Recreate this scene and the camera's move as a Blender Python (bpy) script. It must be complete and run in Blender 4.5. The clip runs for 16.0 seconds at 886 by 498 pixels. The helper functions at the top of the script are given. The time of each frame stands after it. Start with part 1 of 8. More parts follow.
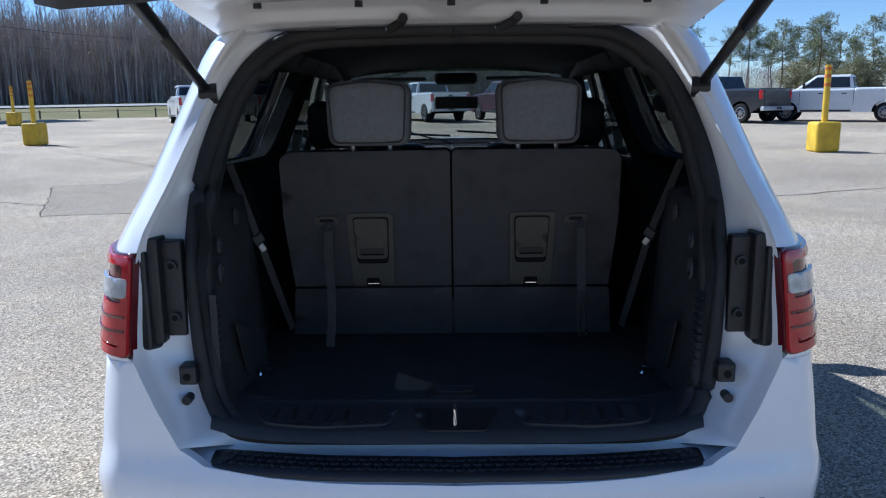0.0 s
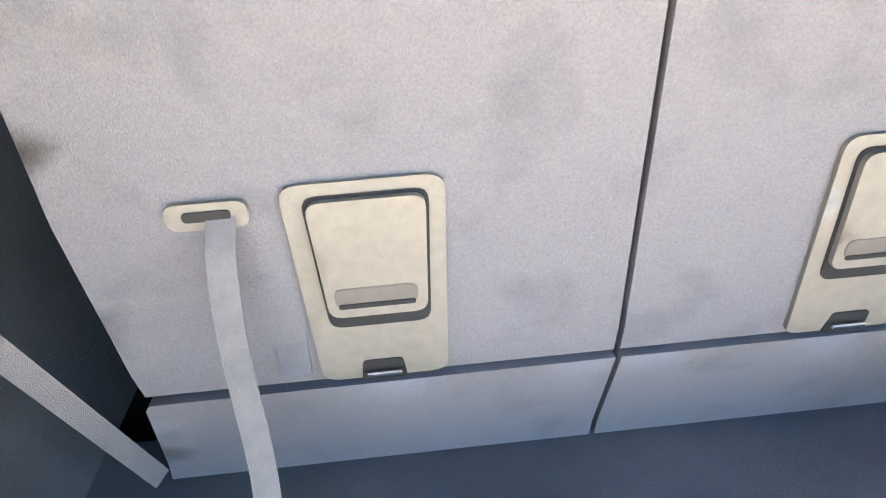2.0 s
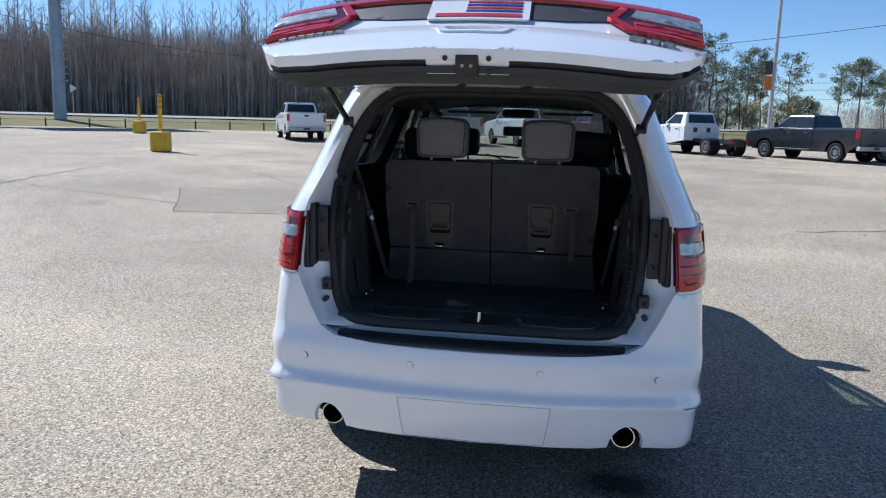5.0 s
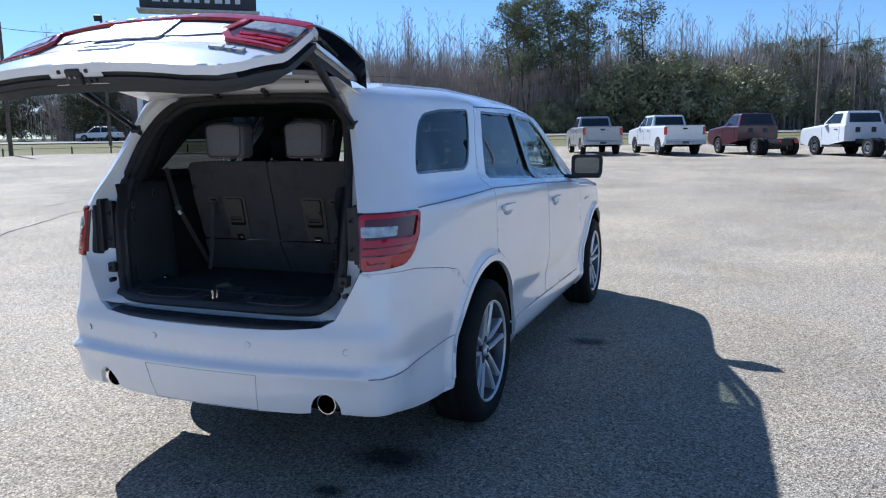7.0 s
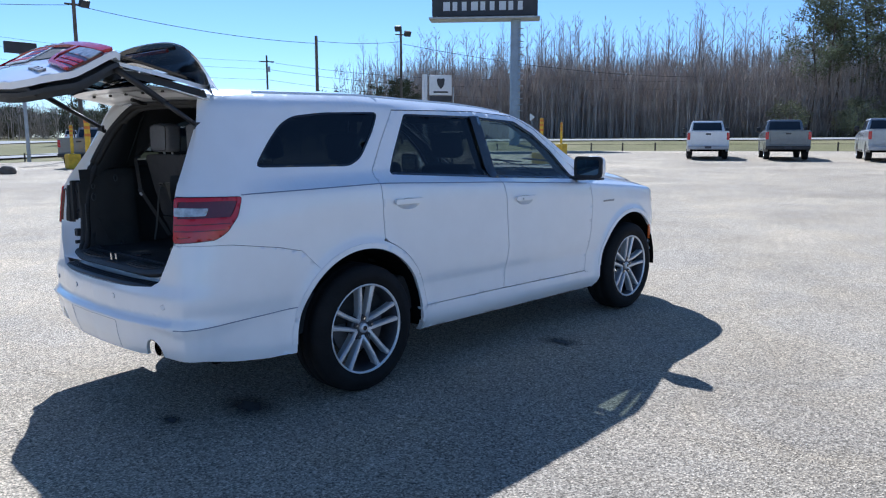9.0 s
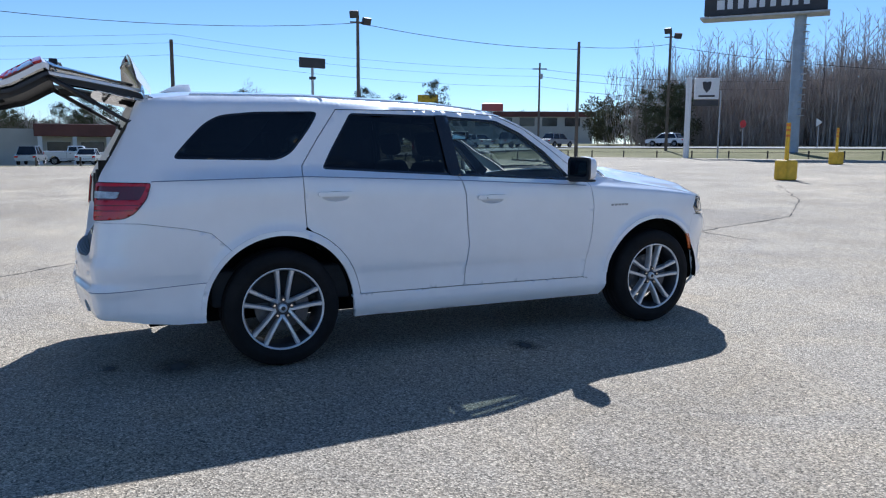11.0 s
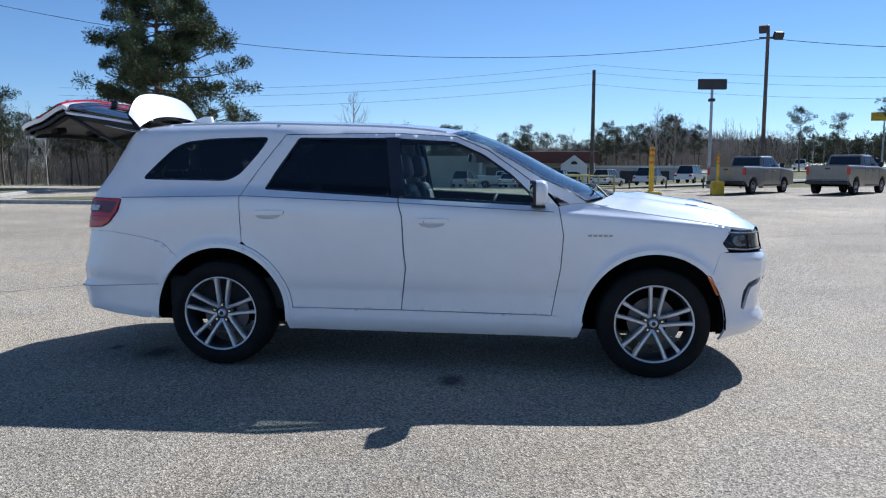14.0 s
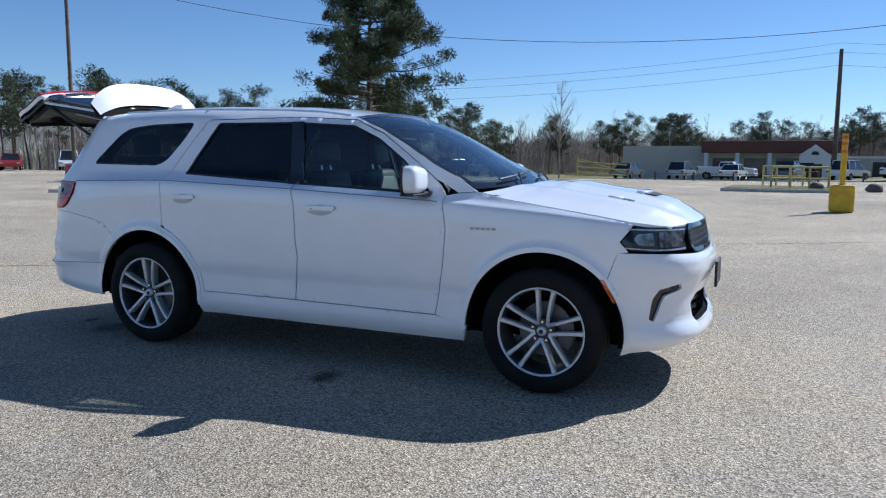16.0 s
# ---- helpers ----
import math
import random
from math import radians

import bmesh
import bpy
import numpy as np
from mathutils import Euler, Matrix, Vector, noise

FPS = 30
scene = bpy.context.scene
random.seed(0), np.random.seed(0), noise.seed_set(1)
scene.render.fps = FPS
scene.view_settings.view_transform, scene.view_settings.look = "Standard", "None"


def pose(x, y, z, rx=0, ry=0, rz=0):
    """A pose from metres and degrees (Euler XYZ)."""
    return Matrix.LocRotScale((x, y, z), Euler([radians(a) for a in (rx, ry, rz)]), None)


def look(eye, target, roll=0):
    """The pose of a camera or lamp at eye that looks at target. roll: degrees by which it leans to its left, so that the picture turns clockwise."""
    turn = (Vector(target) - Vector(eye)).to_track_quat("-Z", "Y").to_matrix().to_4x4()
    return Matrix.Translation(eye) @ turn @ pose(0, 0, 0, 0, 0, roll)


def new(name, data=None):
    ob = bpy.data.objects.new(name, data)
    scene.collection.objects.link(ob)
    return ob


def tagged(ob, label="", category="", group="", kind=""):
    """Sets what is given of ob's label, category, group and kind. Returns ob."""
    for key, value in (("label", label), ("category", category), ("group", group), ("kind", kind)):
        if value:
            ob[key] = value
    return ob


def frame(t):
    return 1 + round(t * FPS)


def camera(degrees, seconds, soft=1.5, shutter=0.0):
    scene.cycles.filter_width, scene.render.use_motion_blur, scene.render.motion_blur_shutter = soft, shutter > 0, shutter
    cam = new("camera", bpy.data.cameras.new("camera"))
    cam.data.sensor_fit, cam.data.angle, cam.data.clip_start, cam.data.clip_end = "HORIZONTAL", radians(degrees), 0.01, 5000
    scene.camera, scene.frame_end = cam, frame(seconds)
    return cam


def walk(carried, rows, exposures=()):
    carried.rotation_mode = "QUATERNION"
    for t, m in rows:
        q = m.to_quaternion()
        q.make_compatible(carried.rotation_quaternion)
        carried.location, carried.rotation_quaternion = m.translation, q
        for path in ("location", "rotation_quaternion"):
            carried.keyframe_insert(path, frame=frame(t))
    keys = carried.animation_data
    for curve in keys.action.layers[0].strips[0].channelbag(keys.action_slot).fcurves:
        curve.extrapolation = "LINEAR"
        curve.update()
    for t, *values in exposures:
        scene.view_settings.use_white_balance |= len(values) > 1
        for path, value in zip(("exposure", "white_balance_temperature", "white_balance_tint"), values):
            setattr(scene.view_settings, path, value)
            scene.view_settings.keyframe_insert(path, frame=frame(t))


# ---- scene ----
cam = camera(60.5, 16.0, soft=1.15)
PATH = [
    (0, (0.015, -1.517, 1.524), (-0.031, 0.445, 1.137), -0.8),
    (0.5, (-0.04, -0.919, 1.473), (-0.074, 1.031, 1.03), -2.1),
    (1, (-0.044, -0.391, 1.374), (-0.205, 1.536, 0.864), -5.4),
    (1.5, (-0.152, 0.013, 1.39), (-0.235, 1.886, 0.695), -6.8),
    (2, (-0.207, -0.008, 1.418), (-0.099, 1.792, 0.553), -3.9),
    (2.5, (-0.149, -0.509, 1.369), (-0.176, 1.375, 0.696), -3.4),
    (3, (-0.146, -0.987, 1.451), (-0.192, 0.918, 0.844), -1.2),
    (3.2, (-0.143, -1.187, 1.482), (-0.196, 0.731, 0.918), -0.6),
    (5.3, (0.459, -2.764, 1.554), (0.145, -0.814, 1.238), 1.1),
    (5.5, (0.629, -2.764, 1.53), (0.291, -0.817, 1.221), 0.6),
    (6, (1.066, -2.761, 1.562), (0.641, -0.828, 1.272), 0.1),
    (6.5, (1.587, -2.737, 1.537), (1.023, -0.84, 1.248), -0.2),
    (7, (2.087, -2.574, 1.502), (1.369, -0.731, 1.207), -0.7),
    (7.5, (2.636, -2.41, 1.498), (1.753, -0.639, 1.211), -1.1),
    (8, (3.177, -2.223, 1.495), (2.127, -0.545, 1.212), -1.1),
    (8.5, (3.688, -1.98, 1.488), (2.477, -0.414, 1.207), -0.6),
    (9, (4.207, -1.735, 1.482), (2.853, -0.291, 1.195), -0.1),
    (9.2, (4.388, -1.625, 1.468), (2.981, -0.233, 1.18), -0.1),
    (11.3, (5.784, 0.274, 1.432), (3.954, 1.034, 1.164), 0.4),
    (11.5, (5.858, 0.488, 1.455), (3.998, 1.173, 1.19), 0.4),
    (12, (5.964, 1.052, 1.436), (4.043, 1.548, 1.18), 0.2),
    (12.5, (6.08, 1.629, 1.425), (4.119, 1.937, 1.18), 0.3),
    (13, (6.121, 2.188, 1.405), (4.138, 2.315, 1.171), 0.3),
    (13.5, (6.128, 2.751, 1.409), (4.141, 2.705, 1.188), 0.3),
    (14, (6.077, 3.31, 1.427), (4.101, 3.091, 1.214), 0.2),
    (14.5, (5.906, 3.843, 1.437), (3.955, 3.46, 1.227), 0.1),
    (15, (5.689, 4.387, 1.438), (3.775, 3.85, 1.221), 0.1),
    (15.5, (5.401, 4.878, 1.399), (3.53, 4.206, 1.178), -0.0),
    (16, (5.152, 5.397, 1.4), (3.332, 4.603, 1.16), 0.3),
]
EXPOSURES = [
    (0, 0.48, 5150, 10), (0.3, 1.8, 4900, 10), (0.5, 2.95, 4650, 10), (1, 5.05, 6150, 10), (1.5, 5.5, 6450, 14), (2, 5.7, 6500, 14), (2.5, 5.85, 6400, 9),
    (3, 5.15, 6050, 10), (3.2, 4.6, 5900, 10), (4.2, 0.8, 5600, 10), (5.3, 0.44, 5400, 10), (7, 0.52, 5250, 10), (8, 0.6, 5200, 10), (9.2, 0.58, 5200, 10),
    (12, 0.33, 5350, 10), (14, 0.26, 5350, 10), (16, 0.20, 5350, 10),
]
walk(cam, [(t, look(e, g, r)) for t, e, g, r in PATH], EXPOSURES)

# ---- world and sun ----
SUN_WAY = Vector((-1.2, 0.77, 1.22)).normalized()
world = bpy.data.worlds.new("world")
scene.world = world
world.use_nodes = True
wn, wl = world.node_tree.nodes, world.node_tree.links
sky = wn.new("ShaderNodeTexSky")
sky.sky_type = "NISHITA"
sky.sun_disc = False
sky.sun_elevation = math.asin(SUN_WAY.z)
sky.sun_rotation = math.atan2(SUN_WAY.x, SUN_WAY.y)
sky.altitude = 1500
sky.air_density, sky.dust_density, sky.ozone_density = 1.0, 0.0, 4.0
wl.new(sky.outputs["Color"], wn["Background"].inputs["Color"])
wn["Background"].inputs["Strength"].default_value = 0.082
sun = new("sun", bpy.data.lights.new("sun", "SUN"))
sun.data.energy, sun.data.angle, sun.data.color = 5.0, radians(0.53), (1.0, 0.95, 0.88)
sun.matrix_world = look(SUN_WAY * 60, (0, 0, 0))


# ---- materials ----
def shader(name, base, rough=0.5, metal=0.0, var=0.12, scale=6.0, fine=0.06, fscale=90.0,
           bump=0.0, bscale=120.0, coat=0.0, spec=0.5, other=None, mix=0.5):
    """A node material with colour variation at two scales and fine relief."""
    m = bpy.data.materials.new(name)
    m.use_nodes = True
    n, l = m.node_tree.nodes, m.node_tree.links
    p = n["Principled BSDF"]
    p.inputs["Roughness"].default_value = rough
    p.inputs["Metallic"].default_value = metal
    p.inputs["Coat Weight"].default_value = coat
    p.inputs["Coat Roughness"].default_value = 0.03
    p.inputs["Specular IOR Level"].default_value = spec
    co = n.new("ShaderNodeTexCoord")
    a = n.new("ShaderNodeTexNoise")
    a.inputs["Scale"].default_value, a.inputs["Detail"].default_value = scale, 4
    b = n.new("ShaderNodeTexNoise")
    b.inputs["Scale"].default_value, b.inputs["Detail"].default_value = fscale, 2
    l.new(co.outputs["Object"], a.inputs["Vector"])
    l.new(co.outputs["Object"], b.inputs["Vector"])
    r = n.new("ShaderNodeValToRGB")
    lo = other if other else tuple(c * (1 - var) for c in base)
    hi = base if other else tuple(min(1, c * (1 + var)) for c in base)
    r.color_ramp.elements[0].position, r.color_ramp.elements[1].position = mix - 0.15, mix + 0.15
    r.color_ramp.elements[0].color, r.color_ramp.elements[1].color = (*lo, 1), (*hi, 1)
    l.new(a.outputs["Fac"], r.inputs["Fac"])
    x = n.new("ShaderNodeMix")
    x.data_type, x.blend_type = "RGBA", "OVERLAY"
    x.inputs["Factor"].default_value = min(1.0, fine * 4)
    l.new(r.outputs["Color"], x.inputs[6])
    l.new(b.outputs["Fac"], x.inputs[7])
    l.new(x.outputs[2], p.inputs["Base Color"])
    if bump:
        c = n.new("ShaderNodeTexNoise")
        c.inputs["Scale"].default_value, c.inputs["Detail"].default_value = bscale, 3
        l.new(co.outputs["Object"], c.inputs["Vector"])
        u = n.new("ShaderNodeBump")
        u.inputs["Strength"].default_value, u.inputs["Distance"].default_value = bump, 0.004
        l.new(c.outputs["Fac"], u.inputs["Height"])
        l.new(u.outputs["Normal"], p.inputs["Normal"])
    return m


def glass_mat(name, tint, rough=0.0, shine=0.07):
    m = bpy.data.materials.new(name)
    m.use_nodes = True
    n, l = m.node_tree.nodes, m.node_tree.links
    p = n["Principled BSDF"]
    n.remove(p)
    tr = n.new("ShaderNodeBsdfTransparent")
    tr.inputs["Color"].default_value = (*tint, 1)
    gl = n.new("ShaderNodeBsdfGlossy")
    gl.inputs["Roughness"].default_value = rough
    lw = n.new("ShaderNodeLayerWeight")
    lw.inputs["Blend"].default_value = 0.5
    pw = n.new("ShaderNodeMath")
    pw.operation, pw.inputs[1].default_value = "POWER", 5.0
    l.new(lw.outputs["Facing"], pw.inputs[0])
    fr = n.new("ShaderNodeMath")
    fr.operation, fr.inputs[1].default_value, fr.inputs[2].default_value = "MULTIPLY_ADD", 1.0 - shine, shine
    l.new(pw.outputs[0], fr.inputs[0])
    mx = n.new("ShaderNodeMixShader")
    l.new(fr.outputs[0], mx.inputs["Fac"])
    l.new(tr.outputs["BSDF"], mx.inputs[1])
    l.new(gl.outputs["BSDF"], mx.inputs[2])
    l.new(mx.outputs["Shader"], n["Material Output"].inputs["Surface"])
    return m


def ground_mat(name, tones, stones, rough=0.85, patch=0.35, sweep=0.09, cell=95.0, bump=0.5, pits=0.0):
    """Worn paving: tones are light and dark of the large patches, stones the grit's light and dark factor."""
    m = bpy.data.materials.new(name)
    m.use_nodes = True
    n, l = m.node_tree.nodes, m.node_tree.links
    p = n["Principled BSDF"]
    p.inputs["Roughness"].default_value = rough
    p.inputs["Specular IOR Level"].default_value = 0.12
    co = n.new("ShaderNodeTexCoord")

    def noise_at(sc, detail=5, rgh=0.55, warp=0.0):
        a = n.new("ShaderNodeTexNoise")
        a.inputs["Scale"].default_value, a.inputs["Detail"].default_value = sc, detail
        a.inputs["Roughness"].default_value, a.inputs["Distortion"].default_value = rgh, warp
        l.new(co.outputs["Object"], a.inputs["Vector"])
        return a

    def ramp(src, stops):
        r = n.new("ShaderNodeValToRGB")
        e = r.color_ramp.elements
        while len(e) < len(stops):
            e.new(0.5)
        for k, (pos, col) in zip(e, stops):
            k.position, k.color = pos, (*col, 1)
        l.new(src, r.inputs["Fac"])
        return r

    def blend(kind, fac, a, b):
        x = n.new("ShaderNodeMix")
        x.data_type, x.blend_type = "RGBA", kind
        if isinstance(fac, float):
            x.inputs["Factor"].default_value = fac
        else:
            l.new(fac, x.inputs["Factor"])
        l.new(a, x.inputs[6])
        l.new(b, x.inputs[7])
        return x.outputs[2]

    big = ramp(noise_at(sweep, 6, 0.6, 0.4).outputs["Fac"], [(0.36, tones[0]), (0.5, tones[1]), (0.66, tones[2])])
    mid = ramp(noise_at(patch, 7, 0.65, 0.6).outputs["Fac"], [(0.3, (0.84,) * 3), (0.5, (1.0,) * 3), (0.72, (1.12,) * 3)])
    col = blend("MULTIPLY", 1.0, big.outputs["Color"], mid.outputs["Color"])
    v = n.new("ShaderNodeTexVoronoi")
    v.inputs["Scale"].default_value = cell
    l.new(co.outputs["Object"], v.inputs["Vector"])
    grit = ramp(v.outputs["Color"], [(0.0, (stones[0],) * 3), (0.55, (1.0,) * 3), (1.0, (stones[1],) * 3)])
    col = blend("MULTIPLY", 1.0, col, grit.outputs["Color"])
    gap = ramp(v.outputs["Distance"], [(0.0, (1.08,) * 3), (0.55, (0.95,) * 3), (0.8, (0.6,) * 3)])
    col = blend("MULTIPLY", 0.7, col, gap.outputs["Color"])
    speck = ramp(noise_at(38.0, 3, 0.7).outputs["Fac"], [(0.35, (0.72,) * 3), (0.5, (1.0,) * 3), (0.68, (1.25,) * 3)])
    col = blend("MULTIPLY", 0.8, col, speck.outputs["Color"])
    if pits:
        w = n.new("ShaderNodeTexVoronoi")
        w.inputs["Scale"].default_value = cell * 1.2
        l.new(co.outputs["Object"], w.inputs["Vector"])
        chip = ramp(w.outputs["Color"], [(0.0, (0.25,) * 3), (0.16, (0.45,) * 3), (0.26, (1.0,) * 3), (0.78, (1.05,) * 3), (0.9, (1.5, 1.47, 1.42))])
        col = blend("MULTIPLY", pits, col, chip.outputs["Color"])
        tan = ramp(noise_at(0.8, 8, 0.7, 1.2).outputs["Fac"], [(0.40, (1.0,) * 3), (0.60, (1.06, 1.03, 0.97)), (0.72, (1.2, 1.14, 1.03))])
        col = blend("MULTIPLY", 1.0, col, tan.outputs["Color"])
    l.new(col, p.inputs["Base Color"])
    u = n.new("ShaderNodeBump")
    u.inputs["Strength"].default_value, u.inputs["Distance"].default_value = bump, 0.006
    l.new(v.outputs["Distance"], u.inputs["Height"])
    l.new(u.outputs["Normal"], p.inputs["Normal"])
    return m


WHITE = shader("white_paint", (0.89, 0.89, 0.90), 0.28, var=0.015, fine=0.0, coat=1.0)
BLACK = shader("black_plastic", (0.018, 0.018, 0.02), 0.45, var=0.2, bump=0.15, bscale=600)
GLOSSBLACK = shader("gloss_black", (0.012, 0.012, 0.014), 0.12, var=0.1, coat=0.5)
RUBBER = shader("rubber", (0.022, 0.022, 0.023), 0.7, var=0.2, bump=0.2, bscale=300)
TYRE = shader("tyre_rubber", (0.012, 0.012, 0.0125), 0.8, var=0.25, bump=0.3, bscale=200, spec=0.2)
ALLOY = shader("machined_alloy", (0.66, 0.67, 0.69), 0.32, metal=0.45, var=0.05)
HEADLENS = shader("headlamp_lens", (0.20, 0.205, 0.215), 0.16, metal=0.6, var=0.6, scale=26, coat=1.0)
ALLOYDARK = shader("painted_alloy", (0.10, 0.10, 0.11), 0.4, metal=0.6, var=0.1)
CHROME = shader("chrome", (0.75, 0.75, 0.76), 0.08, metal=1.0, var=0.02)
STEEL = shader("brushed_steel", (0.35, 0.35, 0.36), 0.35, metal=0.9, var=0.1)
DARK = shader("underbody", (0.005, 0.005, 0.005), 0.95, var=0.3, spec=0.1)
CARPET = shader("black_carpet", (0.043, 0.045, 0.047), 0.95, var=0.15, scale=5, fine=0.06, fscale=300, bump=0.6, bscale=700, spec=0.1)
SEATBACK = shader("grey_seat_carpet", (0.070, 0.0675, 0.068), 0.95, other=(0.049, 0.0485, 0.050), mix=0.32, scale=13, fine=0.06, fscale=420, bump=0.45, bscale=700, spec=0.1)
VINYL = shader("grey_leather", (0.13, 0.13, 0.137), 0.6, var=0.02, bump=0.2, bscale=350)
BLACKVINYL = shader("black_leather", (0.02, 0.02, 0.022), 0.5, var=0.15, bump=0.2, bscale=350)
TRIM = shader("dark_interior_plastic", (0.032, 0.034, 0.038), 0.6, var=0.12, bump=0.25, bscale=500)
# near-black colour stands for the shade inside slots, bores and sockets
SHADOWED = shader("recess_shade", (0.006, 0.006, 0.006), 0.7, var=0.2, spec=0.2)
# taupe darkened for the shade in the finger slots
TAUPEDARK = shader("shaded_taupe_plastic", (0.036, 0.032, 0.025), 0.6, var=0.05)
TAUPE = shader("taupe_plastic", (0.070, 0.063, 0.048), 0.6, var=0.03, bump=0.15, bscale=500)
BELT = shader("belt_webbing", (0.055, 0.05, 0.046), 0.8, var=0.1, bump=0.5, bscale=800)
STRAP = shader("webbing", (0.050, 0.048, 0.045), 0.8, var=0.1, bump=0.5, bscale=800)
# blue-grey for the hitch cover joint and for shade in body creases
SEAM_SHADE = shader("joint_and_crease_shade", (0.20, 0.23, 0.32), 0.5, var=0.05)
HEADLINER = shader("headliner", (0.10, 0.10, 0.105), 0.95, var=0.1, bump=0.3, bscale=500)
TINT = glass_mat("tinted_glass", (0.075, 0.085, 0.085), shine=0.05)
SCREEN = glass_mat("windscreen_glass", (0.55, 0.62, 0.60), shine=0.24)
CLEAR = glass_mat("clear_glass", (0.70, 0.79, 0.75), shine=0.085)
REDLENS = shader("red_lens", (0.46, 0.006, 0.014), 0.16, var=0.1, coat=0.4)
DARKRED = shader("dark_red_lens", (0.10, 0.004, 0.008), 0.14, var=0.1, coat=0.4)
SMOKE = shader("clear_lens", (0.44, 0.45, 0.46), 0.22, metal=0.3, var=0.25, scale=30, coat=0.4)
# dark reflection put into the colour of the door mirror glass
MIRROR = shader("dimmed_mirror", (0.13, 0.16, 0.18), 0.03, metal=1.0, var=0.02)
DISC = shader("brake_steel", (0.13, 0.13, 0.135), 0.45, metal=0.7, var=0.2)
AMBER = shader("amber_lens", (0.55, 0.10, 0.01), 0.2, var=0.1, coat=1.0)


# ---- mesh helpers ----
def part(name, bm, material, parent=None, label="", smooth=False):
    """Links a bmesh as one mesh object under a thing or a part."""
    me = bpy.data.meshes.new(name)
    bm.to_mesh(me)
    bm.free()
    if smooth:
        me.polygons.foreach_set("use_smooth", [True] * len(me.polygons))
    me.materials.append(material)
    ob = new(name, me)
    if parent is not None:
        ob.parent = parent
    if label:
        ob["label"] = label
    return ob


def raw(name, verts, faces, material, parent=None, label="", smooth=False):
    me = bpy.data.meshes.new(name)
    me.from_pydata(verts, [], faces)
    me.materials.append(material)
    if smooth:
        me.polygons.foreach_set("use_smooth", [True] * len(me.polygons))
    ob = new(name, me)
    if parent is not None:
        ob.parent = parent
    if label:
        ob["label"] = label
    return ob


def thing(name, label, category, group="", kind="", at=(0, 0, 0), turn=0):
    ob = new(name)
    ob.empty_display_size = 0.2
    ob.matrix_world = pose(*at, 0, 0, turn)
    return tagged(ob, label, category, group, kind)


def box(bm, x0, x1, y0, y1, z0, z1, bevel=0.0, m=None, seg=2):
    """Adds a bevelled box; m places it."""
    made = bmesh.ops.create_cube(bm, size=1.0, matrix=Matrix.LocRotScale(
        ((x0 + x1) / 2, (y0 + y1) / 2, (z0 + z1) / 2), None, (abs(x1 - x0), abs(y1 - y0), abs(z1 - z0))))
    vs = made["verts"]
    if bevel:
        es = list({e for v in vs for e in v.link_edges})
        got = bmesh.ops.bevel(bm, geom=es, offset=bevel, segments=seg, profile=0.5, affect="EDGES")
        vs = got["verts"] + [v for v in vs if v.is_valid]
        vs = list({v for v in vs})
    if m is not None:
        bmesh.ops.transform(bm, matrix=m, verts=vs)
    return bm


def cube(*a, **k):
    return box(bmesh.new(), *a, **k)


def tube(bm, p, q, r0, r1=None, n=10, caps=True):
    """Adds a round bar from p to q."""
    p, q = Vector(p), Vector(q)
    r1 = r0 if r1 is None else r1
    d = q - p
    m = Matrix.Translation((p + q) / 2) @ d.to_track_quat("Z", "Y").to_matrix().to_4x4()
    bmesh.ops.create_cone(bm, cap_ends=caps, segments=n, radius1=r0, radius2=max(r1, 1e-4), depth=d.length, matrix=m)
    return bm


def bar(*a, **k):
    return tube(bmesh.new(), *a, **k)


def pipe(bm, pts, r, n=8):
    """Adds a bent round bar through the points."""
    pts = [Vector(p) for p in pts]
    rings = []
    for i, p in enumerate(pts):
        d = (pts[min(i + 1, len(pts) - 1)] - pts[max(i - 1, 0)]).normalized()
        up = Vector((0, 0, 1)) if abs(d.z) < 0.9 else Vector((1, 0, 0))
        a = d.cross(up).normalized()
        b = d.cross(a)
        rings.append([bm.verts.new(p + (a * math.cos(2 * math.pi * k / n) + b * math.sin(2 * math.pi * k / n)) * r)
                      for k in range(n)])
    for s, t in zip(rings, rings[1:]):
        for k in range(n):
            bm.faces.new((s[k], s[(k + 1) % n], t[(k + 1) % n], t[k]))
    bm.faces.new(rings[0])
    bm.faces.new(rings[-1][::-1])
    return bm


def prism(bm, outline, z0, z1, m=None, bevel=0.0):
    """Adds a flat outline (x, y) stretched from z0 to z1."""
    low = [bm.verts.new((x, y, z0)) for x, y in outline]
    top = [bm.verts.new((x, y, z1)) for x, y in outline]
    k = len(outline)
    fs = [bm.faces.new(low[::-1]), bm.faces.new(top)]
    for i in range(k):
        fs.append(bm.faces.new((low[i], low[(i + 1) % k], top[(i + 1) % k], top[i])))
    vs = low + top
    if bevel:
        es = [e for e in fs[1].edges]
        got = bmesh.ops.bevel(bm, geom=es, offset=bevel, segments=2, profile=0.5, affect="EDGES")
        vs = list({v for v in vs if v.is_valid} | set(got["verts"]))
    if m is not None:
        bmesh.ops.transform(bm, matrix=m, verts=vs)
    return bm


# ---- ground, roads, verge ----
ASPHALT = ground_mat("worn_asphalt", [(0.385, 0.327, 0.252), (0.45, 0.382, 0.292), (0.55, 0.462, 0.345)], (0.30, 1.7), patch=0.45, sweep=0.13, cell=110.0, bump=0.8, pits=0.85)
CONCRETE = ground_mat("pale_road", [(0.33, 0.32, 0.30), (0.37, 0.36, 0.335), (0.41, 0.40, 0.375)], (0.9, 1.08), bump=0.1)
GRASS = ground_mat("dry_grass", [(0.16, 0.15, 0.06), (0.21, 0.19, 0.085), (0.27, 0.23, 0.12)], (0.7, 1.3), rough=0.95, cell=25.0)
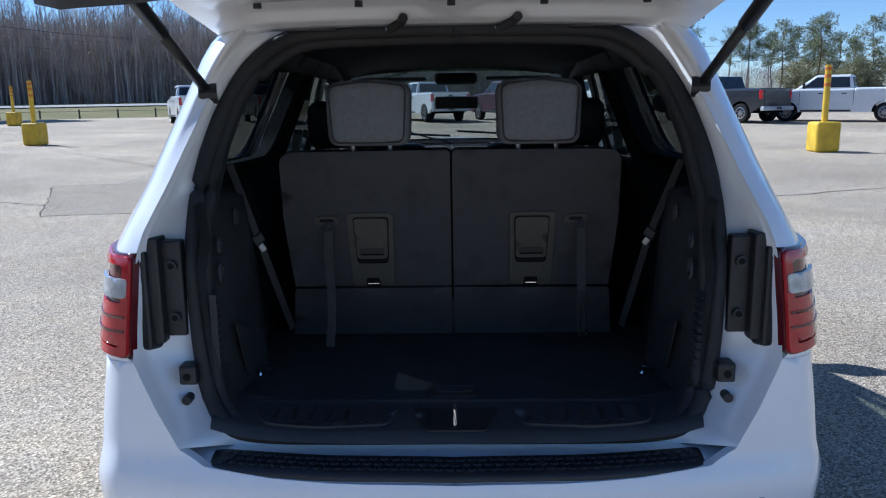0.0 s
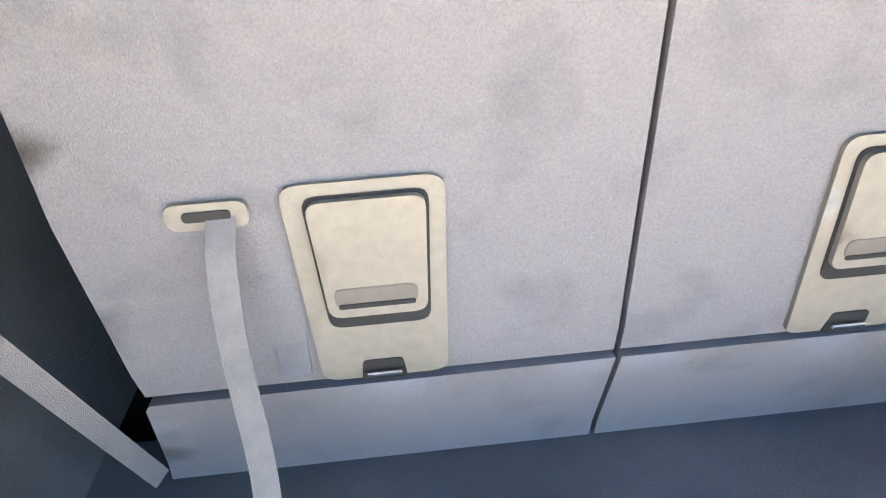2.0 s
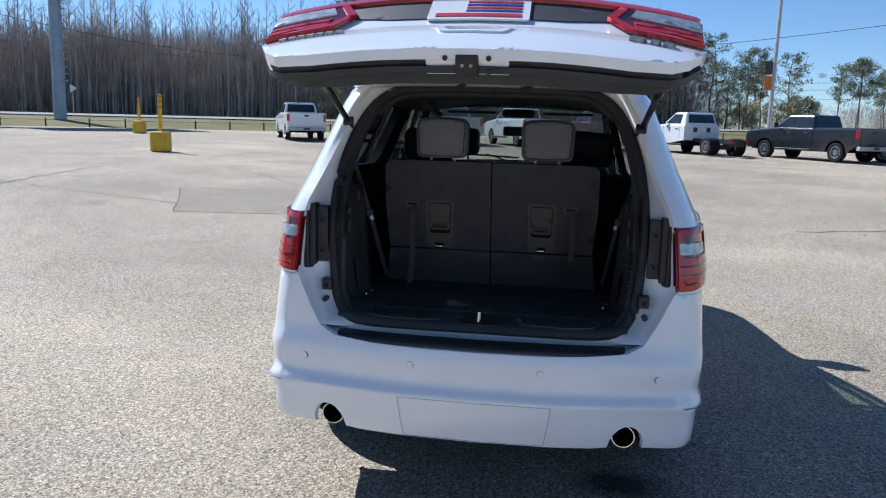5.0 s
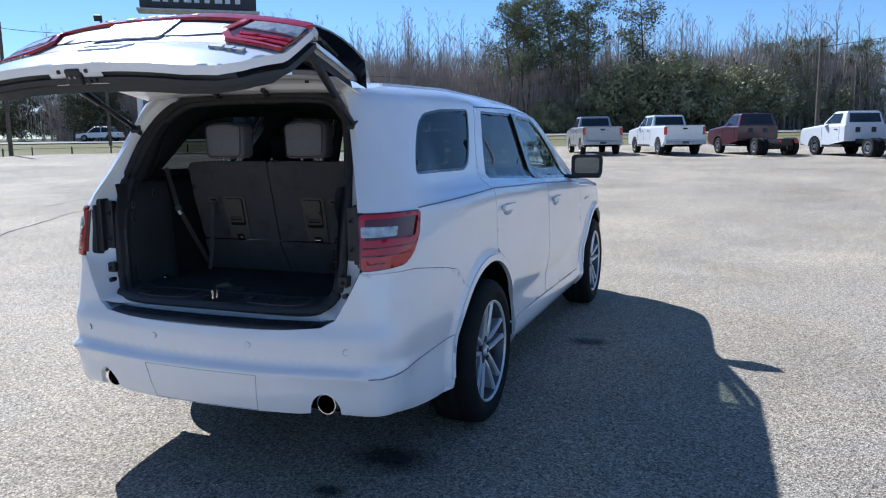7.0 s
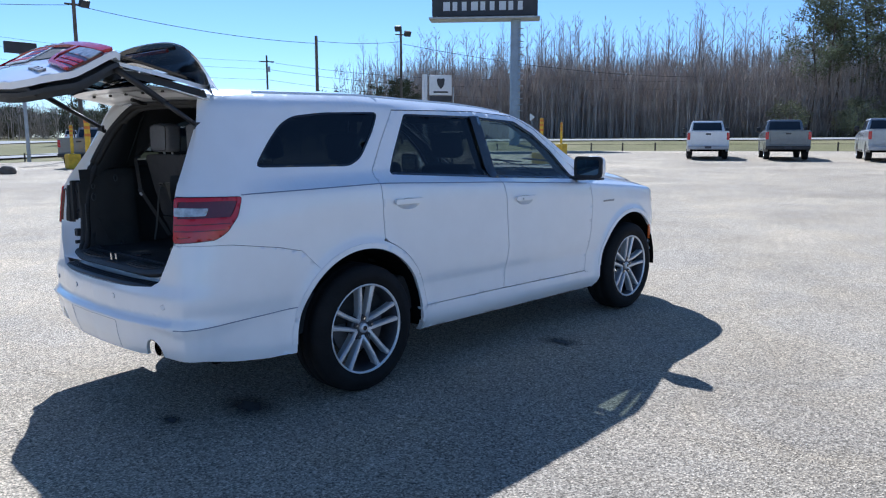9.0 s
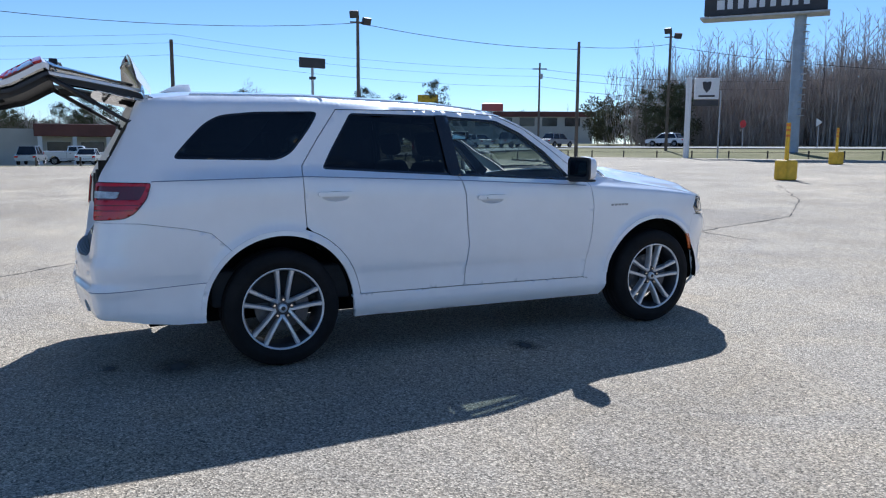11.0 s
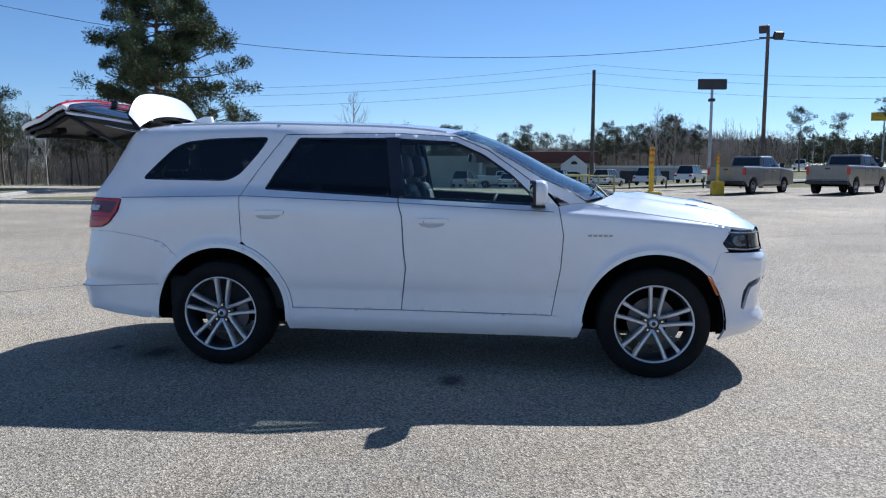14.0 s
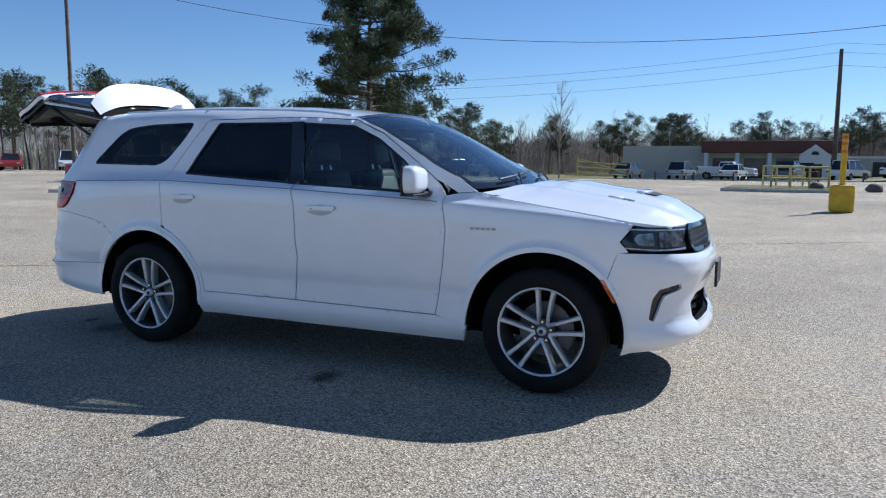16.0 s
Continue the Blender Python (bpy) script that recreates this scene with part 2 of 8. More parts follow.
KERB = shader("kerb_concrete", (0.42, 0.40, 0.36), 0.85, var=0.15, bump=0.4)
PATCH = ground_mat("asphalt_patch", [(0.33, 0.28, 0.22), (0.37, 0.315, 0.245), (0.42, 0.355, 0.27)], (0.30, 1.7), cell=110.0, bump=0.8, pits=0.85)
CRACK = shader("crack_dirt", (0.075, 0.068, 0.06), 0.95, var=0.4, scale=3, spec=0.05)
LOT = [(-46.0, -70.0), (-46.0, 40.0), (-32.0, 46.5), (90.0, 84.0), (90.0, -70.0)]


def beyond(x, y):
    """Metres outside the paved lot."""
    d = -1e9
    for (ax, ay), (bx, by) in zip(LOT, LOT[1:] + LOT[:1]):
        ex, ey = bx - ax, by - ay
        d = max(d, (-(x - ax) * ey + (y - ay) * ex) / math.hypot(ex, ey))
    return d


def rise(y):
    """The paving climbs gently to the north."""
    return 0.0135 * max(0.0, min(y, 90.0) - 6.0)


def ground_z(x, y):
    d = beyond(x, y)
    if d <= 0:
        return -0.06 + rise(y)
    s = min(1.0, d / 14.0)
    west = max(0.0, min(1.0, (40.0 - y) / 30.0)) * (1.0 if x < 0 else 0.0)
    return -0.06 + rise(y) + (0.45 * s * s * (3 - 2 * s) + 0.003 * min(d, 300)) * (1 - west) - west * min(1.7, 0.025 * d)


rings = [0, 8, 16, 24, 30] + [34 + 2.5 * i for i in range(44)] + [150, 170, 200, 250, 320, 450, 700, 1200, 2500]
gv, gf, SP = [(0, 0, -0.06)], [], 144
for r in rings[1:]:
    for k in range(SP):
        a = 2 * math.pi * k / SP
        x, y = r * math.cos(a), r * math.sin(a)
        gv.append((x, y, ground_z(x, y)))
for k in range(SP):
    gf.append((0, 1 + k, 1 + (k + 1) % SP))
for i in range(len(rings) - 2):
    for k in range(SP):
        a, b = 1 + i * SP + k, 1 + i * SP + (k + 1) % SP
        gf.append((a, a + SP, b + SP, b))
tagged(raw("ground", gv, gf, GRASS, smooth=True), "dry winter grass round the car park", "ground", kind="structure")
bm = bmesh.new()
flat = [bm.verts.new((x, y, 0)) for x, y in [(-46, -70), (90, -70), (90, 6), (-46, 6)]]
hill = [bm.verts.new((x, y, rise(y))) for x, y in [(90, 84), (-32, 46.5), (-46, 40)]]
bm.faces.new(flat)
bm.faces.new([flat[3], flat[2], *hill])
lowv = {v: bm.verts.new(v.co - Vector((0, 0, 0.3))) for v in flat + hill}
loop = [flat[0], flat[1], flat[2], *hill, flat[3]]
for a, b in zip(loop, loop[1:] + loop[:1]):
    bm.faces.new((b, a, lowv[a], lowv[b]))
tagged(part("pavement", bm, ASPHALT), "worn pale asphalt of the car park with exposed grit", "car park", kind="structure")


def ribbon(name, pts, w0, w1, material, lift, label):
    """A road along pts, from w0 to w1 metres to the left of the line."""
    vs, fs = [], []
    fine = []
    for p, q in zip(pts, pts[1:]):
        n = max(1, int(math.hypot(q[0] - p[0], q[1] - p[1]) / 5))
        fine += [(p[0] + (q[0] - p[0]) * i / n, p[1] + (q[1] - p[1]) * i / n) for i in range(n)]
    fine.append(pts[-1])
    for i, p in enumerate(fine):
        q, o = fine[min(i + 1, len(fine) - 1)], fine[max(i - 1, 0)]
        d = Vector((q[0] - o[0], q[1] - o[1])).normalized()
        for k in range(5):
            w = w0 + (w1 - w0) * k / 4
            x, y = p[0] - d.y * w, p[1] + d.x * w
            vs.append((x, y, ground_z(x, y) + lift))
    for i in range(len(fine) - 1):
        for k in range(4):
            a = i * 5 + k
            fs.append((a, a + 1, a + 6, a + 5)[::-1])
    return tagged(raw(name, vs, fs, material, smooth=True), label, "road", kind="structure")


ribbon("road", [(-140, 13.3), (-32, 46.5), (220, 124)], 17, 27, CONCRETE, 0.10, "pale sunlit road beyond the grass verge")
ribbon("road", [(-46, -160), (-46, 46)], 12, 22, CONCRETE, 0.14, "pale side road along the car park")

# patch of newer asphalt, cracks and stains
bm = bmesh.new()
prism(bm, [(-5.7, 8.6), (-3.6, 8.9), (-4.6, 12.4), (-7.3, 12.0)], -0.02, 0.004, m=Matrix(((1, 0, 0, 0), (0, 1, 0, 0), (0, 0.0135, 1, -0.081), (0, 0, 0, 1))))
tagged(part("asphalt_patch", bm, PATCH), "square patch of darker asphalt", "patch", kind="structure")


def blot(name, x, y, rx, ry, label, mat=None, z=0.005):
    rng = random.Random(int(x * 100 + y * 10))
    pts = []
    for k in range(28):
        a = 2 * math.pi * k / 28
        r = 1 + 0.25 * noise.noise(Vector((x + math.cos(a) * 1.6, y + math.sin(a) * 1.6, 3)))
        pts.append((x + rx * r * math.cos(a), y + ry * r * math.sin(a)))
    bm = bmesh.new()
    prism(bm, [((px - x) / rx, (py - y) / ry) for px, py in pts], -0.01, 0.0)
    ob = tagged(part(name, bm, mat or STAIN), label, "stain", kind="structure")
    ob.matrix_world = Matrix.LocRotScale((x, y, z), None, (rx, ry, 1))
    return ob


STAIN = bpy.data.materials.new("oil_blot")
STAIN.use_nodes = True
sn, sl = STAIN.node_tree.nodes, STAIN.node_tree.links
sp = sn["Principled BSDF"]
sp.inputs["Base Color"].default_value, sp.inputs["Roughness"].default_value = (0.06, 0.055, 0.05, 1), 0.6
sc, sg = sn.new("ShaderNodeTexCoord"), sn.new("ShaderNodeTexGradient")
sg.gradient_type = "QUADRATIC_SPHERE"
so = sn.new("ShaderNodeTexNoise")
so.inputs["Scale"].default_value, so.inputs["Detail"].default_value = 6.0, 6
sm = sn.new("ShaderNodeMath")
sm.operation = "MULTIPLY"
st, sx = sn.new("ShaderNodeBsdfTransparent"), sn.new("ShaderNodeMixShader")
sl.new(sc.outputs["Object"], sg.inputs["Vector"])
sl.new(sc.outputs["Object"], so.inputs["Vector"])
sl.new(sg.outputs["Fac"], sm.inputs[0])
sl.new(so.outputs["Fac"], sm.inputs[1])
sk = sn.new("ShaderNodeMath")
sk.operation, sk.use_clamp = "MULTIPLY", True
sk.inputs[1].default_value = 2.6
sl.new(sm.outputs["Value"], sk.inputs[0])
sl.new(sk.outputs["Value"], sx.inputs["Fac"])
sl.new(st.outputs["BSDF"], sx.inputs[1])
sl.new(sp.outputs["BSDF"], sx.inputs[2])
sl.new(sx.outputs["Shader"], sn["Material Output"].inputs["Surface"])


def crack(pts, w=0.018):
    bm = bmesh.new()
    rng = random.Random(int(pts[0][0] * 37))
    line = []
    for p, q in zip(pts, pts[1:]):
        n = max(2, int(math.hypot(q[0] - p[0], q[1] - p[1]) / 0.35))
        for i in range(n):
            t = i / n
            line.append((p[0] + (q[0] - p[0]) * t + rng.uniform(-0.05, 0.05), p[1] + (q[1] - p[1]) * t + rng.uniform(-0.05, 0.05)))
    left, right = [], []
    for i, p in enumerate(line):
        q, o = line[min(i + 1, len(line) - 1)], line[max(i - 1, 0)]
        d = Vector((q[0] - o[0], q[1] - o[1])).normalized() * w * rng.uniform(0.5, 1.3)
        left.append(bm.verts.new((p[0] - d.y, p[1] + d.x, rise(p[1]) + 0.004)))
        right.append(bm.verts.new((p[0] + d.y, p[1] - d.x, rise(p[1]) + 0.004)))
    for i in range(len(line) - 1):
        bm.faces.new((right[i], right[i + 1], left[i + 1], left[i]))
    return tagged(part("crack", bm, CRACK), "dark hairline crack in the asphalt", "crack", kind="structure")


# ---- vegetation ----
BARK = shader("bare_bark", (0.38, 0.325, 0.285), 0.9, var=0.3, scale=0.6)
PINEBARK = shader("pine_bark", (0.12, 0.085, 0.06), 0.9, var=0.3, bump=0.5, bscale=30)
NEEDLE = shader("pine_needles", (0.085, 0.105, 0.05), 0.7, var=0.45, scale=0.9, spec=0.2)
# distant foliage carries light in its colour: lifted north, darkened as backlit west
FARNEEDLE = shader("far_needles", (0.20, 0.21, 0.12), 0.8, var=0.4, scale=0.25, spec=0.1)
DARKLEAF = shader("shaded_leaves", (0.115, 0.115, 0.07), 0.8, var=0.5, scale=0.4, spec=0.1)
WESTNEEDLE = shader("backlit_far_needles", (0.085, 0.095, 0.052), 0.8, var=0.4, scale=0.3, spec=0.1)
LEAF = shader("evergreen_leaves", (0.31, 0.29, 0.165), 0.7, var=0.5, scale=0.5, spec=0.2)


def limbs(rng, h, spread=0.22, start=0.35, n=16, sub=4):
    """Trunk and branches of a tree as bars (p, q, r0, r1)."""
    out, r = [], h * 0.011
    pts = [Vector((0, 0, 0))]
    lean = Vector((rng.uniform(-0.04, 0.04), rng.uniform(-0.04, 0.04), 0))
    for i in range(6):
        pts.append(pts[-1] + Vector((rng.uniform(-0.02, 0.02) * h / 4, rng.uniform(-0.02, 0.02) * h / 4, h / 6)) + lean * h / 6)
    for i in range(6):
        out.append((pts[i], pts[i + 1], r * (1 - i / 6.5), r * (1 - (i + 1) / 6.5)))
    for b in range(n):
        f = start + (1 - start) * (b + rng.random()) / n
        k = min(5, int(f * 6))
        base = pts[k].lerp(pts[k + 1], f * 6 - k)
        a = rng.uniform(0, 6.28)
        ln = h * spread * (1.15 - f) * rng.uniform(0.7, 1.4) + 0.4
        d = Vector((math.cos(a), math.sin(a), rng.uniform(0.7, 1.7))).normalized()
        mid = base + d * ln * 0.5
        d2 = (d + Vector((0, 0, 0.35))).normalized()
        tip = mid + d2 * ln * 0.5
        rb = r * (1 - f) * 0.5 + 0.012
        out += [(base, mid, rb, rb * 0.7), (mid, tip, rb * 0.7, 0.008)]
        for s in range(sub):
            g = rng.uniform(0.3, 1.0)
            p = base.lerp(mid, g * 2) if g < 0.5 else mid.lerp(tip, g * 2 - 1)
            a2 = rng.uniform(0, 6.28)
            e = (d + Vector((math.cos(a2), math.sin(a2), rng.uniform(0, 0.9))) * 0.8).normalized()
            out.append((p, p + e * ln * rng.uniform(0.25, 0.5), 0.014, 0.006))
    return out


def bars_mesh(segs, n=3):
    vs, fs = [], []
    for p, q, r0, r1 in segs:
        d = (q - p)
        if d.length < 1e-5:
            continue
        d.normalize()
        a = d.orthogonal().normalized()
        b = d.cross(a)
        i = len(vs)
        for c, r in ((p, r0), (q, r1)):
            for k in range(n):
                t = 2 * math.pi * k / n
                vs.append(c + a * (r * math.cos(t)) + b * (r * math.sin(t)))
        for k in range(n):
            fs.append((i + k, i + (k + 1) % n, i + n + (k + 1) % n, i + n + k))
    return np.array([tuple(v) for v in vs]), fs


def tufts(rng, clumps, per, size, long=1.6):
    """Small leaf blades round each clump (centre, radius)."""
    vs, fs = [], []
    for c, r in clumps:
        for _ in range(per):
            d = Vector((rng.gauss(0, 1), rng.gauss(0, 1), rng.gauss(0, 0.8))).normalized()
            p = Vector(c) + d * r * rng.uniform(0.25, 1.0)
            u = Vector((rng.gauss(0, 1), rng.gauss(0, 1), rng.gauss(0, 1))).normalized()
            w = (u.cross(d) if u.cross(d).length > 0.05 else u.orthogonal()).normalized()
            s = size * rng.uniform(0.6, 1.3)
            i = len(vs)
            e = (d + u * 0.6).normalized()
            vs += [p - w * s * 0.5, p + w * s * 0.5, p + e * s * long]
            fs.append((i, i + 1, i + 2))
    return np.array([tuple(v) for v in vs]), fs


def scatter(name, protos, places, material, label, category="trees"):
    """Copies of the prototype meshes at (x, y, scale, turn) joined into one stretch of growth."""
    allv, allf, base = [], [], 0
    rng = random.Random(5)
    for x, y, s, a in places:
        v, f = protos[rng.randrange(len(protos))]
        c, sn = math.cos(a), math.sin(a)
        w = np.empty_like(v)
        w[:, 0] = (v[:, 0] * c - v[:, 1] * sn) * s + x
        w[:, 1] = (v[:, 0] * sn + v[:, 1] * c) * s + y
        w[:, 2] = v[:, 2] * s + ground_z(x, y) - 0.1
        allv.append(w)
        allf.append([tuple(i + base for i in t) for t in f])
        base += len(v)
    vs = np.concatenate(allv)
    fs = [t for f in allf for t in f]
    return tagged(raw(name, vs.tolist(), fs, material), label, category, kind="stuff")


rng = random.Random(11)
BARE = [bars_mesh(limbs(rng, 14, 0.2, 0.3, 18, 5)) for _ in range(8)]
BRUSH = [bars_mesh(limbs(rng, 4.5, 0.5, 0.05, 22, 5)) for _ in range(4)]
OAK_L = []
for _ in range(4):
    cl = []
    for i in range(60):
        d = Vector((rng.gauss(0, 1), rng.gauss(0, 1), rng.gauss(0, 1))).normalized() * rng.uniform(0.55, 1)
        cl.append(((d.x * 3.6, d.y * 3.6, 3.4 + d.z * 3.0), rng.uniform(0.5, 0.95)))
    OAK_L.append(tufts(rng, cl, 44, 0.18, 1.8))
# a patch of close-grown young stems with their twigs, and a haze of fine twigs
STEMS = []
for _ in range(4):
    segs = []
    for i in range(16):
        p = Vector((rng.uniform(-3.5, 3.5), rng.uniform(-3.5, 3.5), 0))
        h = rng.uniform(5, 11)
        m = p + Vector((rng.uniform(-0.25, 0.25), rng.uniform(-0.25, 0.25), h * 0.5))
        q = m + Vector((rng.uniform(-0.5, 0.5), rng.uniform(-0.5, 0.5), h * 0.5))
        segs += [(p, m, 0.07, 0.05), (m, q, 0.05, 0.012)]
        for k in range(5):
            b = p.lerp(m, rng.uniform(0.3, 1)) if k < 2 else m.lerp(q, rng.random())
            segs.append((b, b + Vector((rng.gauss(0, 0.5), rng.gauss(0, 0.5), rng.uniform(0.5, 1.5))), 0.02, 0.006))
    STEMS.append(bars_mesh(segs))
TWIGS = []
for _ in range(4):
    vs, fs = [], []
    for i in range(800):
        p = Vector((rng.uniform(-4, 4), rng.uniform(-4, 4), 9.0 * rng.random() ** 1.1))
        d = Vector((rng.gauss(0, 0.22), rng.gauss(0, 0.22), 1.0)).normalized() * rng.uniform(0.7, 1.9)
        w = Vector((rng.gauss(0, 1), rng.gauss(0, 1), 0)).normalized() * rng.uniform(0.02, 0.042)
        vs += [p - w, p + w, p + d]
        fs.append((3 * i, 3 * i + 1, 3 * i + 2))
    TWIGS.append((np.array([tuple(v) for v in vs]), fs))
# tall southern pines: a bare trunk and a crown of rounded lumps at the ends of the limbs
LOB_T, LOB_L = [], []
for _ in range(6):
    low = rng.uniform(0.36, 0.5)
    segs, lumps = [], []
    pts = [Vector((0.25 * math.sin(k * 0.8 + _), 0.2 * math.cos(k * 0.7), 1.5 * k)) for k in range(11)]
    for k in range(10):
        segs.append((pts[k], pts[k + 1], 0.19 * (1 - k / 11.5), 0.19 * (1 - (k + 1) / 11.5)))
    for b in range(26):
        f = low + (1 - low) * (b + rng.random()) / 26
        t = (f - low) / (1 - low)
        a = rng.uniform(0, 6.28)
        reach = 3.3 * (math.sin(math.pi * (0.22 + 0.72 * t)) ** 0.7) * rng.uniform(0.5, 1.15)
        base = Vector((0, 0, 15 * f - 0.5))
        tip = base + Vector((math.cos(a) * reach, math.sin(a) * reach, reach * rng.uniform(0.1, 0.5)))
        segs.append((base, tip, 0.055, 0.02))
        for g in (0.55, 1.0):
            lumps.append((base.lerp(tip, g) + Vector((rng.gauss(0, 0.25), rng.gauss(0, 0.25), rng.gauss(0, 0.2))), rng.uniform(0.55, 1.05)))
    LOB_T.append(bars_mesh(segs, 4))
    LOB_L.append(tufts(rng, lumps, 70, 0.14, 2.0))


def along(x0, y0, x1, y1, depth, n, smin, smax, seed):
    """Places along a line and up to depth metres to its left."""
    g = random.Random(seed)
    d = Vector((x1 - x0, y1 - y0)).normalized()
    out = []
    for _ in range(n):
        t, w = g.random(), g.random() * depth
        out.append((x0 + (x1 - x0) * t - d.y * w, y0 + (y1 - y0) * t + d.x * w, g.uniform(smin, smax), g.uniform(0, 6.28)))
    return out


north = ((-82, 71), (20, 106))
woods = along(*north[0], *north[1], 32, 640, 0.7, 1.15, 3)
scatter("bare_woods", BARE, woods, BARK, "bare leafless winter woods behind the road", "woods")
scatter("young_stems", STEMS, along(*north[0], *north[1], 26, 340, 0.7, 1.1, 13), BARK, "close-grown bare young trees in the woods", "woods")
scatter("twig_haze", TWIGS, along(*north[0], *north[1], 34, 360, 0.7, 1.15, 14), BARK, "tangle of fine bare twigs in the woods", "woods")
scatter("woodland_twigs", TWIGS, along(18, 106, 150, 150, 30, 150, 0.35, 0.55, 15), BARK, "bare undergrowth between the pines", "brush")
scatter("brushwood", BRUSH, along(*north[0], *north[1], 16, 420, 0.6, 1.3, 4), BARK, "leafless brushwood at the foot of the woods", "brush")
TALL = along(-25, 88, -9, 93, 5, 8, 1.0, 1.24, 7) + along(4, 97, 150, 147, 22, 84, 0.55, 0.86, 6)
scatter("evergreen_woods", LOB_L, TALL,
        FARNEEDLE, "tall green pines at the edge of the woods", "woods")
scatter("pine_trunks", LOB_T, TALL,
        PINEBARK, "straight bare pine trunks in the woods", "woods")
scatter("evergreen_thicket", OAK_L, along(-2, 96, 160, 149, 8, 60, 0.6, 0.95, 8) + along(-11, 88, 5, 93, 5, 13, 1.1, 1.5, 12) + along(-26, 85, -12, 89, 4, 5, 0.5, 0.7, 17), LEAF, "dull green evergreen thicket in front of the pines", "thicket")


# ---- the white car: body surface ----
from mathutils.geometry import delaunay_2d_cdt

PLAN = [(0, 5.07), (0.3, 5.05), (0.52, 5.00), (0.69, 4.90), (0.81, 4.74), (0.875, 4.55), (0.90, 4.2), (0.905, 3.6), (0.905, 2.5),
        (0.90, 1.5), (0.895, 1.0), (0.88, 0.62), (0.845, 0.36), (0.785, 0.19), (0.69, 0.085), (0.5, 0.005), (0.25, -0.05), (0, -0.065)]


def spline(pts, per=24):
    out = []
    n = len(pts)
    for i in range(n - 1):
        p0, p1, p2, p3 = (np.array(pts[max(0, min(n - 1, i + k))], float) for k in (-1, 0, 1, 2))
        if i == 0:
            p0 = 2 * p1 - p2
        if i == n - 2:
            p3 = 2 * p2 - p1
        for k in range(per):
            t = k / per
            out.append(0.5 * (2 * p1 + (p2 - p0) * t + (2 * p0 - 5 * p1 + 4 * p2 - p3) * t * t + (3 * p1 - p0 - 3 * p2 + p3) * t ** 3))
    out.append(np.array(pts[-1], float))
    return np.array(out)


CURVE = spline(PLAN)
ARC = np.concatenate([[0], np.cumsum(np.hypot(*np.diff(CURVE, axis=0).T))])
S_END = float(ARC[-1])
TANG = np.gradient(CURVE, ARC, axis=0)
TANG /= np.linalg.norm(TANG, axis=1)[:, None]
NORM = np.stack([-TANG[:, 1], TANG[:, 0]], 1)


def S(y):
    """Way along the outline to the length y."""
    return float(np.interp(-y, -CURVE[:, 1], ARC))


REAR = CURVE[:, 1] < 1.0
FRONT = CURVE[:, 1] > 4.0


def SX(x):
    """Way along the outline to the half-width x at the tail."""
    c, a = CURVE[REAR], ARC[REAR]
    s = float(np.interp(-abs(x), -c[:, 0], a))
    return s if x >= 0 else 2 * S_END - s


def SF(x):
    """Way along the outline to the half-width x at the nose."""
    c, a = CURVE[FRONT], ARC[FRONT]
    s = float(np.interp(abs(x), c[:, 0], a))
    return s if x >= 0 else -s


S_COR = SX(0.69)
BELT_Y = [-0.1, 0.2, 0.4, 1.3, 2.4, 3.5, 4.18, 4.6, 5.1]
BELT_Z = [1.18, 1.19, 1.205, 1.224, 1.185, 1.13, 1.08, 1.04, 1.0]
HUBS = ((1.13, 0.378), (4.172, 0.378))


def table(v, xs, ys):
    return float(np.interp(v, xs, ys))


LOW = spline([(0.2, 0.10), (0.26, 0.07), (0.31, 0.035), (0.36, 0.018), (0.46, 0.021), (0.56, 0.022), (0.62, 0.012), (0.70, 0.004), (0.85, 0.0), (1.0, 0.003), (1.2, 0.003)], 12)
UP = spline([(-0.18, 0.0), (-0.1, 0.003), (-0.05, 0.007), (-0.015, 0.013), (0.0, 0.022), (0.012, 0.044), (0.03, 0.075), (0.06, 0.105), (0.1, 0.128), (0.43, 0.225), (0.47, 0.25), (0.50, 0.285), (0.54, 0.36)], 12)


def inset_side(y, z):
    zc = table(y, BELT_Y, BELT_Z)
    w = z - zc
    low = float(np.interp(z, LOW[:, 0], LOW[:, 1]))
    up = float(np.interp(w, UP[:, 0], UP[:, 1]))
    tail = max(0.0, min(1.0, (0.80 - y) / 0.45))
    up += tail * (table(w, [-0.18, 0.0, 0.06, 0.43, 0.47, 0.50, 0.54], [0.0, 0.022, 0.052, 0.225, 0.25, 0.285, 0.36]) - up)
    v = max(low, up) if w < -0.1 else up + low * 0.3
    for hy, hz in HUBS:
        d = math.hypot(y - hy, z - hz)
        if z < 0.95:
            v -= 0.020 * math.exp(-((d - 0.49) / 0.035) ** 2)
    return v


def inset_front(z):
    return table(z, [0.24, 0.28, 0.34, 0.37, 0.41, 0.46, 0.60, 0.66, 0.74, 0.82, 0.855, 0.90, 1.0, 1.04, 1.10],
                 [0.16, 0.10, 0.01, 0.0, 0.015, 0.05, 0.045, 0.025, 0.0, 0.005, 0.045, 0.06, 0.08, 0.10, 0.2])


def inset_rear(z):
    return table(z, [0.28, 0.38, 0.46, 0.552, 0.560, 0.590, 0.64, 0.69, 0.725, 0.76, 0.95, 1.2, 1.25, 1.3, 1.4, 1.5, 1.6, 1.69, 1.8],
                 [0.11, 0.025, 0.0, -0.016, -0.014, 0.012, 0.006, 0.004, 0.015, 0.03, 0.03, 0.03, 0.045, 0.08, 0.15, 0.22, 0.30, 0.39, 0.5])


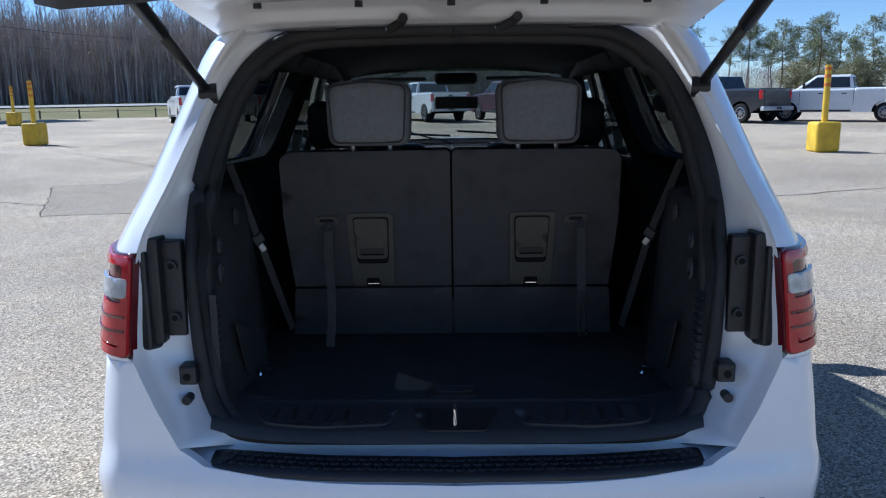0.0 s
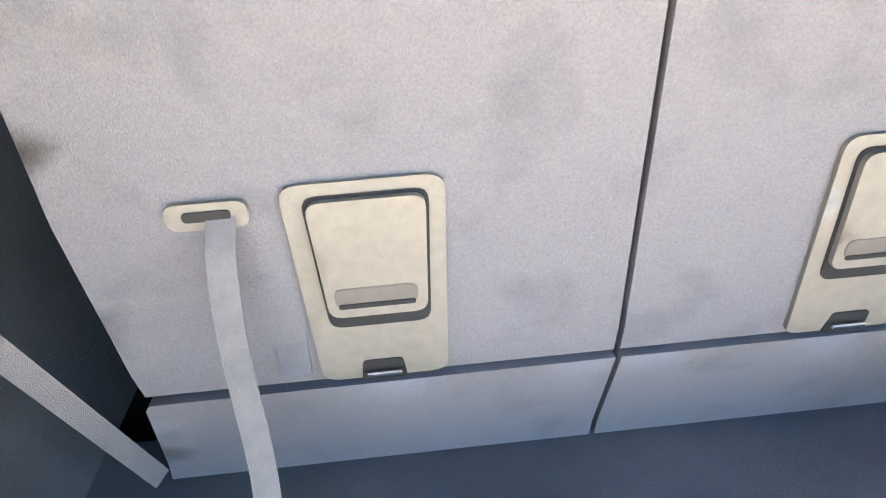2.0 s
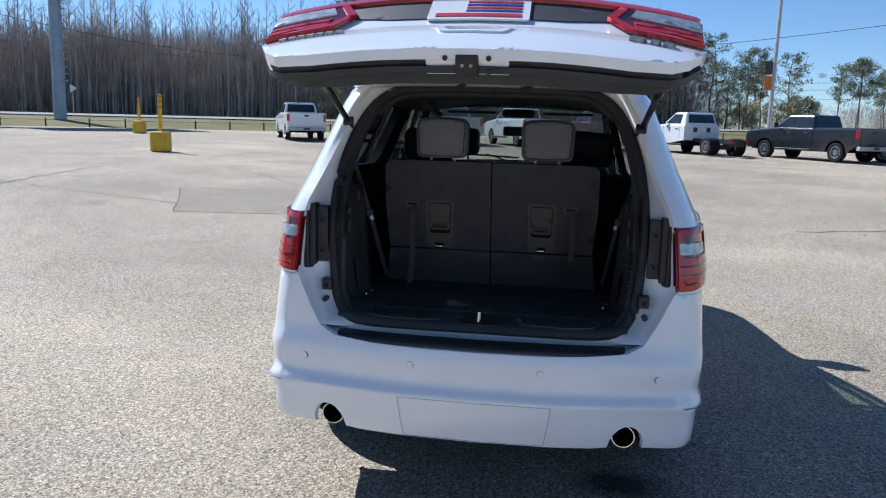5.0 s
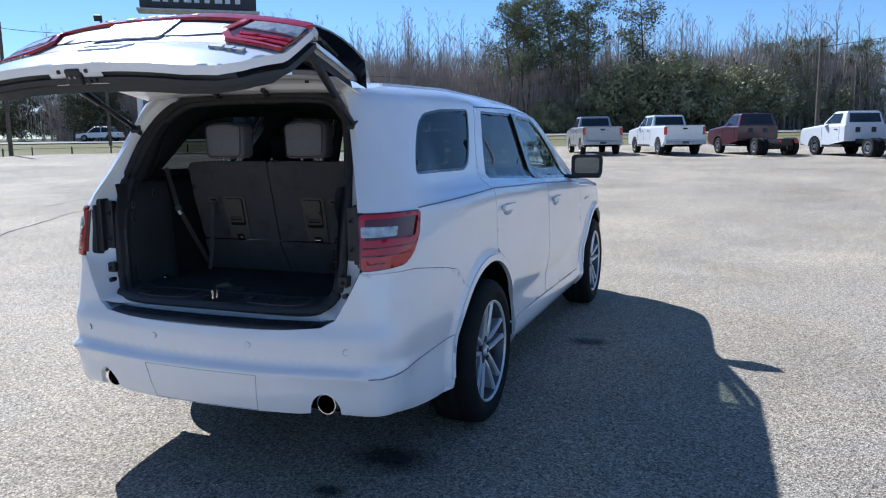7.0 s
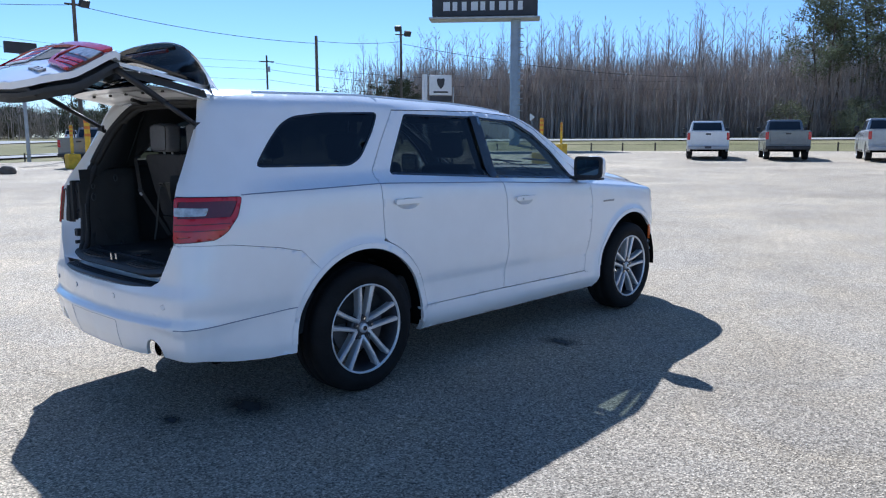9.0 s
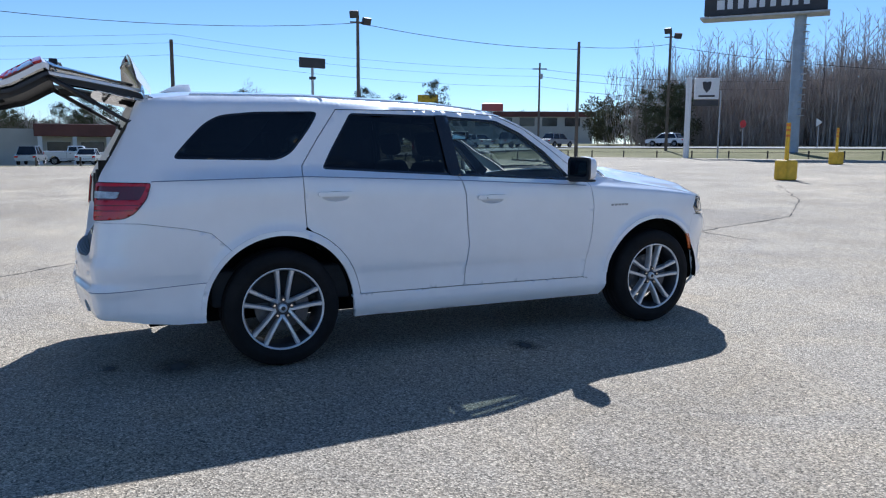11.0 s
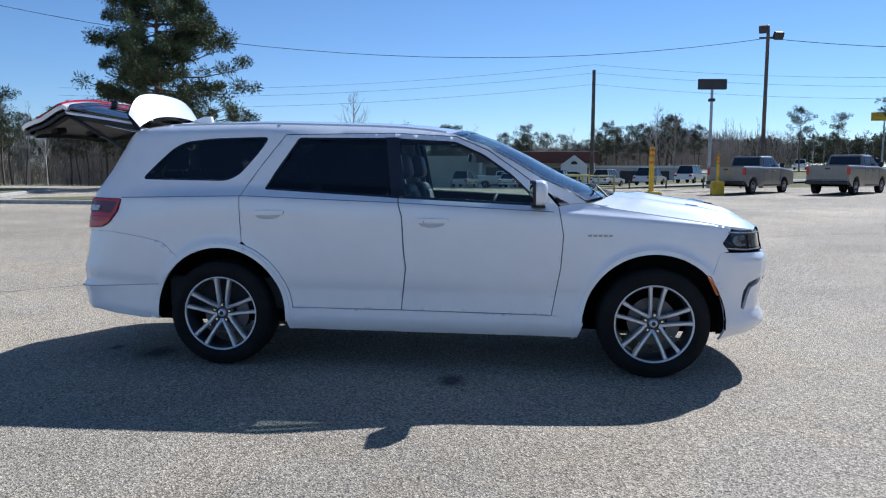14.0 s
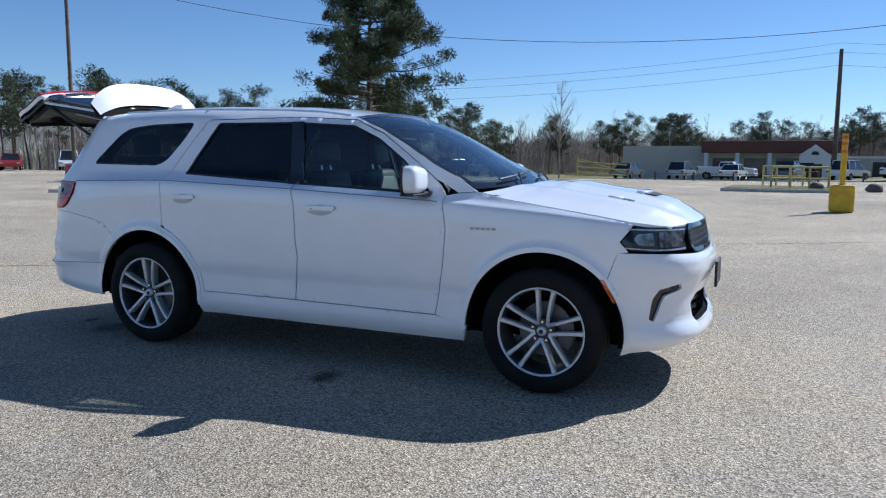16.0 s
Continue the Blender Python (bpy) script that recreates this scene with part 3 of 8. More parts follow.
def P(s, z, off=0.0):
    """A point of the body's skin, s metres round the outline and z up; off: metres proud of it."""
    sign = 1
    if s > S_END:
        s, sign = 2 * S_END - s, -1
    if s < 0:
        s, sign = -s, -1
    x, y = np.interp(s, ARC, CURVE[:, 0]), np.interp(s, ARC, CURVE[:, 1])
    nx, ny = np.interp(s, ARC, NORM[:, 0]), np.interp(s, ARC, NORM[:, 1])
    k = math.hypot(nx, ny)
    nx, ny = nx / k, ny / k
    v = nx * nx * inset_side(y, z) + ny * ny * (inset_front(z) if y > 2.5 else inset_rear(z)) - off
    if y < 1.2:
        v -= 4 * nx * nx * ny * ny * table(z, [0.3, 0.40, 0.70, 0.95, 1.2, 1.35, 1.6], [0.03, 0.095, 0.10, 0.065, 0.035, 0.015, 0.0])
    if y < 1.2:
        v -= 4 * nx * nx * ny * ny * 0.020 * math.exp(-((z - 0.556) / 0.024) ** 2)
    return Vector((sign * (x - nx * v), y - ny * v, z))


def mirrored(f):
    return lambda a, b, off=0.0: Vector((-f(a, b, off)[0], *f(a, b, off)[1:]))


def inside(pt, poly):
    x, y = pt
    c = False
    j = len(poly) - 1
    for i in range(len(poly)):
        xi, yi = poly[i]
        xj, yj = poly[j]
        if (yi > y) != (yj > y) and x < (xj - xi) * (y - yi) / (yj - yi) + xi:
            c = not c
        j = i
    return c


def finer(poly, step):
    out = []
    for i, p in enumerate(poly):
        q = poly[(i + 1) % len(poly)]
        n = max(1, int(math.ceil(math.hypot(q[0] - p[0], q[1] - p[1]) / step)))
        out += [(p[0] + (q[0] - p[0]) * k / n, p[1] + (q[1] - p[1]) * k / n) for k in range(n)]
    return out


def rounded(poly, r=0.03, n=4):
    """A polygon with its corners rounded."""
    out = []
    for i, p in enumerate(poly):
        a, p, b = Vector(poly[i - 1]), Vector(p), Vector(poly[(i + 1) % len(poly)])
        da, db = (a - p), (b - p)
        ra, rb = min(r, da.length * 0.45), min(r, db.length * 0.45)
        u, v = p + da.normalized() * ra, p + db.normalized() * rb
        for k in range(n + 1):
            t = k / n
            w = u * (1 - t) ** 2 + p * 2 * t * (1 - t) + v * t * t
            out.append((w.x, w.y))
    return out


def shrink(poly, d):
    """The polygon drawn inward by d metres."""
    area = sum(p[0] * q[1] - q[0] * p[1] for p, q in zip(poly, poly[1:] + poly[:1]))
    out = []
    for i, p in enumerate(poly):
        a, p, b = Vector(poly[i - 1]), Vector(p), Vector(poly[(i + 1) % len(poly)])
        e, f = (p - a), (b - p)
        if e.length < 1e-9 or f.length < 1e-9:
            out.append((p.x, p.y))
            continue
        e.normalize(), f.normalize()
        n = Vector((-e.y - f.y, e.x + f.x))
        if n.length < 1e-6:
            n = Vector((-e.y, e.x))
        n.normalize()
        q = p + n * d * (1 if area > 0 else -1)
        out.append((q.x, q.y))
    return out


def skin(name, outline, surface, material, parent, holes=(), du=0.07, dv=0.035, depth=0.02, off=0.0, label="", gap=0.0, flip=False, edge=None, lines=()):
    """A curved panel: a flat outline laid on a surface, cut out round holes, with its edges turned in."""
    outline = shrink(outline, gap) if gap else outline
    step = edge or min(du, dv) * 1.2
    outline = finer(outline, step)
    holes = [finer(h, step) for h in holes]
    pts, edges = [], []
    for poly in [outline, *holes]:
        b = len(pts)
        pts += poly
        edges += [(b + i, b + (i + 1) % len(poly)) for i in range(len(poly))]
    for line in lines:
        keep = [p for p in line if inside(p, outline) and not any(inside(p, h) for h in holes)]
        pts += keep
    us, vs = [p[0] for p in outline], [p[1] for p in outline]
    u0, u1, v0, v1 = min(us), max(us), min(vs), max(vs)
    border = np.array(pts)
    for i in range(1, int((u1 - u0) / du) + 1):
        for j in range(1, int((v1 - v0) / dv) + 1):
            p = (u0 + i * du + (0.25 * du if j % 2 else 0), v0 + j * dv)
            if not inside(p, outline) or any(inside(p, h) for h in holes):
                continue
            if np.min(np.hypot((border[:, 0] - p[0]) / du, (border[:, 1] - p[1]) / dv)) < 0.5:
                continue
            pts.append(p)
    vo, eo, fo, *_ = delaunay_2d_cdt([Vector(p) for p in pts], edges, [], 0, 1e-6)
    tris = []
    for f in fo:
        c = (sum(vo[i].x for i in f) / len(f), sum(vo[i].y for i in f) / len(f))
        if inside(c, outline) and not any(inside(c, h) for h in holes):
            tris.append(tuple(f))
    place = [surface(v.x, v.y, off) for v in vo]
    e = 0.004
    turn = []
    if tris:
        c = vo[tris[len(tris) // 2][0]]
        out = surface(c.x, c.y, off + 0.01) - surface(c.x, c.y, off)
        f = tris[len(tris) // 2]
        nrm = (place[f[1]] - place[f[0]]).cross(place[f[2]] - place[f[0]])
        if (nrm.dot(out) < 0) != flip:
            tris = [t[::-1] for t in tris]
    count = {}
    for t in tris:
        for a, b in zip(t, t[1:] + t[:1]):
            count[(a, b)] = count.get((a, b), 0) + 1
    rim = [k for k in count if (k[1], k[0]) not in count]
    verts, faces = [tuple(p) for p in place], list(tris)
    if depth:
        front, back = {}, {}
        for a, b in rim:
            for i in (a, b):
                if i not in front:
                    front[i] = len(verts)
                    verts.append(tuple(place[i]))
                    back[i] = len(verts)
                    verts.append(tuple(surface(vo[i].x, vo[i].y, off - depth)))
            faces.append((front[b], front[a], back[a], back[b]))
    ob = raw(name, verts, faces, material, parent, label, smooth=True)
    return ob


def arc_pts(hy, hz, r, a0, a1, n=16):
    return [(S(hy + r * math.cos(radians(a0 + (a1 - a0) * k / n))), hz + r * math.sin(radians(a0 + (a1 - a0) * k / n))) for k in range(n + 1)]


def yz(*pts):
    return [(S(y), z) for y, z in pts]


car = thing("car", "white three-row family SUV with its tailgate raised", "car")
RA, RFL = 0.478, 0.50
BOTH = ((P, "right"), (mirrored(P), "left"))
LAMP_RAW = [(S(0.372), 1.197), (S(0.345), 1.10), (S(0.285), 1.020), (S(0.23), 0.985), (S_COR, 0.972), (S_COR, 1.203)]
LAMP = rounded(LAMP_RAW, 0.022)
QWIN = rounded(yz((0.483, 1.335), (0.60, 1.465), (0.70, 1.56), (0.80, 1.61), (1.02, 1.634), (1.447, 1.646), (1.371, 1.527), (1.238, 1.37), (1.142, 1.325)), 0.05)
DWIN_R = rounded(yz((1.43, 1.268), (1.50, 1.39), (1.663, 1.64), (2.325, 1.637), (2.36, 1.42), (2.395, 1.215)), 0.025)
DWIN_F = rounded(yz((2.405, 1.214), (2.37, 1.42), (2.335, 1.637), (2.80, 1.61), (3.0, 1.522), (3.2, 1.383), (3.43, 1.165)), 0.02)
DOOR_R = yz((1.293, 0.90), (1.285, 1.028), (1.277, 1.217), (1.298, 1.292), (1.42, 1.47), (1.564, 1.662), (2.355, 1.672), (2.362, 1.534), (2.408, 1.22),
            (2.446, 1.087), (2.461, 0.833), (2.475, 0.734), (2.44, 0.432), (1.66, 0.432)) + arc_pts(1.13, 0.378, 0.53, 8, 68, 10)
DOOR_F = yz((2.44, 0.432), (2.475, 0.734), (2.461, 0.833), (2.446, 1.087), (2.408, 1.22), (2.362, 1.534), (2.355, 1.672), (2.80, 1.648), (3.03, 1.552), (3.24, 1.408),
            (3.44, 1.262), (3.525, 1.165), (3.558, 0.97), (3.543, 0.751), (3.485, 0.42))
QUARTER = [(S_COR, 0.965), (S(0.30), 0.955), (S(0.558), 0.918), (S(0.70), 0.885)] + arc_pts(1.13, 0.378, RA, 128, 75, 12) + yz(
    (1.293, 0.90), (1.285, 1.028), (1.277, 1.217), (1.298, 1.292), (1.42, 1.47), (1.564, 1.662), (2.355, 1.672), (2.80, 1.648), (3.03, 1.552), (3.24, 1.408),
    (3.44, 1.262), (3.60, 1.18), (3.72, 1.19), (3.60, 1.268), (3.4, 1.36), (3.2, 1.478), (3.0, 1.585), (2.8, 1.662), (2.5, 1.702), (2.2, 1.72), (1.39, 1.742),
    (0.6, 1.73), (0.45, 1.715)) + [(S_COR, 1.69), (S_COR, 1.5), (S_COR, 1.203)] + [p for p in LAMP[::-1] if p[0] < S_COR - 0.005]
FENDER = yz((3.485, 0.42), (3.543, 0.751), (3.558, 0.97), (3.525, 1.165), (3.60, 1.18), (3.72, 1.19), (3.9, 1.150), (4.2, 1.108), (4.5, 1.065), (4.69, 1.030)) + yz(
    (4.612, 0.93), (4.66, 0.872), (4.60, 0.864), (4.56, 0.75)) + arc_pts(4.172, 0.378, RA, 40, 175, 26) + yz((3.69, 0.36))
SILL = yz((1.60, 0.432), (2.44, 0.430), (3.485, 0.418), (3.70, 0.372), (3.665, 0.262), (1.625, 0.272))
HAND = ((1.49, 1.098), (2.655, 1.052))
CUPS = [[(S(hy) + 0.095 * math.cos(2 * math.pi * k / 24), hz - 0.004 + 0.034 * math.sin(2 * math.pi * k / 24)) for k in range(24)] for hy, hz in HAND]
for surf, _ in BOTH:
    skin("body_side", QUARTER, surf, WHITE, car, [QWIN], gap=0.002, du=0.035, dv=0.014, edge=0.022)
    skin("fender", FENDER, surf, WHITE, car, gap=0.002, du=0.018, dv=0.011, edge=0.012)
    skin("sill", SILL, surf, WHITE, car, gap=0.001, depth=0.04, du=0.04, dv=0.012, edge=0.02)
    d = skin("rear_door", DOOR_R, surf, WHITE, car, [DWIN_R, CUPS[0]], gap=0.0042, depth=0.03, du=0.05, dv=0.014, edge=0.016)
    d2 = skin("front_door", DOOR_F, surf, WHITE, car, [DWIN_F, CUPS[1]], gap=0.0042, depth=0.03, du=0.05, dv=0.014, edge=0.016)
    skin("window", shrink(DWIN_R, -0.004), surf, TINT, d, off=-0.012, depth=0.004, label="dark tinted window")
    skin("window", shrink(DWIN_F, -0.004), surf, CLEAR, d2, off=-0.012, depth=0.004, label="clear front window")
    skin("window_seal", shrink(DWIN_R, -0.001), surf, GLOSSBLACK, d, [shrink(DWIN_R, 0.014)], off=-0.004, depth=0.012)
    skin("window_seal", shrink(DWIN_F, -0.001), surf, GLOSSBLACK, d2, [shrink(DWIN_F, 0.016)], off=-0.004, depth=0.012)
    skin("pillar_cover", yz((2.30, 1.64), (2.36, 1.215), (2.46, 1.212), (2.395, 1.64)), surf, GLOSSBLACK, d2, off=0.005, depth=0.012, du=0.03, dv=0.03)
    skin("quarter_window", shrink(QWIN, -0.003), surf, TINT, car, off=-0.006, depth=0.004, label="dark tinted quarter window")
    skin("window_seal", shrink(QWIN, 0.0), surf, GLOSSBLACK, car, [shrink(QWIN, 0.012)], off=-0.002, depth=0.012)
    skin("arch_lip", arc_pts(1.13, 0.378, RA, -6, 86, 18) + arc_pts(1.13, 0.378, 0.529, 73, 2, 16), surf, WHITE, car, off=0.001, du=0.05, dv=0.03)
    for hy, a0, a1 in ((1.13, -2, 180), (4.172, 172, -8)):
        band = arc_pts(hy, 0.378, RA - 0.001, a0, a1, 40) + arc_pts(hy, 0.378, RA + 0.030, a1, a0, 40)
        skin("arch_moulding", band, surf, WHITE, car, off=0.005, depth=0.009, du=0.06, dv=0.05, edge=0.04)
    # blue-grey pipe drawn as the shade in the belt crease
    bm = bmesh.new()
    pipe(bm, [surf(S(0.37 + 0.06 * k), table(0.37 + 0.06 * k, BELT_Y, BELT_Z), 0.0005) for k in range(53)], 0.0032, 6)
    part("belt_crease_line", bm, SEAM_SHADE, car, "thin blue-grey line shading the belt crease")
    # dark joints behind the panel gaps
    skin("joint", shrink(DOOR_R, -0.012), surf, DARK, car, [shrink(DOOR_R, 0.025)], off=-0.024, depth=0.0)
    skin("joint", shrink(DOOR_F, -0.012), surf, DARK, car, [shrink(DOOR_F, 0.025)], off=-0.024, depth=0.0)

    # door handles: a cup and a bar, on both doors
    for hy, hz, door in ((1.49, 1.098, d), (2.655, 1.052, d2)):
        bowl = lambda s, z, off=0.0: surf(s, z, off - 0.030 * max(0.0, 1 - ((s - S(hy)) / 0.096) ** 2 - ((z - hz + 0.004) / 0.035) ** 2))
        skin("handle_cup", [(S(hy) + 0.0955 * math.cos(2 * math.pi * k / 24), hz - 0.004 + 0.0345 * math.sin(2 * math.pi * k / 24)) for k in range(24)], bowl, WHITE, door, depth=0.0, du=0.02, dv=0.01)
        skin("handle", rounded([(S(hy - 0.12), hz - 0.004), (S(hy + 0.115), hz - 0.004), (S(hy + 0.125), hz + 0.026), (S(hy - 0.12), hz + 0.026)], 0.018), surf, WHITE, door, off=0.024, depth=0.018, du=0.03, dv=0.015)
    skin("keyhole", rounded([(S(2.60), 1.054), (S(2.608), 1.054), (S(2.608), 1.062), (S(2.60), 1.062)], 0.003), surf, BLACK, d2, off=0.0275, depth=0.003)
    # tail lamps on the corners: dark frame, red ring, clear bar, red bars
    lamp = skin("tail_lamp", LAMP, surf, DARKRED, car, off=0.006, depth=0.016, du=0.03, dv=0.012, label="red tail lamp with a clear bar")
    skin("lamp_housing", rounded(shrink(LAMP_RAW, 0.002), 0.02), surf, BLACK, lamp, off=-0.010, depth=0.07, du=0.06, dv=0.04)
    skin("red_ring", rounded(shrink(LAMP_RAW, 0.007), 0.016), surf, REDLENS, lamp, [rounded(shrink(LAMP_RAW, 0.034), 0.010)], off=0.013, depth=0.008, du=0.02, dv=0.01)
    skin("clear_bar", rounded([(S_COR - 0.008, 1.108), (S_COR - 0.150, 1.108), (S_COR - 0.162, 1.145), (S_COR - 0.008, 1.150)], 0.008), surf, SMOKE, lamp, off=0.017, depth=0.008, du=0.02, dv=0.01)
    FILL = [(S_COR - 0.008, 1.002), (S(0.243), 1.012), (S(0.292), 1.048), (S(0.318), 1.098), (S_COR - 0.008, 1.096)]
    skin("red_reflector", rounded(FILL, 0.008), surf, REDLENS, lamp, off=0.0125, depth=0.006, du=0.02, dv=0.01)
    for zz, yy in ((1.066, 0.300), (1.035, 0.272)):
        skin("dark_rib", [(S_COR - 0.010, zz - 0.003), (S(yy), zz - 0.001), (S(yy), zz + 0.003), (S_COR - 0.010, zz + 0.003)], surf, DARKRED, lamp, off=0.0145, depth=0.003, du=0.02, dv=0.02)
    # side marker
    skin("side_marker", rounded(yz((4.505, 0.715), (4.53, 0.715), (4.605, 0.585), (4.585, 0.575)), 0.01), surf, AMBER, car, off=0.005, depth=0.01, du=0.03, dv=0.02, label="amber side marker")
    # small badge on the front wing: plain bars
    for k in range(5):
        y0 = 3.72 + 0.034 * k
        skin("badge_bar", yz((y0, 0.968), (y0 + 0.026, 0.968), (y0 + 0.028, 0.982), (y0 + 0.002, 0.982)), surf, STEEL, car, off=0.004, depth=0.004, du=0.03, dv=0.02)

# ---- bumpers ----
half = [(SX(0), 0.728), (SX(0.2), 0.728), (SX(0.40), 0.733), (SX(0.545), 0.745), (SX(0.60), 0.775), (SX(0.645), 0.86), (S_COR, 0.965), (S(0.30), 0.955), (S(0.558), 0.918), (S(0.70), 0.885)]
half += [p for p in arc_pts(1.13, 0.378, RA, 128, 186, 12)]
half += [(S(0.50), 0.325), (S(0.30), 0.345), (S(0.17), 0.375)]
half += [(SX(0.64), 0.385)] + [(SX(0.555 + 0.060 * math.cos(radians(a))), 0.385 + 0.092 * math.sin(radians(a))) for a in range(0, 181, 20)] + [(SX(0.44), 0.378), (SX(0.2), 0.378)]
RB = half + [(2 * S_END - s, z) for s, z in half[::-1] if s < S_END - 1e-6]
bumper = skin("rear_bumper", RB, P, WHITE, car, gap=0.0008, du=0.05, dv=0.015, edge=0.025, lines=[[(SX(0.66) + 0.03 * k, z) for k in range(int((2 * S_END - 2 * SX(0.66)) / 0.03))] for z in (0.545, 0.552, 0.557, 0.562, 0.575, 0.590)], label="white rear bumper with four sensors")
HATCH = [(SX(-0.28), 0.545), (SX(0.28), 0.545), (SX(0.265), 0.382), (SX(-0.265), 0.382)]
skin("hitch_cover_joint", HATCH, P, SEAM_SHADE, bumper, [shrink(HATCH, 0.002)], off=0.0012, depth=0.002, du=0.2, dv=0.2, edge=0.03)
for x, z in ((-0.64, 0.655), (-0.24, 0.665), (0.24, 0.665), (0.64, 0.655)):
    c = P(SX(x), z)
    n = (P(SX(x), z, 0.05) - c).normalized()
    bm = bmesh.new()
    tube(bm, c - n * 0.004, c + n * 0.004, 0.0125, n=20)
    sn = part("parking_sensor", bm, WHITE, bumper, smooth=False)
    bm = bmesh.new()
    tube(bm, c - n * 0.004, c + n * 0.0025, 0.0138, n=20)
    part("sensor_ring", bm, STEEL, sn)
# shade of the valance crease, drawn as a blue-grey pipe
for f in (P, mirrored(P)):
    bm = bmesh.new()
    pipe(bm, [f(SX(0.70) + (S(0.69) - SX(0.70)) * k / 16, 0.552 + 0.030 * (k / 16) ** 1.5, 0.0004) for k in range(17)], 0.0026, 6)
    part("valance_crease_line", bm, SEAM_SHADE, bumper, "thin blue-grey line shading the crease of the bumper's lower valance")
# ledge and tread plate on top of the rear bumper
vs, fs = [], []
xs = [-0.625 + 1.25 * k / 32 for k in range(33)]
for x in xs:
    p = P(SX(x), 0.731)
    vs += [(x, p.y + 0.004, 0.729), (x, p.y + 0.02, 0.742), (x, 0.10, 0.752)]
for i in range(32):
    for k in range(2):
        a = i * 3 + k
        fs.append((a, a + 3, a + 4, a + 1))
raw("bumper_ledge", vs, fs, WHITE, bumper, smooth=True)
vs, fs = [], []
xs = [-0.545 + 1.09 * k / 40 for k in range(41)]
for i, x in enumerate(xs):
    p = P(SX(x), 0.731)
    e = 0.02 if i in (0, 40) else 0.0
    vs += [(x, p.y + 0.006, 0.722), (x, p.y + 0.004, 0.737 - e * 0.4), (x, p.y + 0.012, 0.748 - e * 0.4), (x, p.y + 0.075, 0.7555 - e * 0.3), (x, p.y + 0.085, 0.748)]
for i in range(40):
    for k in range(4):
        a = i * 5 + k
        fs.append((a, a + 5, a + 6, a + 1))
plate = raw("tread_plate", vs, fs, BLACK, bumper, "black plastic tread plate", smooth=True)
bm = bmesh.new()
for i in range(44):
    for j in range(3):
        x = -0.51 + i * 0.0237 + (0.0118 if j % 2 else 0)
        p = P(SX(x), 0.731)
        bmesh.ops.create_cone(bm, cap_ends=True, segments=6, radius1=0.012, radius2=0.009, depth=0.003,
                              matrix=Matrix.Translation((x, p.y + 0.027 + j * 0.0185, 0.7515 + j * 0.002)))
part("tread_studs", bm, BLACK, plate)
# exhausts
for sx in (-1, 1):
    ex = new("exhaust")
    ex.parent = car
    bm = bmesh.new()
    bmesh.ops.create_cone(bm, cap_ends=False, segments=28, radius1=0.043, radius2=0.043, depth=0.22, matrix=pose(sx * 0.555, 0.135, 0.422, 90, 0, 0))
    bmesh.ops.create_cone(bm, cap_ends=False, segments=28, radius1=0.0395, radius2=0.0395, depth=0.22, matrix=pose(sx * 0.555, 0.135, 0.422, 90, 0, 0))
    for k in range(28):
        a, b = 2 * math.pi * k / 28, 2 * math.pi * (k + 1) / 28
        vsx = [bm.verts.new((sx * 0.555 + r * math.cos(t), 0.025, 0.422 + r * math.sin(t))) for t, r in ((a, 0.043), (b, 0.043), (b, 0.0395), (a, 0.0395))]
        bm.faces.new(vsx)
    part("tip", bm, CHROME, ex, "chrome tailpipe tip", smooth=True)
    part("muffler", bar((sx * 0.555, 0.21, 0.422), (sx * 0.555, 0.6, 0.41), 0.05, n=16), DARK, ex)


# ---- roof, windscreen, bonnet ----
TOP_Y = [0.38, 0.6, 1.39, 2.2, 2.5, 2.8, 3.0, 3.2, 3.4, 3.60, 3.72]
TOP_Z = [1.705, 1.73, 1.742, 1.72, 1.702, 1.662, 1.585, 1.478, 1.36, 1.268, 1.19]


def top_at(v, u):
    """The roof and windscreen: v metres along their edge from the tail, u from -1 to 1 across."""
    zt = table(v, TOP_Y, TOP_Z)
    e = P(S(v), zt) if v > 0.36 else None
    if e is None:
        e = P(S(0.36), table(0.36, TOP_Y, TOP_Z))
        e = Vector((e.x - 0.06 * (0.36 - v) / 0.06 * 0.3, v, zt))
    bow = table(v, [0.30, 0.6, 2.4, 2.75, 3.2, 3.72], [-0.05, 0.0, 0.02, 0.07, 0.13, 0.20])
    crown = table(v, [0.30, 0.8, 1.6, 2.4, 2.75, 3.2, 3.72], [0.045, 0.05, 0.05, 0.05, 0.045, 0.035, 0.02])
    k = 1 - abs(u) ** 2.4
    return Vector((e.x * u, e.y + bow * k, e.z + crown * k))


def sheet(name, f, us, vs, material, parent, label="", thick=0.0, down=Vector((0, 0, -1)), flip=False):
    """A grid laid on f(v, u)."""
    pts = [tuple(f(v, u)) for v in vs for u in us]
    n = len(us)
    fs = []
    for j in range(len(vs) - 1):
        for i in range(n - 1):
            a = j * n + i
            q = (a, a + 1, a + n + 1, a + n)
            fs.append(q[::-1] if flip else q)
    if thick:
        m = len(pts)
        pts += [tuple(Vector(p) + down * thick) for p in pts]
        fs += [tuple(i + m for i in q[::-1]) for q in fs[:]]
        ring = list(range(n)) + [j * n + n - 1 for j in range(1, len(vs))] + [(len(vs) - 1) * n + i for i in range(n - 2, -1, -1)] + [j * n for j in range(len(vs) - 2, 0, -1)]
        base = len(pts)
        for i in ring:
            pts.append(pts[i])
            pts.append(pts[i + m])
        for k in range(len(ring)):
            a, b = base + 2 * k, base + 2 * ((k + 1) % len(ring))
            q = (a, a + 1, b + 1, b)
            fs.append(q[::-1] if flip else q)
    return raw(name, pts, fs, material, parent, label, smooth=True)


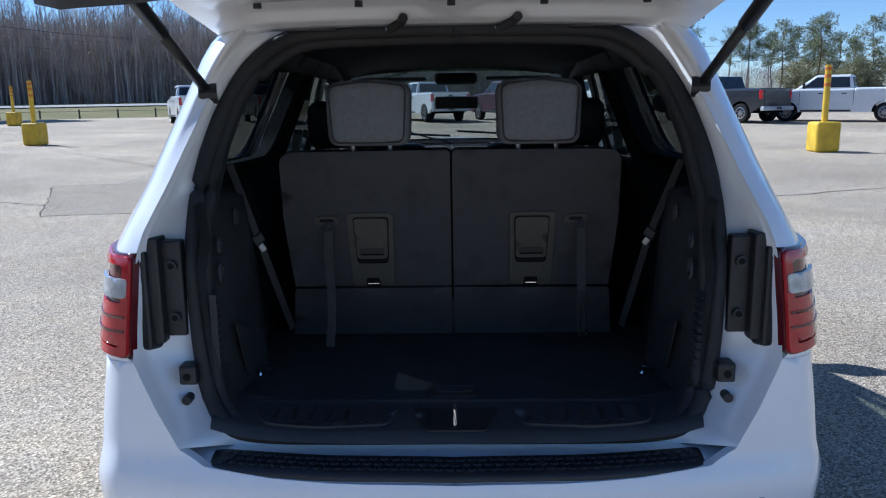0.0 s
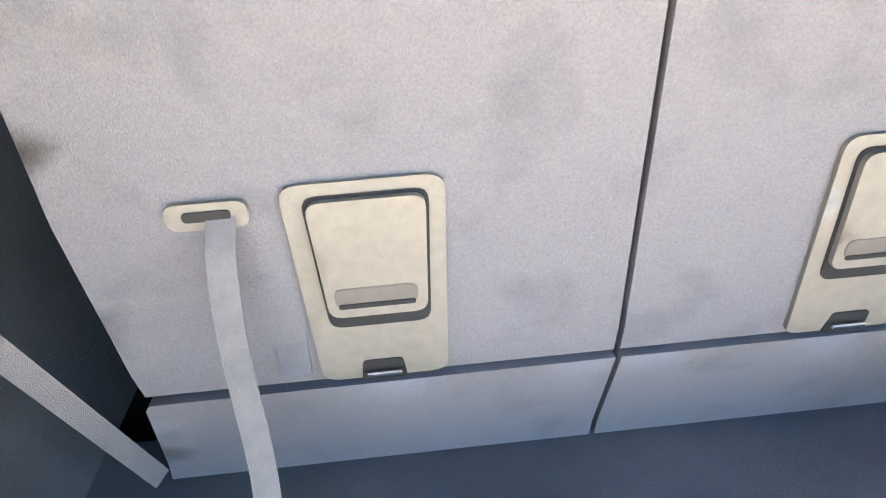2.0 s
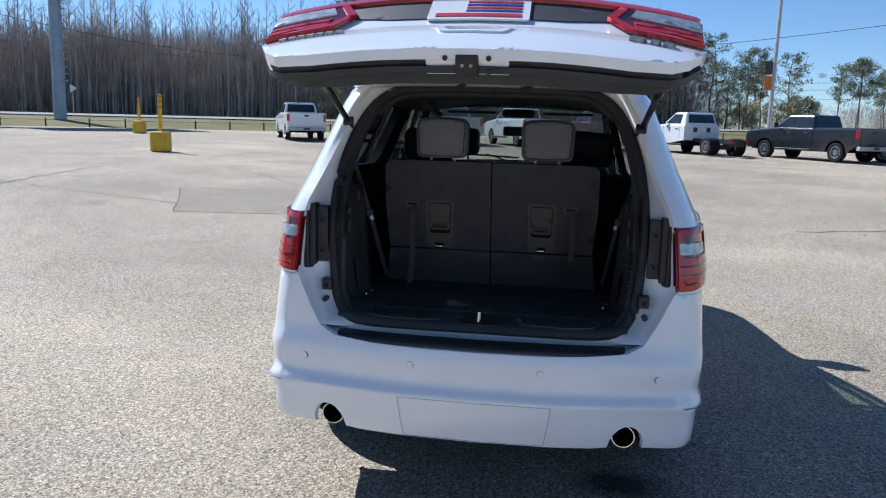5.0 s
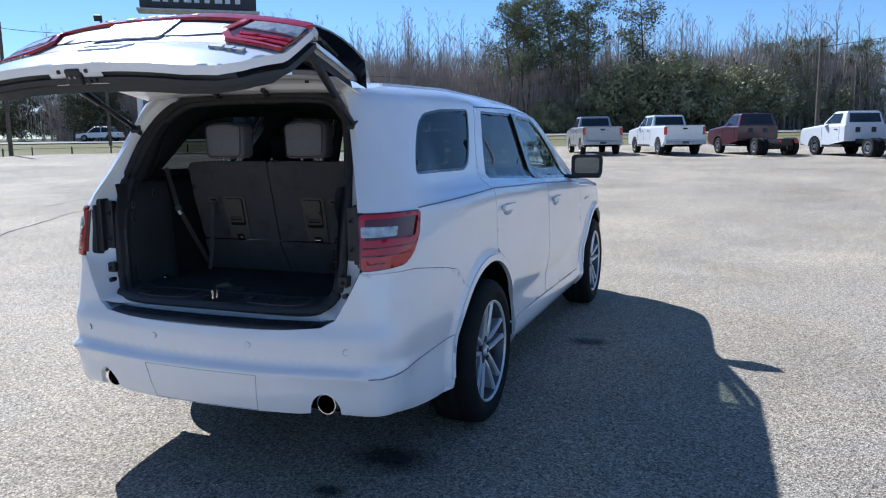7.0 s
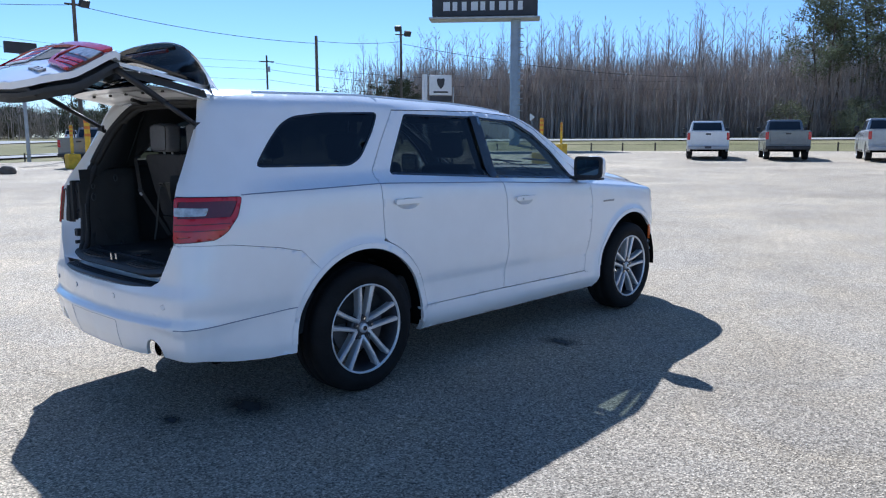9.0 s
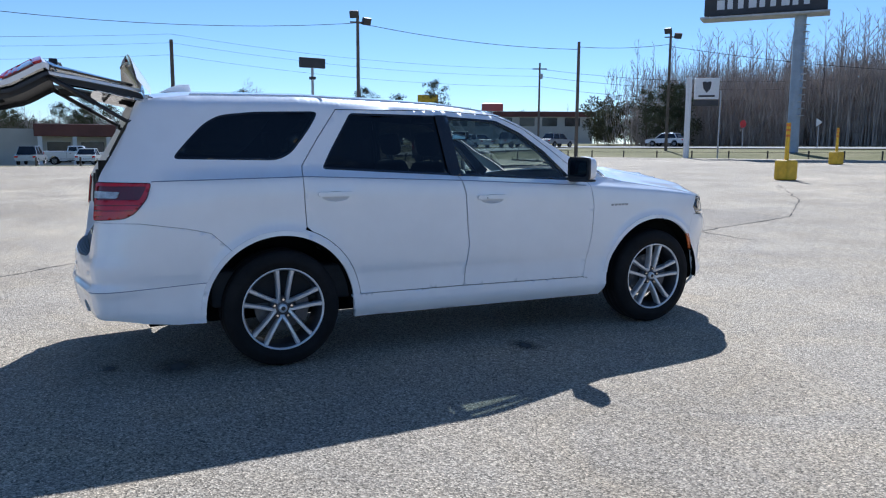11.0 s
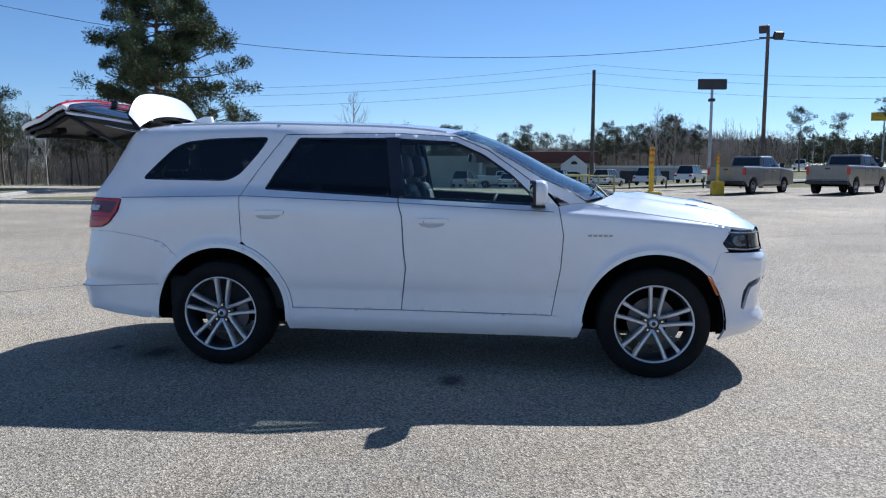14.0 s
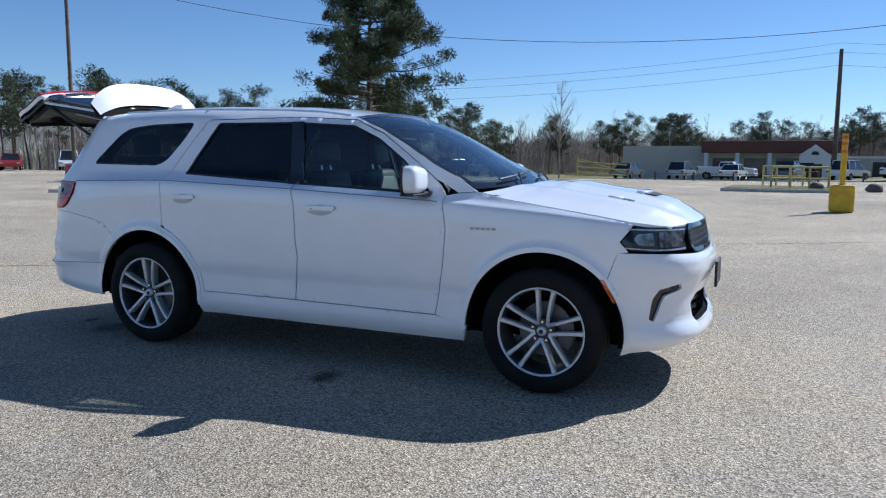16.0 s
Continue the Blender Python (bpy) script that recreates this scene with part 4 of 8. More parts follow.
U = [-1 + k / 12 for k in range(25)]
sheet("roof", top_at, U, [0.38 + 0.0395 * k for k in range(61)] + [2.755], WHITE, car, thick=0.02)
sheet("windscreen", top_at, [u * 0.985 for u in U], [2.765 + 0.08 * k for k in range(12)] + [3.70], SCREEN, car, "clear windscreen")
# black edge round the windscreen
for a in (-1, 1):
    sheet("windscreen_edge", lambda v, u: top_at(v, u) + Vector((0, 0.001, 0.002)), [a * (0.95 + 0.035 * k / 2) for k in range(3)], [2.77 + 0.0775 * k for k in range(13)], GLOSSBLACK, car, flip=a < 0)
sheet("windscreen_edge", lambda v, u: top_at(v, u) + Vector((0, 0.001, 0.002)), [u * 0.95 for u in U], [3.655, 3.68, 3.70], GLOSSBLACK, car)
sheet("windscreen_edge", lambda v, u: top_at(v, u) + Vector((0, 0.001, 0.002)), [u * 0.95 for u in U], [2.77, 2.80, 2.83], GLOSSBLACK, car)
sheet("cowl", lambda v, u: top_at(3.70, u) + Vector((0, (v - 0.01) * 1.0, -0.02 - 0.08 * v)), U, [0, 0.05, 0.1, 0.16], BLACK, car)
# wipers
for x0, x1 in ((0.55, 0.0), (-0.05, -0.60)):
    bm = bmesh.new()
    pts = []
    for k in range(9):
        u = (x0 + (x1 - x0) * k / 8) / 0.78
        p = top_at(3.66 - 0.05 * k / 8, u)
        pts.append(p + Vector((0, 0.01, 0.022)))
    pipe(bm, pts, 0.008, 6)
    pipe(bm, [top_at(3.72, x0 * 0.8 / 0.78) + Vector((0, 0.04, 0.0)), pts[4] + Vector((0, 0, 0.012))], 0.007, 6)
    part("wiper", bm, BLACK, car)
# roof antenna fin and roof gutters
bm = bmesh.new()
prism(bm, [(-0.12, 0), (0.10, 0), (0.03, 0.035), (-0.03, 0.058), (-0.10, 0.062)], -0.022, 0.022, m=pose(0.0, 0.62, 1.775, 90, 0, 90) @ Matrix.Scale(-1, 4, (1, 0, 0)), bevel=0.012)
part("antenna_fin", bm, WHITE, car)
for a in (-1, 1):
    bm = bmesh.new()
    pipe(bm, [top_at(0.62 + 0.15 * k, a * 0.965) + Vector((0, 0, 0.004)) for k in range(15)], 0.007, 6)
    part("roof_gutter", bm, WHITE, car)

HOOD_Y = [3.74, 3.9, 4.2, 4.5, 4.66, 4.80, 4.90]
HOOD_Z = [1.186, 1.150, 1.108, 1.066, 1.040, 1.022, 1.010]


def hood_at(v, u):
    e = P(S(v), table(v, HOOD_Y, HOOD_Z))
    bow = table(v, [3.74, 4.2, 4.66, 4.90], [0.23, 0.16, 0.16, 0.12])
    k = 1 - abs(u) ** 2.2
    crown = table(v, [3.74, 4.0, 4.4, 4.66, 4.80, 4.90], [0.055, 0.085, 0.085, 0.07, 0.04, 0.005])
    ridge = 0.022 * math.exp(-((abs(u) - 0.62) / 0.10) ** 2) * table(v, [3.74, 4.0, 4.6, 4.9], [0.3, 1, 1, 0.2])
    bulge = 0.025 * table(abs(u), [0, 0.32, 0.42, 1], [1, 1, 0, 0]) * table(v, [3.74, 4.0, 4.6, 4.8], [0.2, 1, 1, 0])
    return Vector((e.x * u, e.y + bow * k, e.z + crown * k + ridge + bulge))


UH = [-1 + k / 20 for k in range(41)]
hood = sheet("bonnet", hood_at, [u * 0.985 for u in UH], [3.745 + 0.0225 * k for k in range(51)] + [4.895], WHITE, car, thick=0.018)
# bonnet scoops: a dark slot under a raised lip, one in the middle and one each side
for u0, v0, w, ln in ((0.0, 4.50, 0.17, 0.10), (0.48, 4.42, 0.075, 0.12), (-0.48, 4.42, 0.075, 0.12)):
    base = hood_at(v0, u0)
    bm = bmesh.new()
    prism(bm, rounded([(-w, -ln / 2), (w, -ln / 2), (w * 0.8, ln / 2), (-w * 0.8, ln / 2)], 0.03), -0.012, 0.004, m=Matrix.Translation(base) @ pose(0, 0, 0, -10, 0, 0))
    sc = part("scoop", bm, BLACK, hood, "black bonnet air scoop")
    bm = bmesh.new()
    prism(bm, rounded([(-w * 1.05, -ln * 0.75), (w * 1.05, -ln * 0.75), (w * 0.95, -ln * 0.1), (-w * 0.95, -ln * 0.1)], 0.03), -0.01, 0.016, m=Matrix.Translation(base) @ pose(0, 0, 0, -6, 0, 0), bevel=0.008)
    part("lip", bm, WHITE, sc, smooth=True)

# ---- nose: bumper skin, lamps, grille ----
FL = 4.645
NOSE_TOP = [(SF(0.0), 0.845), (SF(0.45), 0.845), (SF(0.60), 0.852), (S(4.86), 0.86), (S(4.60), 0.868)]
halff = NOSE_TOP + yz((4.56, 0.75)) + arc_pts(4.172, 0.378, RA, 40, -14, 10) + yz((4.70, 0.275)) + [(SF(0.6), 0.30), (SF(0.3), 0.31), (SF(0.0), 0.31)]
FB = [(-s, z) for s, z in halff[::-1] if s > 1e-6] + halff
LOWGRILLE = rounded([(SF(-0.50), 0.55), (SF(-0.42), 0.42), (SF(0.42), 0.42), (SF(0.50), 0.55), (SF(0.40), 0.60), (SF(-0.40), 0.60)], 0.03)
FOG = rounded([(S(4.815), 0.465), (S(4.785), 0.48), (S(4.80), 0.60), (S(4.83), 0.655), (SF(0.64), 0.685), (SF(0.625), 0.648), (S(4.865), 0.615)], 0.010)
FOGL = [(-s, z) for s, z in FOG]
fb = skin("front_bumper", FB, P, WHITE, car, [LOWGRILLE, FOG, FOGL], gap=0.0015, du=0.05, dv=0.025, edge=0.03, label="white front bumper with black air intakes")
skin("lower_grille", shrink(LOWGRILLE, -0.01), P, BLACK, fb, off=-0.05, depth=0.01)
for f in (FOG, FOGL):
    skin("fog_recess", shrink(f, -0.006), P, GLOSSBLACK, fb, off=-0.02, depth=0.02)
for i in range(-9, 10):
    for z0 in (0.455, 0.505, 0.555):
        c = P(SF(i * 0.045 + (0.022 if z0 == 0.505 else 0)), z0, -0.035)
        bm = bmesh.new()
        bmesh.ops.create_cone(bm, cap_ends=False, segments=6, radius1=0.026, radius2=0.026, depth=0.02, matrix=Matrix.Translation(c) @ pose(0, 0, 0, 90, 0, 0))
        part("mesh_cell", bm, GLOSSBLACK, fb)
GRILLE = rounded([(SF(-0.47), 0.865), (SF(0.47), 0.865), (SF(0.53), 0.93), (SF(0.50), 1.005), (SF(-0.50), 1.005), (SF(-0.53), 0.93)], 0.03)
grille = skin("grille", GRILLE, P, BLACK, car, off=-0.05, depth=0.0, label="black honeycomb grille")
skin("grille_frame", shrink(GRILLE, -0.012), P, GLOSSBLACK, grille, [shrink(GRILLE, 0.012)], off=0.004, depth=0.03)
for i in range(-12, 13):
    for j, z0 in enumerate((0.890, 0.921, 0.952, 0.983)):
        x = i * 0.04 + (0.02 if j % 2 else 0)
        if abs(x) > 0.485:
            continue
        c = P(SF(x), z0, -0.012)
        bm = bmesh.new()
        bmesh.ops.create_cone(bm, cap_ends=False, segments=6, radius1=0.021, radius2=0.021, depth=0.018, matrix=Matrix.Translation(c) @ pose(0, 0, 0, 90, 0, 0))
        bmesh.ops.create_cone(bm, cap_ends=False, segments=6, radius1=0.017, radius2=0.017, depth=0.018, matrix=Matrix.Translation(c) @ pose(0, 0, 0, 90, 0, 0))
        part("mesh_cell", bm, STEEL, grille)
HEAD = rounded([(SF(0.56), 0.872), (S(4.80), 0.872), (S(4.668), 0.880), (S(4.616), 0.93), (S(4.695), 1.012), (S(4.80), 1.010), (SF(0.53), 1.005), (SF(0.57), 0.94)], 0.02)
for surf, _ in BOTH:
    lamp = skin("headlamp", HEAD, surf, GLOSSBLACK, car, off=-0.006, depth=0.04, label="headlamp with black bezel and clear lenses")
    skin("lens", rounded([(SF(0.60), 0.895), (S(4.83), 0.895), (S(4.82), 0.985), (SF(0.60), 0.985)], 0.015), surf, HEADLENS, lamp, off=0.0, depth=0.006, du=0.03, dv=0.02)
    skin("lens", rounded([(S(4.80), 0.905), (S(4.715), 0.908), (S(4.685), 0.945), (S(4.705), 0.975), (S(4.79), 0.980)], 0.015), surf, HEADLENS, lamp, off=0.0, depth=0.006, du=0.03, dv=0.02)
    skin("light_strip", [(SF(0.58), 0.878), (S(4.80), 0.878), (S(4.64), 0.893), (S(4.64), 0.900), (S(4.80), 0.887), (SF(0.58), 0.887)], surf, SMOKE, lamp, off=0.003, depth=0.006, du=0.05, dv=0.02)
    skin("light_strip", [(SF(0.56), 0.995), (S(4.80), 1.000), (S(4.66), 1.006), (S(4.65), 0.998), (S(4.80), 0.991), (SF(0.57), 0.986)], surf, SMOKE, lamp, off=0.003, depth=0.006, du=0.05, dv=0.02)
# front plate holder: dark board on the bumper
bm = cube(-0.16, 0.16, 5.075, 5.092, 0.60, 0.76, bevel=0.006)
npl = part("plate_holder", bm, BLACK, fb)

# ---- tail opening ----
REAR_Y = lambda z: table(z, [0.78, 0.81, 0.85, 0.92, 1.15, 1.3, 1.5, 1.62, 1.69], [0.06, 0.10, 0.13, 0.145, 0.165, 0.21, 0.31, 0.385, 0.43])
OPEN_H = [(0.0, 0.787), (0.25, 0.787), (0.44, 0.790), (0.52, 0.808), (0.565, 0.86), (0.583, 0.95), (0.592, 1.1), (0.594, 1.25), (0.575, 1.40), (0.54, 1.52), (0.49, 1.61), (0.42, 1.668), (0.34, 1.688), (0.15, 1.694), (0.0, 1.695)]
inner = [(float(x), REAR_Y(z), float(z)) for x, z in spline(OPEN_H, 5)]


def outer_of(p):
    x, y, z = p
    if z < 0.80 and x < 0.5:
        return (x * 1.02, 0.10, 0.752)
    if z > 1.66 and x < 0.44:
        e = top_at(0.38, min(1.0, x * 1.25 / 0.62))
        return (e.x, e.y, e.z)
    zz = table(z, [0.79, 1.66], [0.765, 1.70])
    if zz < 0.965:
        xr = table(zz, [0.75, 0.775, 0.86, 0.965], [0.56, 0.60, 0.645, 0.69])
        q = P(SX(xr), zz)
        return (q.x, q.y, q.z)
    q = P(S_COR, zz)
    return (q.x, q.y, q.z)


outer = [outer_of(p) for p in inner]
ringi = inner[::-1] + [(-x, y, z) for x, y, z in inner[1:]]
ringo = outer[::-1] + [(-x, y, z) for x, y, z in outer[1:]]
vs, fs = [], []
for (ix, iy, iz), (ox, oy, oz) in zip(ringi, ringo):
    mx, mz = ox + (ix - ox) * 0.28, oz + (iz - oz) * 0.28
    my = max(oy, iy - 0.012) if iz > 0.80 else oy + (iy - oy) * 0.5
    vs += [(ox, oy, oz), (ox + (ix - ox) * 0.10, oy + (my - oy) * 0.25, oz + (iz - oz) * 0.10), (mx, my, mz), (ix, iy, iz), (ix * 0.985, iy + 0.05, iz if iz < 0.85 else iz - 0.004)]
n = len(ringi)
for i in range(n - 1):
    for k in range(4):
        a = i * 5 + k
        fs.append((a, a + 1, a + 6, a + 5))
frame_ob = raw("tail_frame", vs, fs, WHITE, car, "white painted flange round the tail opening", smooth=True)
bm = bmesh.new()
pipe(bm, [Vector(p) + Vector((0, -0.004, 0)) for p in ringi], 0.020, 8)
pipe(bm, [Vector((p[0] * 0.965, p[1] + 0.012, p[2] - 0.004 if p[2] < 0.8 else (p[2] - 0.02 if p[2] > 1.6 else p[2]))) for p in ringi], 0.018, 8)
part("weather_seal", bm, RUBBER, car, "black rubber weather seal", smooth=True)
for a in (-1, 1):
    # black bracket between lamp and opening, with two screws
    bm = bmesh.new()
    box(bm, 0.612, 0.658, 0.138, 0.17, 1.000, 1.222, bevel=0.005)
    box(bm, 0.654, 0.688, 0.112, 0.168, 0.990, 1.232, bevel=0.005)
    box(bm, 0.676, 0.712, 0.096, 0.166, 0.980, 1.205, bevel=0.006)
    if a < 0:
        bmesh.ops.scale(bm, vec=(-1, 1, 1), verts=bm.verts)
        bmesh.ops.reverse_faces(bm, faces=bm.faces)
    br = part("lamp_bracket", bm, BLACK, car)
    for z in (1.045, 1.165):
        part("screw", bar((a * 0.634, 0.130, z), (a * 0.634, 0.15, z), 0.0125, n=16), TRIM, br)
        part("screw_head", bar((a * 0.634, 0.128, z), (a * 0.634, 0.1295, z), 0.0075, n=6), SHADOWED, br)
    stop = part("bump_stop", cube(a * 0.605 - 0.02, a * 0.605 + 0.02, 0.10, 0.145, 0.895, 0.94, bevel=0.005), BLACK, car)
    part("bore", bar((a * 0.607, 0.0985, 0.915), (a * 0.607, 0.104, 0.915), 0.009, n=14), SHADOWED, stop)
    part("plug", bar((a * 0.612, 0.100, 0.858), (a * 0.612, 0.142, 0.858), 0.011, n=14), BLACK, car)
    part("plug", bar((a * 0.60, 0.262, 1.46), (a * 0.60, 0.285, 1.465), 0.012, n=14), BLACK, car)
    # gas strut with its ball mounts
    strut = new("gas_strut")
    strut.parent = car
    lo, hi = Vector((a * 0.575, 0.30, 1.545)), Vector((a * 0.63, -0.14, 1.81))
    midp = lo.lerp(hi, 0.45)
    part("cylinder", bar(midp, hi, 0.016, n=12), BLACK, strut, smooth=True)
    part("rod", bar(lo, midp, 0.012, n=12), BLACK, strut, smooth=True)
    part("mount", bar(lo + Vector((-a * 0.02, 0.0, 0)), lo + Vector((a * 0.02, -0.01, 0)), 0.024, n=12), BLACK, strut)

# ---- tailgate, raised on its hinges ----
GATE_TURN = -67.0
gate = new("tailgate")
gate.parent = car
gate["label"] = "raised white tailgate with a full-width red lamp band"
HINGE = Matrix.Translation((0, 0.45, 1.748)) @ Matrix.Rotation(radians(GATE_TURN), 4, "X") @ Matrix.Translation((0, -0.45, -1.748))
gate.matrix_local = HINGE


def G(x, z, off=0.0):
    c, _ = CURVE[REAR], 0
    yb = 0.055 + 0.5 * (float(np.interp(-abs(x), -c[:, 0], c[:, 1])) - 0.055)
    lean = table(z, [0.77, 0.80, 0.92, 0.99, 1.02, 1.10, 1.20, 1.245, 1.27, 1.45, 1.62, 1.72], [0.036, 0.032, 0.030, 0.037, 0.042, 0.034, 0.020, 0.022, 0.060, 0.19, 0.315, 0.39])
    k = Vector((x * 0.25, -1, 0.15 if z < 1.25 else 0.5)).normalized()
    return Vector((x, yb + lean, z)) + k * off


GOUT_R = [(0.0, 0.775), (0.45, 0.778), (0.555, 0.80), (0.61, 0.86), (0.655, 0.955), (0.672, 1.0), (0.680, 1.2), (0.668, 1.262)]
sym = lambda h: h + [(-x, z) for x, z in h[::-1] if x > 1e-6]
GOUT = sym(GOUT_R)
GLASS = rounded(sym([(0.0, 1.262), (0.60, 1.270), (0.645, 1.285), (0.60, 1.45), (0.535, 1.63), (0.0, 1.66)]), 0.03)
BAND = sym([(0.0, 1.195), (0.30, 1.195), (0.66, 1.185), (0.676, 1.222), (0.668, 1.236), (0.30, 1.245), (0.0, 1.247)])
POCKET = rounded(sym([(0.0, 1.065), (0.26, 1.065), (0.40, 1.10), (0.44, 1.192), (0.0, 1.195)]), 0.02)
skin("outer_panel", GOUT, G, WHITE, gate, [rounded([(-0.085, 0.915), (0.085, 0.915), (0.105, 0.965), (-0.105, 0.965)], 0.015)], du=0.03, dv=0.01, depth=0.03)
skin("rear_window", GLASS, G, TINT, gate, du=0.05, dv=0.03, depth=0.006, label="dark tinted rear window")
skin("window_edge", shrink(GLASS, -0.012), G, GLOSSBLACK, gate, [shrink(GLASS, 0.03)], off=0.002, du=0.05, dv=0.03, depth=0.012)
skin("lamp_pocket", POCKET, G, TRIM, gate, off=0.004, depth=0.01)
band = skin("lamp_band", BAND, G, REDLENS, gate, off=0.016, depth=0.014, label="full-width red tail lamp band", du=0.04, dv=0.015)
for a in (-1, 1):
    fl = lambda pts: [(a * x, z) for x, z in pts]
    wing = [(0.44, 1.185), (0.40, 1.10), (0.45, 1.035), (0.66, 1.005), (0.677, 1.185)]
    w1 = skin("lamp_wing", fl(wing), G, DARKRED, gate, off=0.012, depth=0.012, label="dark red tail lamp", du=0.04, dv=0.02)
    skin("red_edge", fl([(0.43, 1.19), (0.385, 1.10), (0.44, 1.028), (0.66, 0.998), (0.663, 1.015), (0.46, 1.045), (0.412, 1.10), (0.455, 1.19)]), G, REDLENS, w1, off=0.018, depth=0.012, du=0.04, dv=0.015)
    skin("clear_bar", fl([(0.475, 1.18), (0.455, 1.125), (0.668, 1.115), (0.67, 1.18)]), G, SMOKE, w1, off=0.016, depth=0.008, du=0.04, dv=0.02)
    for zz in (1.085, 1.055):
        skin("red_bar", fl([(0.47, zz - 0.008), (0.662, zz - 0.014), (0.664, zz + 0.004), (0.462, zz + 0.010)]), G, REDLENS, w1, off=0.016, depth=0.008, du=0.04, dv=0.02)
# handle with its recess
hd = skin("handle_frame", rounded([(-0.095, 0.905), (0.095, 0.905), (0.118, 0.975), (-0.118, 0.975)], 0.02), G, WHITE, gate, [rounded([(-0.075, 0.918), (0.075, 0.918), (0.09, 0.962), (-0.09, 0.962)], 0.015)], off=0.006, depth=0.02, du=0.03, dv=0.02)
skin("recess", [(-0.11, 0.90), (0.11, 0.90), (0.12, 0.98), (-0.12, 0.98)], G, BLACK, hd, off=-0.03, depth=0.0)
skin("grip", rounded([(-0.06, 0.925), (0.06, 0.925), (0.06, 0.942), (-0.06, 0.942)], 0.006), G, TRIM, hd, off=-0.012, depth=0.015, du=0.03, dv=0.02)
# plate: white board with red writing as plain bars, and its lamps
pl = skin("number_plate", rounded([(-0.155, 1.045), (0.155, 1.045), (0.155, 1.195), (-0.155, 1.195)], 0.01), G, shader("plate_white", (0.75, 0.74, 0.73), 0.35, var=0.03), gate, off=0.010, depth=0.006, du=0.05, dv=0.05)
PLATERED = shader("plate_red", (0.5, 0.03, 0.05), 0.4)
PLATEBLUE = shader("plate_blue", (0.03, 0.05, 0.25), 0.4)
skin("plate_bar", [(-0.13, 1.06), (0.13, 1.06), (0.13, 1.085), (-0.13, 1.085)], G, PLATERED, pl, off=0.0125, depth=0.003, du=0.1, dv=0.05)
for k in range(4):
    skin("plate_bar", [(-0.04, 1.10 + 0.022 * k), (0.13, 1.10 + 0.022 * k), (0.13, 1.111 + 0.022 * k), (-0.04, 1.111 + 0.022 * k)], G, PLATERED if k % 2 else PLATEBLUE, pl, off=0.0125, depth=0.003, du=0.1, dv=0.05)
for x in (-0.085, 0.085):
    skin("plate_lamp", rounded([(x - 0.02, 1.20), (x + 0.02, 1.20), (x + 0.02, 1.225), (x - 0.02, 1.225)], 0.004), G, SMOKE, gate, off=0.018, depth=0.02, du=0.03, dv=0.02)
# badges as plain bars
for k in range(7):
    x = -0.60 + 0.030 * k
    skin("badge_bar", [(x, 0.960), (x + 0.022, 0.960), (x + 0.022, 0.978), (x, 0.978)], G, STEEL, gate, off=0.009, depth=0.010, du=0.05, dv=0.05)
for k, (x, w) in enumerate(((0.44, 0.05), (0.50, 0.03), (0.535, 0.035))):
    skin("badge_bar", [(x, 0.935 - 0.004 * k), (x + w, 0.935 - 0.004 * k), (x + w * 0.8, 0.97 - 0.004 * k), (x + 0.01, 0.97 - 0.004 * k)], G, STEEL, gate, off=0.010, depth=0.010, du=0.05, dv=0.05)
for k in range(5):
    x = -0.20 + 0.10 * k - 0.012
    skin("band_letter", [(x, 1.214), (x + 0.022, 1.214), (x + 0.022, 1.229), (x, 1.229)], G, STEEL, band, off=0.018, depth=0.003, du=0.05, dv=0.05)
# spoiler over the window
SP_U = [-1 + k / 12 for k in range(25)]


def spoiler(v, u):
    x = u * (0.60 + 0.02 * v)
    y0 = 0.40 - 0.03 * (1 - u * u) + 0.06 * abs(u) ** 4
    drop = 0.02 * abs(u) ** 6
    return Vector((x, y0 - v * 0.21 * (1 - 0.45 * abs(u) ** 5), 1.725 + 0.042 * (1 - u * u) - 0.035 * v - drop))


sheet("spoiler", spoiler, SP_U, [0, 0.2, 0.4, 0.6, 0.8, 0.95, 1.0], WHITE, gate, flip=True)
sp = sheet("spoiler_underside", lambda v, u: spoiler(v, u) + Vector((0, 0.003, -0.012 - 0.03 * (1 - v))), SP_U, [0, 0.25, 0.5, 0.75, 1.0], GLOSSBLACK, gate)
bm = cube(-0.28, 0.28, 0.195, 0.215, 1.685, 1.70, bevel=0.004)
part("brake_light", bm, DARKRED, gate)
# rear wiper
bm = bmesh.new()
pipe(bm, [G(0.0, 1.30, 0.03), G(-0.10, 1.32, 0.04), G(-0.30, 1.33, 0.03)], 0.009, 6)
tube(bm, G(0.0, 1.29, 0.0), G(0.0, 1.29, 0.05), 0.03, 0.025, n=14)
part("rear_wiper", bm, BLACK, gate)


# inner lining of the tailgate
def GI(x, z, off=0.0):
    p = G(x, z)
    k = table(z, [0.77, 0.85, 1.0, 1.25, 1.3, 1.7], [0.080, 0.082, 0.085, 0.085, 0.065, 0.045])
    return p + Vector((0, k + off, 0.0))


